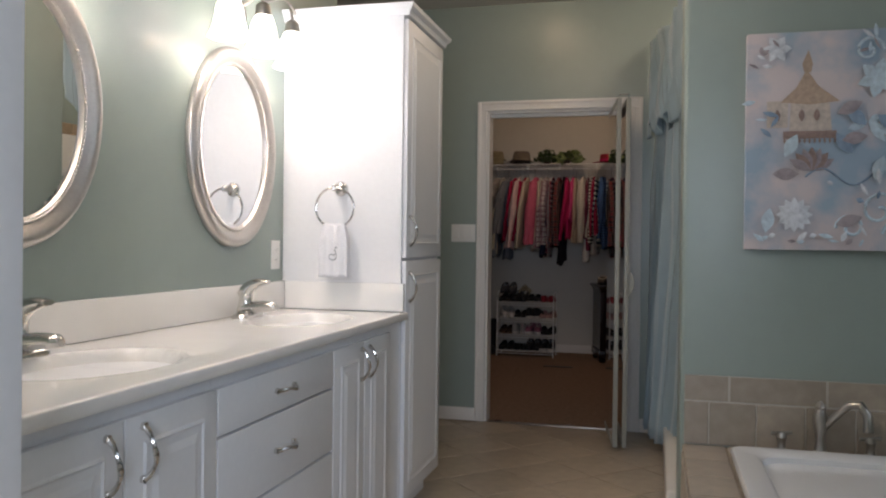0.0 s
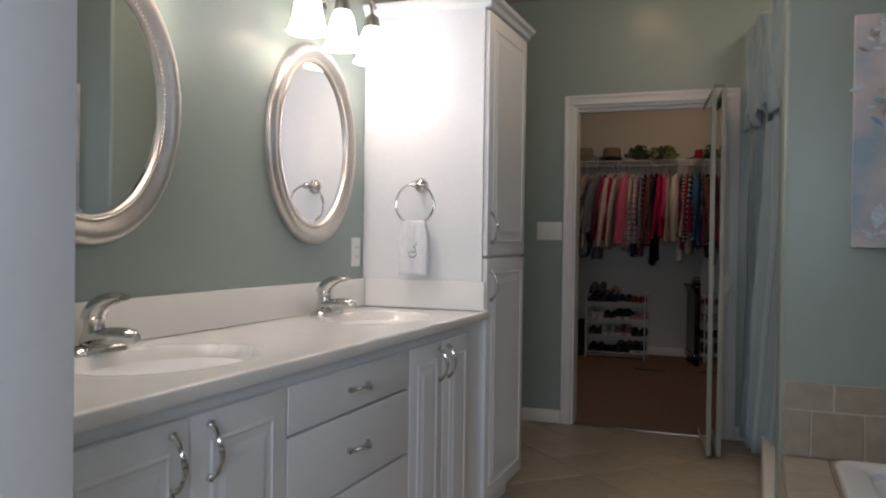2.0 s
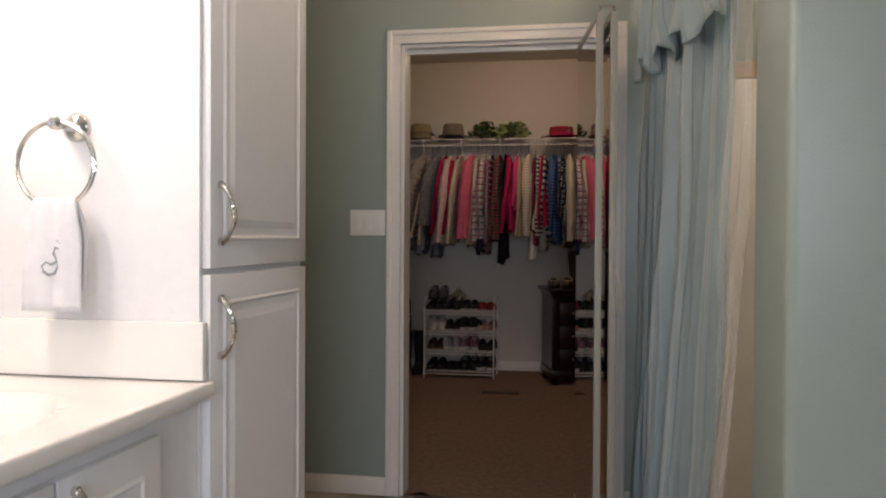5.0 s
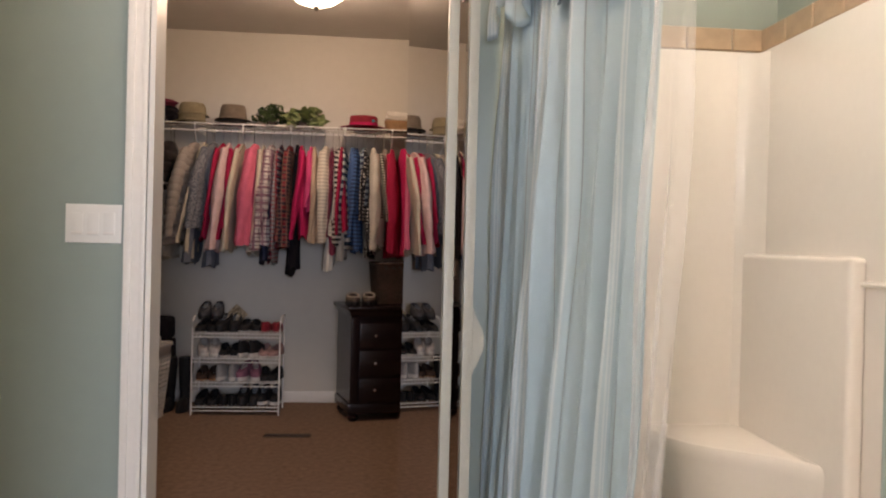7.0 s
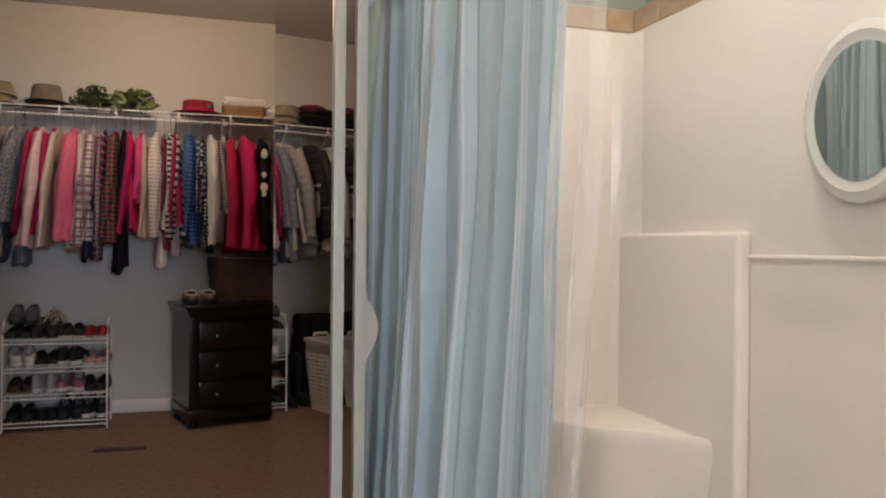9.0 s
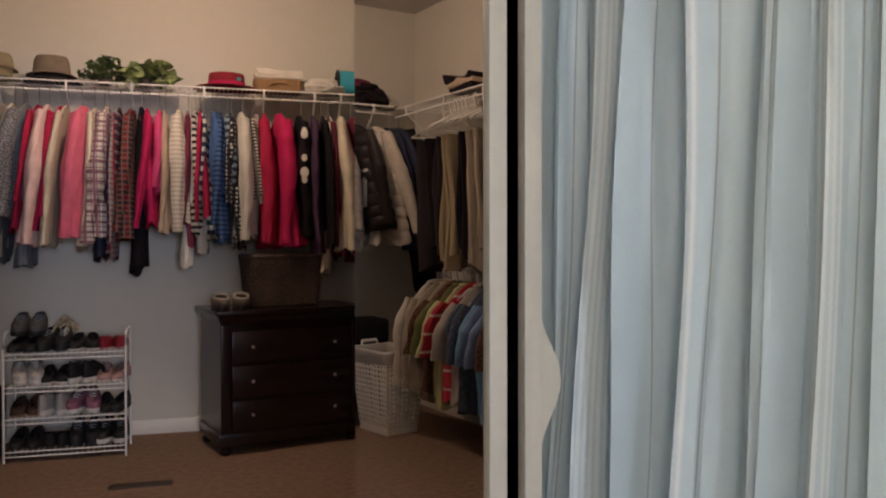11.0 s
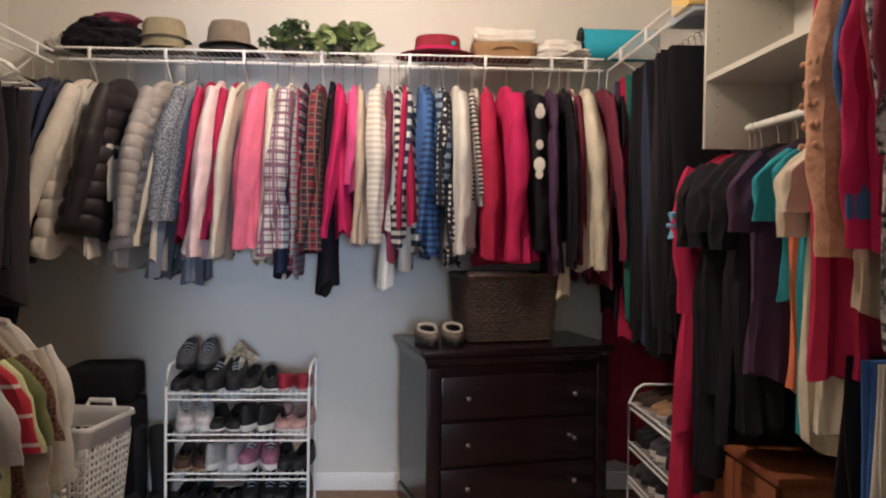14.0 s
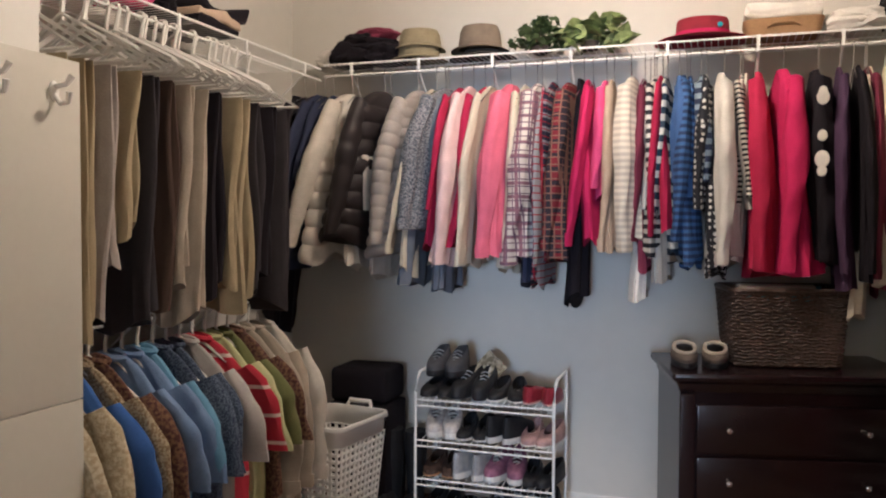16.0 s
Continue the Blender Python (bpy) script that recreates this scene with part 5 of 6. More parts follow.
R1 = (-0.51, 3.08)
shoe_rack("white wire four-tier shoe rack filled with shoes", (R1[0], R1[1], 0), 0, 0.585, 0.26, (0.055, 0.222, 0.385, 0.555), 0.665)
shoe_rack("white wire four-tier shoe rack along the side wall", (1.43, 3.1, 0), -90, 0.6, 0.26, (0.055, 0.2, 0.35, 0.52), 0.595)
SLIPM = mat("taupe_felt", (0.11, 0.085, 0.07), 0.9, bump=0.6, scale=260, var=0.15)
FLEECE = mat("cream_fleece", (0.42, 0.37, 0.31), 0.95, bump=1, scale=300)
GREYM = mat("grey_suede", (0.06, 0.06, 0.068), 0.85, var=0.15)
PINKM = mat("pink_mesh", (0.42, 0.26, 0.25), 0.7, var=0.2)
MAUVE = mat("mauve_knit", (0.25, 0.1, 0.16), 0.8, var=0.3)
TANM = mat("tan_leather", (0.35, 0.2, 0.1), 0.5, var=0.15)
SILV = mat("silver_leather", (0.4, 0.4, 0.4), 0.35, 0.3, var=0.15)
REDS = mat("red_patent", (0.26, 0.025, 0.04), 0.4, var=0.15)
WHITEM = mat("white_mesh", (0.5, 0.47, 0.46), 0.75, var=0.25)
tier_sets = {
    0.06: [(BLACKC, BLACKC, "flat"), (BLACKC, BLACKC, "flat"), (BLACKC, BLACKC, "sneaker"), (BLACKC, RUBBER, "sneaker")],
    0.227: [(CL_["brown"], TANM, "flat"), (SILV, RUBBER, "sneaker"), (MAUVE, RUBBER, "sneaker"), (BLACKC, BLACKC, "flat")],
    0.39: [(WHITEM, RUBBER, "sneaker"), (BLACKC, RUBBER, "flat"), (BLACKC, RUBBER, "sneaker"), (PINKM, RUBBER, "flat")],
    0.56: [(BLACKC, BLACKC, "flat"), (BLACKC, BLACKC, "sneaker"), (BLACKC, RUBBER, "flat"), (REDS, PINKM, "flat")]}
NAMES = {id(BLACKC): "black", id(WHITEM): "white mesh", id(PINKM): "pink", id(MAUVE): "mauve knit", id(SILV): "silver", id(REDS): "red", id(CL_["brown"]): "brown", id(GREYM): "grey", id(TANM): "tan"}
srnd = random.Random(11)
for z, pairs in tier_sets.items():
    for i, (m, sm_, kd) in enumerate(pairs):
        for k in (0, 1):
            x = R1[0] + 0.052 + i * 0.141 + k * 0.076
            shoe(NAMES[id(m)] + (" lace-up sneaker" if kd == "sneaker" else " slip-on shoe") + " on the wire rack", (x, R1[1] + 0.125, z + 0.006), (90 if (i * 3 + int(z * 100)) % 4 == 1 else -90) + srnd.uniform(-12, 12), m, sm_, 0.25, 0.0, kd, "shoes on the rack")
for k in (0, 1):
    shoe("grey suede shoe stacked on the black pair", (R1[0] + 0.055 + k * 0.085, R1[1] + 0.15, 0.645), -90, GREYM, BLACKC, 0.22, 0, "sneaker", "shoes on the rack")
bm = boxed(-0.055, 0.055, -0.006, 0.006, -0.07, 0.07, bevel=0.002)
card = part("patterned_card", bm, pattern_mat("tan_print_card", ((0.45, 0.38, 0.27), (0.2, 0.16, 0.1)), "tweed", 70))
card.matrix_world = pose(R1[0] + 0.245, R1[1] + 0.235, 0.653, -8, 42, 0)
tagged(card, "tan patterned card propped behind the black shoes", "card")
part("shoe_tag", boxed(-0.015, 0.015, -0.0075, -0.0063, -0.02, 0.02), CL_["cream"], card)
for j, z in enumerate((0.06, 0.207, 0.356, 0.527)):
    for i in range(3):
        for k in (0, 1):
            m = [(REDS, BLACKC, GREYM), (GREYM, BLACKC, BLACKC), (BLACKC, GREYM, BLACKC), (CL_["brown"], TANM, BLACKC)][j][i]
            shoe(NAMES[id(m)] + " shoe on the side rack", (1.43 + 0.13, 3.1 - 0.06 - i * 0.19 - k * 0.085, z + 0.006), 180 + srnd.uniform(-6, 6), m, RUBBER if i == 1 else BLACKC, 0.235, 0, "flat" if j == 3 else "sneaker", "shoes on the rack")
for k in (0, 1):
    clog((0.565 + k * 0.108, 3.08 + k * 0.025, DH), 97 - k * 6)
    bt = thing("boot", "tall black leather boot beside the shoe rack", "boot", group="boots", at=(-0.6 - k * 0.11, 3.25, 0), rz=-90)
    bm = bmesh.new()
    lathe(bm, [(0.9, 0.02), (0.85, 0.1), (1.0, 0.2), (1.15, 0.3), (1.1, 0.36)], 16, 0.05, 0.045, at=(-0.07, 0, 0))
    part("shaft", bm, BLACKC, bt)
    bm = bmesh.new()
    lathe(bm, [(1.0, 0.0), (1.0, 0.03), (0.7, 0.07), (0.2, 0.09)], 16, 0.125, 0.042)
    part("foot", bm, BLACKC, bt)

# ---- laundry hamper with slots, bag behind it ----
ham = thing("laundry_hamper", "white slotted plastic laundry basket with handles", "laundry basket", at=(-0.81, 2.92, 0), rz=-8)
ham.scale = (0.86, 0.86, 1.0)


def slotted_panel(p0, p1, z0, z1, cols, rows, flare, solid=0.42):
    """One moulded side with rows of square holes, leaning out by flare at the top."""
    p0, p1 = Vector((*p0, 0)), Vector((*p1, 0))
    d = (p1 - p0).normalized()
    nn = Vector((d.y, -d.x, 0))
    us = sorted([(i + o) / cols for i in range(cols) for o in (solid / 2, 1 - solid / 2)] + [0.0, 1.0])
    vs = sorted([(i + o) / rows for i in range(rows) for o in (solid / 2, 1 - solid / 2)] + [0.0, 1.0])
    bm = bmesh.new()
    g = [[bm.verts.new(p0 + d * ((p1 - p0).length * u) + nn * flare * v + d * ((u - 0.5) * 2 * flare * v) + Vector((0, 0, z0 + (z1 - z0) * v))) for u in us] for v in vs]
    for j in range(len(vs) - 1):
        for i in range(len(us) - 1):
            if i % 2 and j % 2:
                continue
            bm.faces.new((g[j][i], g[j][i + 1], g[j + 1][i + 1], g[j + 1][i]))
    return bm


cor = [(-0.13, -0.17), (0.13, -0.17), (0.13, 0.17), (-0.13, 0.17)]
for a, b in zip(cor, cor[1:] + cor[:1]):
    side = part("slotted_side", slotted_panel(a, b, 0.05, 0.42, 11 if a[0] == b[0] else 8, 13, 0.035), PLASTIC, ham)
    side.modifiers.new("thickness", "SOLIDIFY").thickness = 0.005
part("base", boxed(-0.128, 0.128, -0.168, 0.168, 0.0, 0.05, bevel=0.01), PLASTIC, ham)
bm = bmesh.new()
for z0, z1, o in ((0.42, 0.5, 0.04),):
    rings = [[(x, y, z0) for x, y in rrect(-0.166, 0.166, -0.206, 0.206, 0.04)], [(x, y, z1) for x, y in rrect(-0.175, 0.175, -0.215, 0.215, 0.05)], [(x, y, z1) for x, y in rrect(-0.186, 0.186, -0.226, 0.226, 0.055)], [(x, y, z1 - 0.02) for x, y in rrect(-0.19, 0.19, -0.23, 0.23, 0.055)]]
rings_mesh(bm, rings, cap=False)
rm = part("rim", bm, PLASTIC, ham)
rm.modifiers.new("thickness", "SOLIDIFY").thickness = 0.004
for sgn in (-1, 1):
    bm = bmesh.new()
    sweep(bm, [(-0.07, sgn * 0.222, 0.495), (-0.06, sgn * 0.235, 0.52), (0.06, sgn * 0.235, 0.52), (0.07, sgn * 0.222, 0.495)], 0.011, 8)
    part("handle", bm, PLASTIC, ham)
bag = thing("duffel_bag", "black fabric bag on a box behind the hamper", "bag", at=(-0.82, 3.34, 0))
part("lower_case", boxed(-0.17, 0.12, -0.12, 0.12, 0.0, 0.48, bevel=0.02), CL_["black"], bag)
bm = boxed(-0.165, 0.115, -0.12, 0.12, 0.481, 0.64, bevel=0.04, seg=4)
part("soft_top", bm, CL_["black"], bag)

# ---- small wooden chest on the right ----
ch = thing("wooden_chest", "small cherry wood cabinet with two doors", "cabinet")
part("body", boxed(1.5, CR - 0.02, 1.85, 2.42, 0.03, 0.56), CHERRY, ch)
part("top", boxed(1.475, CR - 0.015, 1.83, 2.44, 0.561, 0.588, bevel=0.006), CHERRY, ch)
part("plinth", boxed(1.505, CR - 0.02, 1.855, 2.415, 0.0, 0.0295), CHERRY, ch)
for y0, y1 in ((1.86, 2.13), (2.14, 2.41)):
    d = part("door", boxed(1.482, 1.4995, y0, y1, 0.05, 0.55, bevel=0.003), CHERRY, ch)
    part("door_panel", boxed(1.477, 1.4818, y0 + 0.05, y1 - 0.05, 0.1, 0.5, bevel=0.004), CHERRY, d)

# ---- things on the shelves ----
TOPZ = SHELF_Z + 0.059
HATM = {n: mat(n, c, 0.9, bump=0.6, scale=300, var=0.12) for n, c in (("olive_canvas", (0.26, 0.22, 0.135)), ("grey_straw", (0.19, 0.15, 0.11)), ("red_felt", (0.24, 0.015, 0.03)), ("dark_straw", (0.07, 0.055, 0.045)), ("basket_tan", (0.33, 0.2, 0.1)))}


def hat(label, at, m, brim, crown, h, dent, rz=0, band=None, flat=False):
    t = thing("hat", label, "hat", group="hats on the shelf", at=at, rz=rz)
    bm = bmesh.new()
    lathe(bm, [(crown, 0.018), (crown + (brim - crown) * 0.5, 0.012), (brim, 0.003), (brim, 0.0), (crown, 0.012)], 32, 1.12, 0.95, cap=False)
    for v in bm.verts:
        v.co.z += 0.014 * abs(math.sin(math.atan2(v.co.y, v.co.x))) * math.hypot(v.co.x, v.co.y) / brim
    part("brim", bm, m, t)
    bm = bmesh.new()
    lathe(bm, [(crown, 0.014), (crown * 0.99, h * 0.5), (crown * 0.97, h * 0.86), (crown * 0.92, h * 0.97), (crown * 0.6, h), (0.0, h - dent)] if flat else [(crown, 0.014), (crown * 0.99, h * 0.4), (crown * 0.94, h * 0.75), (crown * 0.82, h * 0.95), (crown * 0.5, h - dent * 0.6), (0.0, h - dent)], 32, 1.12, 0.95, cap=False)
    part("crown", bm, m, t)
    if band:
        bm = bmesh.new()
        lathe(bm, [(crown * 1.01, 0.016), (crown * 1.012, 0.045)], 32, 1.12, 0.95, cap=False)
        part("band", bm, band, t)
    return t


hat("stack of olive canvas bucket hats", (-0.61, 3.37, TOPZ), HATM["olive_canvas"], 0.12, 0.085, 0.13, 0.006)
hat("olive canvas bucket hat on the stack", (-0.605, 3.37, TOPZ + 0.05), HATM["olive_canvas"], 0.105, 0.085, 0.1, 0.006, 20)
hat("dark straw hat with a wide brim", (-0.32, 3.41, TOPZ), HATM["dark_straw"], 0.135, 0.082, 0.05, 0.006)
hat("grey-brown straw fedora with a band", (-0.32, 3.36, TOPZ + 0.025), HATM["grey_straw"], 0.115, 0.084, 0.12, 0.012, 0, HATM["grey_straw"])
red_hat = hat("red felt hat with a wide brim and a teal stud", (0.605, 3.36, TOPZ), HATM["red_felt"], 0.165, 0.092, 0.098, 0.002, 0, CL_["crimson"], True)
bm = bmesh.new()
lathe(bm, [(0.011, 0.0), (0.01, 0.004), (0.004, 0.006)], 12)
for v in bm.verts:
    a, b, c = v.co
    v.co = (0.066 + a + c * 0.5, -0.068 - c, 0.058 + b)
part("stud", bm, CL_["teal"], red_hat, "teal metal stud")
lump("folded_sweaters", "black and burgundy sweaters piled on the wire shelf", (-0.87, 3.38, TOPZ), [(-0.06, 0, 0.05, 0.11, 0.11, 0.07, CL_["black"]), (0.1, 0, 0.05, 0.1, 0.11, 0.06, CL_["black"]), (0.0, 0.0, 0.1, 0.13, 0.1, 0.05, CL_["black"]), (0.05, 0.0, 0.14, 0.1, 0.08, 0.035, CL_["burgundy"])], 7)
lump("crumpled_bag", "grey crumpled bag on the wire shelf", (-1.06, 3.42, TOPZ), [(0, 0, 0.04, 0.08, 0.08, 0.06, CL_["lightgrey"])], 9, "bag")
lump("knit_pillow", "white quilted pillow on the wire shelf", (1.16, 3.37, TOPZ), [(0, 0, 0.045, 0.145, 0.11, 0.05, CL_["white"])], 13, "pillow")
tb = thing("tan_basket", "tan basket filled with white towels", "basket", at=(0.9, 3.38, TOPZ))
bm = bmesh.new()
rings_mesh(bm, [[(x, y, 0.0) for x, y in rrect(-0.13, 0.13, -0.1, 0.1, 0.04)], [(x, y, 0.065) for x, y in rrect(-0.145, 0.145, -0.11, 0.11, 0.045)]])
part("basket_body", bm, HATM["basket_tan"], tb)
bm = boxed(-0.14, 0.14, -0.1, 0.1, 0.066, 0.125, bevel=0.025, seg=3)
bmesh.ops.subdivide_edges(bm, edges=bm.edges, cuts=3, use_grid_fill=True)
for v in bm.verts:
    v.co += Vector((0, 0, 0.014)) * noise.noise(v.co * 16) + Vector((0.01, 0.01, 0.006)) * noise.noise(v.co * 45)
part("towel", bm, CL_["white"], tb)
bm = bmesh.new()
sweep(bm, [(-0.06, -0.111, 0.03), (-0.03, -0.118, 0.045), (0.03, -0.118, 0.045), (0.06, -0.111, 0.03)], 0.004, 6)
part("handle", bm, HATM["basket_tan"], tb)
mt = thing("rolled_mat", "turquoise rolled sleeping mat with black edges", "mat", at=(1.42, 3.36, TOPZ + 0.085))
MATM = mat("turquoise_foam", (0.03, 0.33, 0.46), 0.75, bump=0.2, scale=120)
bm = bmesh.new()
pts = []
for i in range(70):
    a = i * 0.28
    r = 0.02 + 0.062 * i / 69
    pts.append((r * math.cos(a), r * math.sin(a)))
A = [[bm.verts.new((x, u, v)) for u, v in pts] for x in (-0.17, 0.17)]
for k in range(len(pts) - 1):
    bm.faces.new((A[0][k], A[0][k + 1], A[1][k + 1], A[1][k]))
o = part("mat", bm, MATM, mt)
o.modifiers.new("thickness", "SOLIDIFY").thickness = 0.012
for x in (-0.171, 0.171):
    bm = bmesh.new()
    sweep(bm, [(x, u, v) for u, v in pts], 0.0065, 6)
    part("edging", bm, BLACKC, mt, "black edge binding")


def potted_ivy(label, at, m, n, R, hgt, size, seed, broad=False):
    r = random.Random(seed)
    p = thing("potted_plant", label, "plant", group="plants on the shelf", at=at)
    bm = bmesh.new()
    lathe(bm, [(0.03, 0.0), (0.036, 0.03), (0.038, 0.034), (0.03, 0.034)], 16)
    part("pot", bm, HATM["dark_straw"], p)
    bm = bmesh.new()
    tips = []
    for i in range(n // 5):
        a, t = r.uniform(0, math.tau), r.uniform(0.2, 1)
        tip = (R * t * math.cos(a), R * t * math.sin(a) * 0.8, 0.015 + hgt * (1.08 - t * 0.85) * r.uniform(0.35, 1.1))
        tips.append(tip)
        sweep(bm, [(0, 0, 0.03), (tip[0] * 0.5, tip[1] * 0.5, tip[2] * 0.8 + 0.02), tip], 0.0018, 4)
    part("stems", bm, m, p)
    bm = bmesh.new()
    for i in range(n):
        c = Vector(r.choice(tips)) + Vector((r.gauss(0, 0.02), r.gauss(0, 0.02), r.gauss(0, 0.018)))
        q = Euler((r.uniform(-0.9, 0.9), r.uniform(-0.9, 0.9), r.uniform(0, 6.28))).to_matrix()
        s = size * r.uniform(0.6, 1.2)
        sh = [(0, -0.5, 0), (0.32, -0.3, 0.05), (0.5, 0.05, 0.1), (0.2, 0.2, 0.03), (0, 0.65, -0.08), (-0.2, 0.2, 0.03), (-0.5, 0.05, 0.1), (-0.32, -0.3, 0.05)]
        if broad:
            sh = [(0, -0.5, 0), (0.24, -0.32, 0.03), (0.36, -0.02, 0.08), (0.22, 0.32, 0.03), (0, 0.68, -0.12), (-0.22, 0.32, 0.03), (-0.36, -0.02, 0.08), (-0.24, -0.32, 0.03)]
        mid = bm.verts.new(c + q @ Vector((0, 0, -0.02 * s)))
        vs = [bm.verts.new(c + q @ (Vector(v) * s)) for v in sh]
        for k in range(8):
            bm.faces.new((mid, vs[k], vs[(k + 1) % 8]))
    part("leaves", bm, m, p)
    return p


potted_ivy("dark green potted ivy on the wire shelf", (-0.05, 3.35, TOPZ), LEAF, 260, 0.11, 0.15, 0.036, 2)
potted_ivy("variegated green potted plant on the wire shelf", (0.165, 3.33, TOPZ), LEAF2, 70, 0.135, 0.16, 0.1, 5, True)
lump("folded_garments", "dark folded garments and a scarf on the side shelf", (-1.17, 1.75, TOPZ - 0.02), [(0, -0.06, 0.05, 0.11, 0.12, 0.06, CL_["charcoal"]), (0.02, 0.08, 0.07, 0.1, 0.1, 0.06, CL_["burgundy"])], 21)
lump("pink_bag", "hot pink fabric bag on the side shelf", (-1.16, 2.1, TOPZ - 0.02), [(0, 0, 0.05, 0.1, 0.11, 0.06, CL_["hotpink"]), (0.03, 0.12, 0.04, 0.08, 0.08, 0.05, CL_["black"])], 22, "bag")
folded("folded_jeans", "folded dark trousers on the side shelf", (-1.17, 2.5, TOPZ - 0.02), (0.25, 0.3, 0.09), [CL_["black"], CL_["beige"], CL_["black"]], 23, 3)
folded("stacked_knits", "folded dark knitwear in the cubby unit", (1.65, 1.75, 1.7735), (0.2, 0.2, 0.1), [CL_["navy"], CL_["charcoal"]], 25, 2)

# ---- hanging clothes ----
def garment(kind, label, at, rz, thick, length, m, depth=0.2, sleeve=None, sleeve_m=None, seed=0, group="clothes on the back rail", hanger="wire", cat="", front=0.0, tilt=0.0, top=None, quilt=0.075, collar=False):
    """A garment on its hanger. Local x runs along the rail, -y points into the room, z = 0 is the rail."""
    r = random.Random(seed * 7 + 1)
    names = {"top": "hanging_shirt", "puffer": "puffer_jacket", "trousers": "hanging_trousers", "dress": "hanging_dress", "scarf": "hanging_scarf"}
    g = thing(names[kind], label, cat or {"top": "shirt", "puffer": "jacket", "trousers": "trousers", "dress": "dress", "scarf": "scarf"}[kind], group=group, at=at, rz=rz + r.uniform(-5, 5))
    # hanger
    bm = bmesh.new()
    hr = 0.0018 if hanger == "wire" else 0.0055
    hook = [(0, 0.012 * math.cos(a) - 0.0, 0.004 + 0.014 * math.sin(a)) for a in [radians(d) for d in (-20, 20, 60, 100, 140, 180, 220)]] + [(0, 0.0, -0.05)]
    sweep(bm, hook + [(0, 0, -0.082)], hr, 5)
    w = depth - 0.015
    if kind == "trousers" and top is not None:
        sweep(bm, [(0, 0, -0.04), (0, 0, top - 0.01)], hr, 5)
        sweep(bm, [(0, -depth * 0.7, top - 0.01), (0, depth * 0.7, top - 0.01)], hr + 0.001, 6)
    elif kind == "trousers":
        sweep(bm, [(0, 0, -0.082), (0, -w, -0.2), (0, w, -0.2)], hr + 0.001, 6, closed=True)
    else:
        drop = 0.055 if collar else 0.0
        sweep(bm, [(0, -w, -0.165 - drop), (0, -0.06, -0.1 - drop * 0.3), (0, 0, -0.08), (0, 0.06, -0.1 - drop * 0.3), (0, w, -0.165 - drop)], hr + 0.001, 6)
    part("hanger", bm, STEEL if hanger == "wire" else PLASTIC, g, "wire hanger" if hanger == "wire" else "white plastic hanger")
    n = 34 if kind in ("puffer", "trousers") else 54
    puffs = max(6, round(length / quilt))
    k = puffs * 7 if kind == "puffer" else 22
    ph = [r.uniform(0, 6.28) for _ in range(6)]
    ztop = -0.212 if kind == "trousers" else -0.085
    ztop = ztop if top is None else top
    layers = [(1.0, 0.0, 1.0)]
    if kind == "trousers":
        layers = [(1.0, -0.24, 0.6), (r.uniform(0.86, 0.97), 0.24, 0.55)]
    for j_, (cutoff, shift, slim) in enumerate(layers):
        if j_:
            ph = [p + 1.7 for p in ph]
        rings = []
        for j in range(k + 1):
            u = j / k
            z = ztop + (-length * cutoff - ztop) * u
            if kind == "trousers":
                d = depth * (0.8 - 0.1 * u + 0.03 * math.sin(5 * u + ph[3])) * (1 if j_ == 0 else 0.93)
            elif kind == "scarf":
                d = depth * (0.55 - 0.1 * u)
            else:
                s = min(1.0, max(0.0, (ztop - z) / (0.16 if collar else 0.09)))
                d = 0.055 + (depth - 0.055) * s ** 0.75
                if kind == "dress":
                    d *= 1 - 0.12 * math.sin(min(1, u * 2.2) * math.pi) + 0.05 * u
            t = thick / 2 * (0.3 + 0.5 * min(1, u * 4) + 0.42 * u if kind == "puffer" else 0.3 + 0.3 * min(1, u * 5) + 0.62 * u ** 0.8) * (1.0 + 0.07 * math.sin(4 * u + ph[0]))
            if kind == "puffer":
                q_ = abs(math.sin(u * puffs * math.pi)) ** 0.6
                t *= 0.9 + 0.14 * q_
                d *= 0.96 + 0.05 * q_
            lean = 0.012 * math.sin(2.2 * u + ph[1]) + 0.03 * u * math.sin(ph[2]) + tilt * u
            ring_ = []
            for i in range(n):
                a = i * math.tau / n
                ca, sa = math.cos(a), math.sin(a)
                yy = d * math.copysign(abs(sa) ** 0.75, sa)
                fold = 0.26 * math.sin(yy * 42 + ph[3] + 2.5 * u) + 0.2 * math.sin(yy * 85 + ph[4] - 3 * u)
                bulge = 1 + (0.0 if kind == "puffer" else fold * (0.3 + 0.7 * u) + (0.16 * math.sin(9 * a + ph[1] + 1.5 * u) + 0.1 * math.sin(15 * a + ph[2] - 2 * u)) * (0.4 + 0.6 * u))
                xx = t * math.copysign(abs(ca) ** 0.7, ca) * bulge + lean
                hem = 0.02 * math.sin(yy * 24 + ph[5]) * u ** 6 + 0.01 * math.sin(3 * a + ph[4]) * u ** 6
                if kind == "scarf":
                    hem -= 0.05 * u ** 5 * (1 + math.sin(ph[2] + a))
                pleat = 0.0 if kind == "puffer" else (0.35 if kind == "trousers" else 1.0) * abs(sa) * (0.006 * math.sin(130 * xx + ph[0] + 3 * u) + 0.005 * math.sin(270 * xx + ph[5] - 4 * u) + 0.0025 * math.sin(17 * u + 60 * xx + ph[2])) * (0.35 + 0.65 * u)
                yy += math.copysign(pleat, sa)
                ring_.append((xx * slim + shift * thick * (0.7 + 0.3 * u), yy + 0.007 * math.sin(7 * u + ph[4]) + front, z + hem))
            rings.append(ring_)
        bm = bmesh.new()
        rings_mesh(bm, rings)
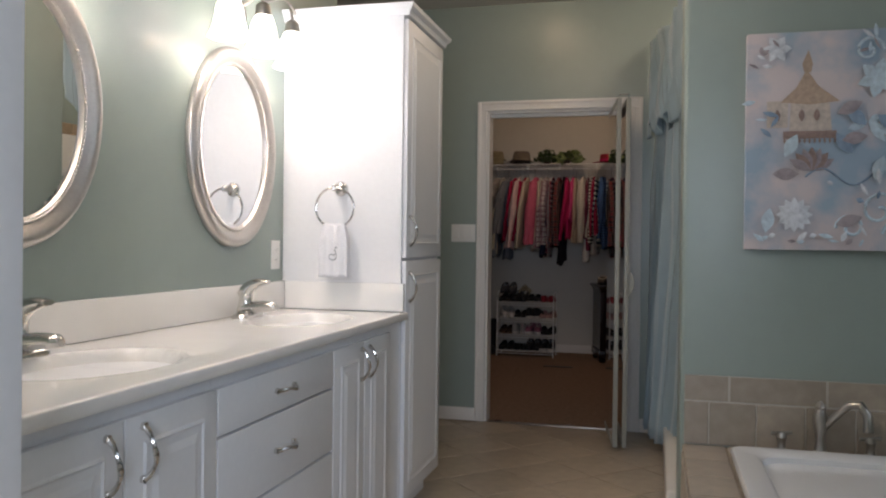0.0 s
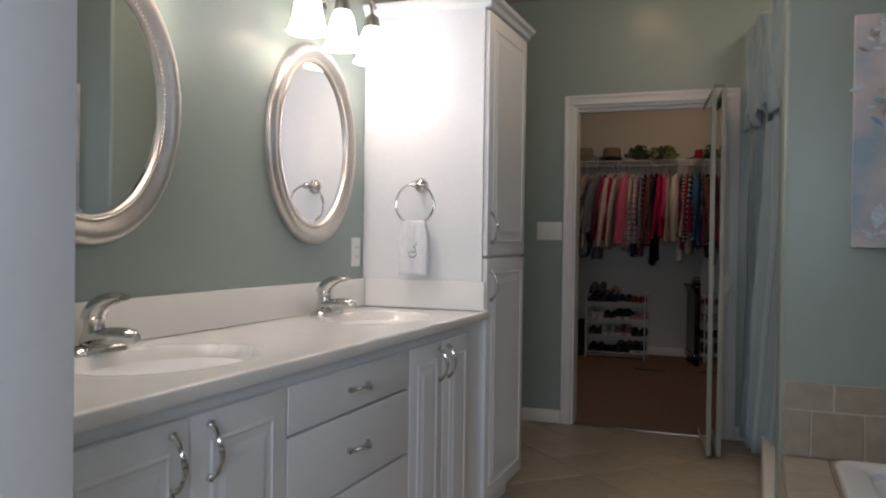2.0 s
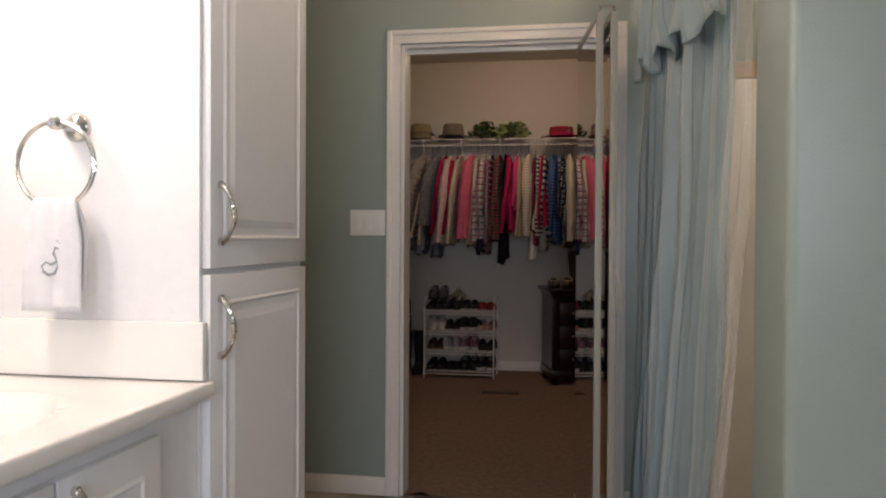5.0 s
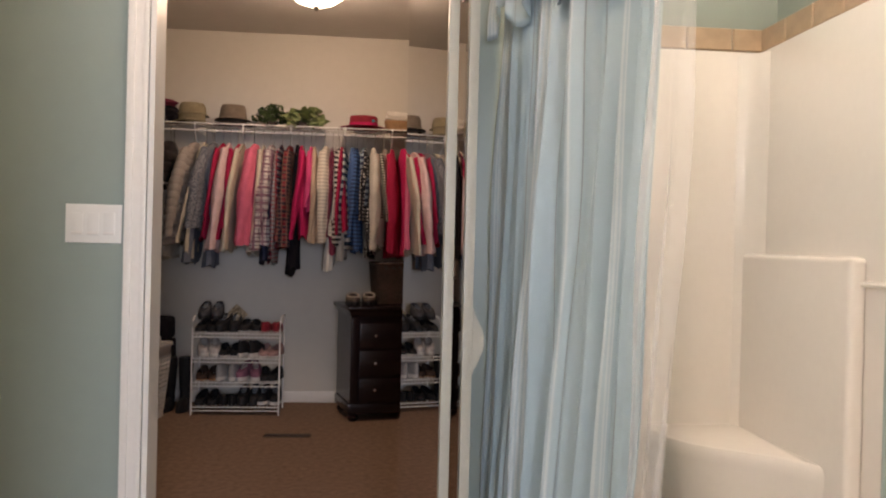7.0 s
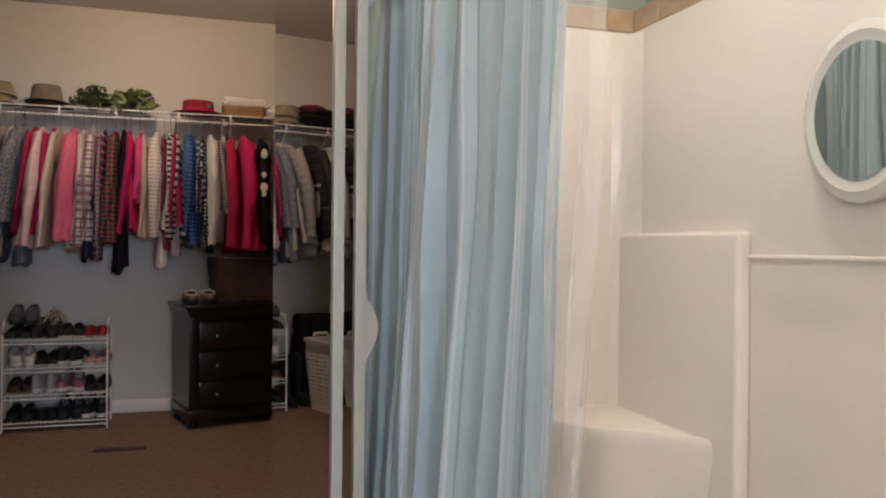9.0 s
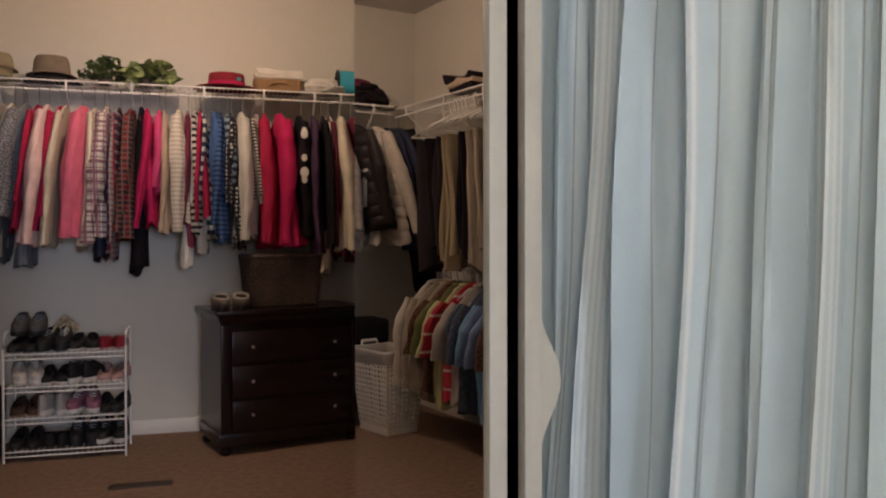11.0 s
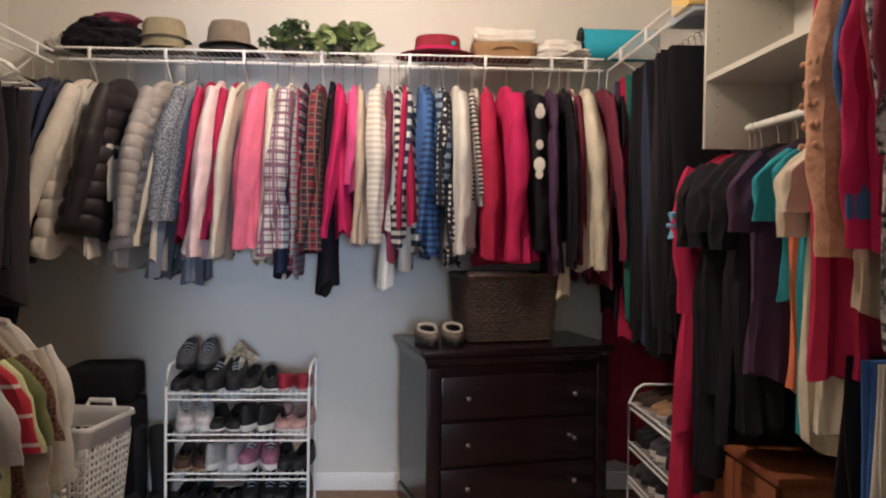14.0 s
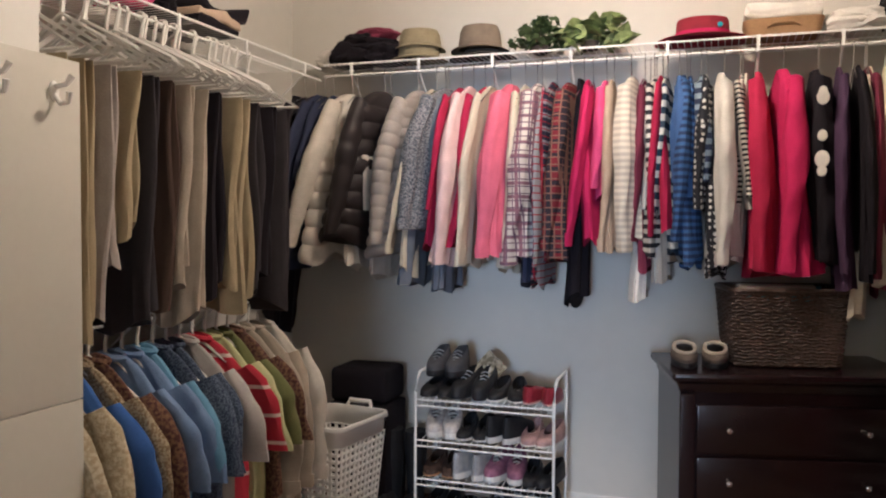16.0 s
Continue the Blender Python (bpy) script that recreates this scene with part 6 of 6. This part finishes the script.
        part("leg" if kind == "trousers" else "body", bm, m, g)
    if kind in ("top", "puffer", "dress") and sleeve:
        for sgn in (-1, 1):
            bm = bmesh.new()
            rg = []
            sz = -0.19 if collar else -0.15
            sp = max(5, round((sleeve - 0.15) / quilt))
            sk = sp * 7 if kind == "puffer" else 24
            for j in range(sk + 1):
                u = j / sk
                z = sz - (sleeve + sz) * u
                yy = sgn * (depth - 0.035 + 0.06 * min(1, u * 2.5) - 0.02 * u + ((0.05 if collar else 0.035) * u if sleeve < 0.5 else 0))
                rr = ((0.06 + 0.014 * u) if collar else (0.052 - 0.014 * u)) * (0.65 + 0.35 * min(1, u * 6))
                tx = min(thick * 0.42, 0.04) * (0.75 + 0.5 * math.sin(math.pi * min(1, u * 1.1)) ** 1.0 * 0.6 - 0.12 * u)
                if kind == "puffer":
                    q_ = abs(math.sin(u * sp * math.pi)) ** 0.6
                    rr *= 0.92 + 0.12 * q_
                    tx *= 1.1 * (0.88 + 0.14 * q_)
                sx = 0.012 * math.sin(3 * u + ph[2]) + 0.03 * math.sin(ph[1]) * u + tilt * (u * (sleeve - 0.15) / max(0.2, length - 0.1) + 0.1)
                rg.append([(sx + tx * math.cos(b) * (1 + (0.0 if kind == "puffer" else 0.16 * math.sin(4 * b + ph[0] + 2 * u * sleeve) + 0.1 * math.sin(7 * b + ph[5]) + 0.12 * math.sin(15 * u * sleeve + 2 * b + ph[4]))), yy + front + (0.0 if kind == "puffer" else 0.003 * math.sin(19 * u * sleeve + ph[5]) + 0.003 * math.sin(35 * u * sleeve + 3 * b + ph[1])) + rr * math.sin(b) * (1 + 0.08 * math.sin(11 * u * sleeve + ph[3])), z + 0.02 * math.sin(b) * sgn * (1 - u)) for b in [q * math.tau / 22 for q in range(22)]])
            rings_mesh(bm, rg)
            part("sleeve", bm, sleeve_m or m, g)
            if kind == "top" and sleeve > 0.6:
                bm = bmesh.new()
                last = rg[-1]
                cz = sum(p[2] for p in last) / 22
                cx = sum(p[0] for p in last) / 22
                cy = sum(p[1] for p in last) / 22
                rings_mesh(bm, [[(cx + (p[0] - cx) * q, cy + (p[1] - cy) * q, cz + h) for p in last] for q, h in ((1.07, 0.03), (1.1, 0.0), (1.0, -0.02))])
                part("cuff", bm, sleeve_m or m, g)
    if collar:
        bm = bmesh.new()
        sweep(bm, [(thick * 0.42 * math.cos(q * math.tau / 16), front + 0.066 * math.sin(q * math.tau / 16), -0.082 - 0.012 * abs(math.sin(q * math.tau / 16))) for q in range(16)], 0.011, 6, closed=True)
        part("collar", bm, sleeve_m or m, g)
    return g


PAT = {
    "tweed": pattern_mat("grey_tweed", ((0.3, 0.3, 0.32), (0.07, 0.08, 0.1)), "tweed", 150),
    "plaidw": pattern_mat("white_burgundy_plaid", ((0.6, 0.54, 0.49), (0.24, 0.12, 0.15), (0.16, 0.1, 0.14)), "plaid", 6.0, cut=0.63),
    "plaidn": pattern_mat("navy_plaid", ((0.03, 0.03, 0.06), (0.3, 0.3, 0.32), (0.3, 0.02, 0.04)), "plaid", 6.0),
    "plaidr": pattern_mat("red_plaid", ((0.17, 0.02, 0.03), (0.03, 0.025, 0.035), (0.22, 0.12, 0.09)), "plaid", 6.0),
    "stripebw": pattern_mat("black_white_stripe", ((0.03, 0.03, 0.035), (0.62, 0.6, 0.54)), "stripes", 9.0),
    "stripefine": pattern_mat("fine_black_white_stripe", ((0.03, 0.03, 0.035), (0.6, 0.57, 0.5)), "stripes", 17.0),
    "stripecream": pattern_mat("cream_stripe", ((0.66, 0.6, 0.5), (0.5, 0.45, 0.38)), "stripes", 13.0),
    "stripeteal": pattern_mat("white_teal_stripe", ((0.62, 0.6, 0.56), (0.03, 0.05, 0.08)), "stripes", 6.0),
    "stripenavy": pattern_mat("navy_grey_stripe", ((0.025, 0.035, 0.07), (0.2, 0.25, 0.3)), "stripes", 7.5),
    "stripeblue": pattern_mat("blue_stripe", ((0.06, 0.13, 0.3), (0.03, 0.05, 0.12)), "stripes", 12.0),
    "dots": pattern_mat("black_dotted", ((0.02, 0.02, 0.025), (0.6, 0.58, 0.54)), "dots", 42.0),
    "floral": pattern_mat("tan_floral", ((0.36, 0.3, 0.2), (0.2, 0.14, 0.08)), "tweed", 130),
    "rust": pattern_mat("rust_floral", ((0.17, 0.1, 0.06), (0.07, 0.03, 0.03)), "tweed", 95),
    "navyfl": pattern_mat("navy_floral", ((0.03, 0.04, 0.08), (0.1, 0.13, 0.18)), "tweed", 160),
    "creamfl": pattern_mat("cream_print", ((0.5, 0.44, 0.32), (0.36, 0.3, 0.2)), "tweed", 80),
    "redstripe": pattern_mat("red_line_stripe", ((0.4, 0.03, 0.05), (0.6, 0.5, 0.45)), "stripes", 3.2, cut=0.96),
    "lace": pattern_mat("black_lace_print", ((0.025, 0.025, 0.03), (0.4, 0.4, 0.42)), "tweed", 55.0),
    "kniw": pattern_mat("peach_bobble_knit", ((0.6, 0.34, 0.22), (0.5, 0.27, 0.17)), "tweed", 60),
}
ALL = dict(CL_, **PAT)
B, Y = 150, 400


def X_(px):
    # the garments crowd at the left end and open up again past the plaid shirts
    px = float(np.interp(px, (0, 340, 390, 440, 525, 560, 612, 684, 720, 772, 812, 828, 2000), (44, 388, 420, 459, 531, 583, 638, 706, 743, 793, 821, 830, 2000)))
    return -1.045 + 0.002263 * (px - B)


def Z_(py):
    return 1.263 - (py - Y) * 0.00228


# along the back rail: span, hem, cloth, kind, sleeve length, words
BACKRAIL = (
    (60, 90, 560, "black", "scarf", 0, "long black scarf"), (85, 112, 470, "charcoal", "top", .7, "dark charcoal long-sleeved top"), (108, 130, 470, "navy", "top", .7, "navy long-sleeved top"), (126, 150, 450, "navy", "top", .7, "dark navy shirt"),
    (150, 207, 455, "puffwhite", "puffer", .76, "cream quilted puffer jacket"), (206, 288, 425, "puffblack", "puffer", .7, "dark brown quilted puffer jacket"), (286, 350, 440, "taupe", "puffer", .74, "taupe quilted puffer jacket"),
    (350, 372, 475, "cream", "top", .76, "cream long-sleeved cardigan"), (366, 424, 400, "tweed", "top", .66, "grey tweed knit cardigan"), (372, 402, 500, "faded", "top", .0, "faded denim tunic"), (422, 442, 425, "red", "top", .6, "red long-sleeved top"), (438, 478, 460, "pink", "top", .8, "pale pink sweater"),
    (472, 498, 425, "red", "top", .66, "deep red sweater"), (494, 516, 462, "cream", "top", .8, "cream knit cardigan"), (512, 552, 432, "coral", "top", .77, "coral pink sweater"), (546, 562, 470, "cream", "top", .7, "cream knit top"), (560, 602, 448, "plaidw", "top", .8, "white and burgundy plaid shirt"),
    (598, 614, 490, "plaidn", "top", .8, "navy plaid shirt"), (612, 652, 442, "plaidr", "top", .74, "dark red plaid flannel shirt"), (640, 674, 500, "black", "scarf", 0, "black scarf with a pointed end"), (662, 686, 412, "crimson", "top", .72, "crimson sweater"), (684, 712, 340, "hotpink", "top", .52, "hot pink knit top"),
    (700, 722, 422, "beige", "top", .74, "beige long-sleeved top"), (720, 762, 418, "stripecream", "top", .74, "cream striped sweater"), (756, 776, 465, "burgundy", "top", .7, "burgundy cardigan"), (772, 800, 428, "stripebw", "top", .76, "black and white striped top"), (798, 814, 390, "red", "top", .68, "red cardigan"),
    (812, 826, 440, "stripeteal", "top", .7, "white and black banded top"), (826, 858, 330, "denim", "top", .5, "blue denim shirt"), (840, 866, 448, "stripeblue", "top", .7, "blue striped tunic"), (864, 892, 335, "stripenavy", "top", .5, "navy striped top"), (874, 900, 465, "dots", "top", .6, "black polka-dot blouse"),
    (896, 934, 440, "lightgrey", "top", .78, "light grey sweatshirt"), (932, 950, 360, "stripefine", "top", .56, "fine black striped top"), (944, 984, 465, "red", "top", .8, "red tunic"), (980, 1036, 458, "crimson", "top", .8, "crimson pleated blouse"), (1038, 1082, 450, "black", "top", .76, "black top with white shapes"),
    (1080, 1104, 480, "purple", "top", .8, "dark purple cardigan"), (1102, 1122, 470, "black", "top", .8, "black cardigan"), (1120, 1142, 492, "burgundy", "top", .82, "dark burgundy cardigan"), (1140, 1182, 478, "cream", "top", .84, "cream cable sweater"), (1180, 1198, 500, "burgundy", "top", .8, "burgundy top"), (1196, 1214, 560, "black", "dress", .6, "black long dress"))
for i, (p0, p1, hem, c, kd, sl, words) in enumerate(BACKRAIL):
    x, th = (X_(p0) + X_(p1)) / 2, max(0.036, (X_(p1) - X_(p0)) * 0.95)
    g = garment(kd, words + " on a hanger", (x, 3.245, SHELF_Z - 0.005), 0, th, SHELF_Z - Z_(hem), ALL[c], 0.2 if kd != "puffer" else 0.215, sl or None, None, seed=i, front=-0.02 * ((i * 7) % 3 - 1), quilt=0.05 if c == "taupe" else 0.085, tilt=-0.19 * max(0, (0.3 - x) / 1.3) + 0.035 * max(0, (x - 0.3) / 0.9))
    if c == "black" and 1030 < p0 < 1050:
        for zz, rr in ((-0.22, 0.026), (-0.2, 0.018), (-0.35, 0.02), (-0.43, 0.03), (-0.47, 0.02)):
            bm = bmesh.new()
            lathe(bm, [(rr, 0.0), (rr * 0.9, 0.003)], 16)
            for v in bm.verts:
                a, b, cc = v.co
                v.co = (a * 0.8 - 0.01, -0.262 - cc, zz + b)
            part("white_print", bm, CL_["white"], g, "white printed shape")
for i, (px, py, c) in enumerate(((392, 510, "faded"), (255, 485, "lightgrey"), (185, 470, "lightgrey"), (570, 492, "navy"), (775, 505, "white"), (790, 480, "lightgrey"), (860, 450, "stripeblue"), (945, 450, "lightgrey"), (1130, 525, "cream"))):
    garment("top", "blouse tail showing below the front row", (X_(px), 3.27, SHELF_Z - 0.005), 0, 0.05, SHELF_Z - Z_(py), ALL[c], 0.17, 0.6, seed=100 + i)

# long dark trousers and skirts along the right-hand wire shelf
RIGHT = ["purple", "black", "red", "greenish", "black", "black", "black", "navy", "black", "charcoal", "black", "black", "black"]
for i, c in enumerate(RIGHT):
    garment("trousers", {"red": "red", "greenish": "dark green", "burgundy": "dark burgundy", "denim": "dark blue", "navy": "navy"}.get(c, "black") + " long trousers clipped on a hanger", (1.5, 3.21 - i * 0.058, SHELF_Z - 0.005), -90, 0.058, 1.06 + 0.05 * (i % 3), ALL[c], 0.15, top=-0.045, seed=200 + i, group="trousers on the side shelf")
garment("dress", "dark red velvet robe hanging in the corner", (1.6, 3.44, 1.9), 90, 0.13, 1.72, CL_["wine"], 0.2, None, seed=230)

# under the cubby unit
UNDER = (("red", "dress", 1.02, .62, "red dress with blue flower embroidery"), ("black", "dress", 1.1, .4, "black long dress"), ("black", "dress", .85, .4, "black gathered dress"), ("black", "dress", .95, .35, "black ruffled dress"), ("black", "top", .9, .4, "black sequinned top"), ("purple", "top", .75, .35, "plum top"), ("teal", "top", .5, .32, "teal ruffled blouse"), ("orange", "top", .75, None, "orange tank top"), ("teal", "top", .85, .3, "teal top"), ("cream", "top", .86, .36, "cream lace blouse"), ("cream", "top", .8, .3, "cream blouse"))
for i, (c, kd, L, sl, words) in enumerate(UNDER):
    y = (2.385, 2.3, 2.18, 2.06, 1.94, 1.85, 1.76, 1.71, 1.67, 1.63, 1.59)[i]
    g = garment(kd, words + " under the cubby unit", (1.62, y, 1.6), -90, 0.12 if 0 < i < 5 else 0.06, L, ALL[c], 0.21 if i < 6 else 0.175, sl, seed=300 + i, group="clothes under the cubby")
    if i == 0:
        for k in range(6):
            bm = bmesh.new()
            sweep(bm, [(0, -0.262, -0.33), (0.03 * math.cos(k * 1.05), -0.266, -0.33 + 0.05 * math.sin(k * 1.05))], [0.004, 0.009], 6)
            part("flower_petal", bm, CL_["skyblue"], g, "blue embroidered petal")
garment("dress", "bright red robe hanging low beside the shoe rack", (1.6, 2.43, 1.6), -90, 0.07, 1.5, CL_["red"], 0.19, None, seed=340, group="clothes under the cubby")
garment("dress", "black trousers on a low hanger", (1.6, 2.3, 1.6), -90, 0.07, 1.18, CL_["black"], 0.17, None, seed=341, group="clothes under the cubby")

# near right rails
NEARTOP = (("kniw", 1.44, .8, .78, "peach bobble-knit sweater"), ("red", 1.5, 1.09, None, "sheer red scarf blouse"), ("denim", 1.335, .78, .7, "blue denim shirt"), ("crimson", 1.295, .8, .76, "crimson sweater"), ("beige", 1.37, .92, None, "beige skirt"), ("wine", 1.235, .7, .6, "dark red beaded top"), ("burgundy", 1.185, .66, .6, "burgundy top"), ("cream", 1.15, .5, .3, "cream blouse"), ("magenta", 1.11, .62, .5, "magenta knit top"), ("hotpink", 1.06, .74, .45, "magenta satin blouse"), ("pink", 1.01, .56, .4, "pink floral blouse"), ("lace", 1.195, 1.0, .6, "black and white printed top"))
for i, (c, y, L, sl, words) in enumerate(NEARTOP):
    g = garment("top", words + " on the side rail", (1.6, y, 2.0), -90, 0.085 if i < 2 else 0.05, L, ALL[c], 0.21, sl, seed=400 + i, group="clothes on the side rail")
    if c == "kniw":
        bm = bmesh.new()
        for a in range(5):
            for b in range(3):
                lathe(bm, [(0.009, 0.0), (0.007, 0.006), (0.002, 0.009)], 8)
                for v in list(bm.verts)[-24:]:
                    p, q, s = v.co
                    v.co = (0.03 * (b - 1) + p + (0.012 if a % 2 else 0), -0.262 - s, -0.38 - a * 0.045 + q)
        part("bobbles", bm, ALL[c], g, "raised knit bobbles")
NEARLOW = ("black", "royal", "lightgrey", "black", "dots", "red", "navy", "stripecream", "charcoal", "black")
for i, c in enumerate(NEARLOW):
    garment("trousers", "folded " + {"royal": "royal blue", "lightgrey": "light grey", "dots": "black dotted", "red": "red", "navy": "navy", "stripecream": "cream striped"}.get(c, "black") + " trousers on the low rail", (1.6, 1.46 - i * 0.062, 1.07), -90, 0.07, 0.93 - 0.04 * (i % 3), ALL[c], 0.2, top=-0.09, seed=500 + i, group="trousers on the low rail")

# trousers over the left-hand rail, with white plastic hangers
LEFTTOP = ("khaki", "khaki", "taupe", "khaki", "charcoal", "brown", "stone", "stone", "black", "khaki", "khaki", "charcoal", "black", "charcoal")
LNAME = {"khaki": "khaki", "taupe": "taupe", "charcoal": "charcoal", "brown": "dark brown", "stone": "stone grey", "black": "black"}
for i, c in enumerate(LEFTTOP):
    garment("trousers", LNAME[c] + " trousers folded over a white hanger", (-1.03, 1.56 + i * 0.083, SHELF_Z - 0.025), 90, 0.075, 0.84 + 0.05 * ((i * 5) % 3) - (0.14 if i == 3 else 0), ALL[c], 0.225, seed=600 + i, group="trousers on the left rail", hanger="plastic")
for i in range(11):
    y = (1.72, 1.8, 1.93, 1.97, 2.04, 2.1, 2.15, 2.2, 2.3, 2.42, 2.5)[i]
    h = thing("clothes_hanger", "empty white plastic hanger on the rail", "hanger", group="empty hangers", at=(-1.03, y, SHELF_Z - 0.025), rz=90 + (i * 37) % 26 - 13)
    bm = bmesh.new()
    sweep(bm, [(0, 0.016 * math.cos(radians(d)), 0.004 + 0.016 * math.sin(radians(d))) for d in range(-20, 221, 40)] + [(0, 0, -0.06)], 0.0058, 6)
    part("hook", bm, PLASTIC, h)
    bm = bmesh.new()
    sweep(bm, [(0, 0, -0.06), (0, -0.19, -0.15), (0, -0.215, -0.175), (0, -0.19, -0.19), (0, 0.19, -0.19), (0, 0.215, -0.175), (0, 0.19, -0.15)], 0.0055, 6, closed=True)
    part("bar", bm, PLASTIC, h)

# shirts on the lower left rail
LEFTLOW = (("creamfl", "cream printed"), ("creamfl", "cream printed"), ("royal", "royal blue"), ("floral", "tan floral"), ("rust", "rust floral"), ("chambray", "chambray blue"), ("chambray", "chambray blue"), ("skyblue", "sky blue"), ("navyfl", "navy printed"), ("navyfl", "navy printed"), ("grey", "heather grey"), ("redstripe", "red striped"), ("lime", "pale lime"), ("olive", "olive green"), ("rust", "brown printed"), ("stone", "stone grey"), ("stone", "stone grey"), ("lightgrey", "light grey"))
for i, (c, words) in enumerate(LEFTLOW):
    garment("top", words + " short-sleeved shirt on a white hanger", (-1.03, 1.53 + i * 0.069, 0.985), 90, 0.066, 0.74 - 0.03 * (i % 3), ALL[c], 0.215, 0.47 if i < 15 else 0.66, seed=700 + i, group="shirts on the lower left rail", hanger="plastic", collar=True)

# ---- tiles: floor laid diagonally, tub splash and deck, shower border ----
def tile_mesh(name, w, h, t, bev=0.003):
    bm = boxed(-w / 2, w / 2, -h / 2, h / 2, -t, 0, bevel=bev, seg=1)
    me = bpy.data.meshes.new(name)
    bmesh.ops.recalc_face_normals(bm, faces=bm.faces)
    bm.to_mesh(me)
    bm.free()
    return me


floor_ob = bpy.data.objects["floor"]
S = 0.33
fm = tile_mesh("tile", S - 0.007, S - 0.007, 0.006)
fm.materials.append(TILE)
cr, sr = math.cos(radians(45)), math.sin(radians(45))
for a in range(-14, 15):
    for b in range(-14, 15):
        x, y = 0.55 + (a * cr - b * sr) * S, -2.0 + (a * sr + b * cr) * S
        if -0.0 < x < 1.36 and -4.6 < y < -0.0 or (-1.2 < x <= 0.0 and -1.45 < y < 0.0):
            if x - 0.24 > 1.16 and y < -1.7:
                continue
            o = new("tile", fm)
            o.parent = floor_ob
            o.matrix_world = pose(x, y, 0.0, 0, 0, 45)
# splash behind the tub: cap course and two courses of tile
wall_ob = bpy.data.objects["wall_partition"]
def wall_tiles(z0, z1, w, off, x0, x1, yface, parent):
    me = tile_mesh("tile", w - 0.005, z1 - z0 - 0.005, 0.008)
    me.materials.append(WTILE)
    x = x0 + off
    edges = [x0] + [x0 + off + w * i for i in range(int((x1 - x0) / w) + 1)] if off else [x0 + w * i for i in range(int((x1 - x0) / w) + 1)]
    for a, b in zip(edges, edges[1:] + [x1]):
        if b - a < 0.02:
            continue
        o = new("tile", me if abs(b - a - w) < 1e-4 else tile_mesh("tile", b - a - 0.005, z1 - z0 - 0.005, 0.008))
        if not o.data.materials:
            o.data.materials.append(WTILE)
        o.parent = parent
        o.matrix_world = pose((a + b) / 2, yface, (z0 + z1) / 2, 90, 0, 0)
part("grout_bed", boxed(1.185, 2.74, -2.0575, -2.046, DECK, 0.69), PALEGROUT, wall_ob)
wall_tiles(0.595, 0.693, 0.33, 0.16, 1.182, 2.74, -2.059, wall_ob)
wall_tiles(0.435, 0.595, 0.165, 0.09, 1.182, 2.74, -2.0605, wall_ob)
# deck top and face
for x0, x1, y0, y1 in ((1.18, 1.33, -3.75, -2.062), (1.335, 2.74, -2.155, -2.062)):
    along = x1 - x0 > y1 - y0
    L = (x1 - x0) if along else (y1 - y0)
    n = max(1, round(L / 0.2))
    for i in range(n):
        a, b = i * L / n, (i + 1) * L / n
        me = tile_mesh("tile", (b - a - 0.005) if along else (x1 - x0 - 0.005), (y1 - y0 - 0.005) if along else (b - a - 0.005), 0.0075)
        me.materials.append(WTILE)
        o = new("tile", me)
        o.parent = deck
        o.matrix_world = pose(x0 + (a + b) / 2 if along else (x0 + x1) / 2, (y0 + y1) / 2 if along else y0 + (a + b) / 2, DECK)
me = tile_mesh("tile", 0.195, 0.21, 0.008)
me.materials.append(WTILE)
for i in range(8):
    for j in range(2):
        o = new("tile", me)
        o.parent = deck
        o.matrix_world = Matrix.Translation((1.1725, -3.65 + i * 0.2, 0.11 + j * 0.215)) @ Euler((radians(90), 0, radians(-90))).to_matrix().to_4x4()
# border course above the shower surround
bs = tile_mesh("tile", 0.145, 0.07, 0.01)
bs.materials.append(random_tint(mat("tan_border_tile", (0.44, 0.325, 0.215), 0.4, bump=0.1, scale=20, var=0.1), 0.06))
sb = bpy.data.objects["wall_shower_back"]
nb = bpy.data.objects["wall_north"]
for i in range(11):
    o = new("tile", bs)
    o.parent = sb
    o.matrix_world = Matrix.Translation((1.895, -0.1 - i * 0.15, 1.868)) @ Euler((radians(90), 0, radians(-90))).to_matrix().to_4x4()
part("border_bed", boxed(1.9, 1.965, -1.7, -0.001, 1.832, 1.904), GROUT, sb)
for i in range(5):
    o = new("tile", bs)
    o.parent = nb
    o.matrix_world = Matrix.Translation((1.2 + 0.075 + i * 0.15, -0.028, 1.868)) @ Euler((radians(90), 0, 0)).to_matrix().to_4x4()
part("border_bed", boxed(1.2, 1.9, -0.02, -0.0005, 1.832, 1.904), GROUT, nb)
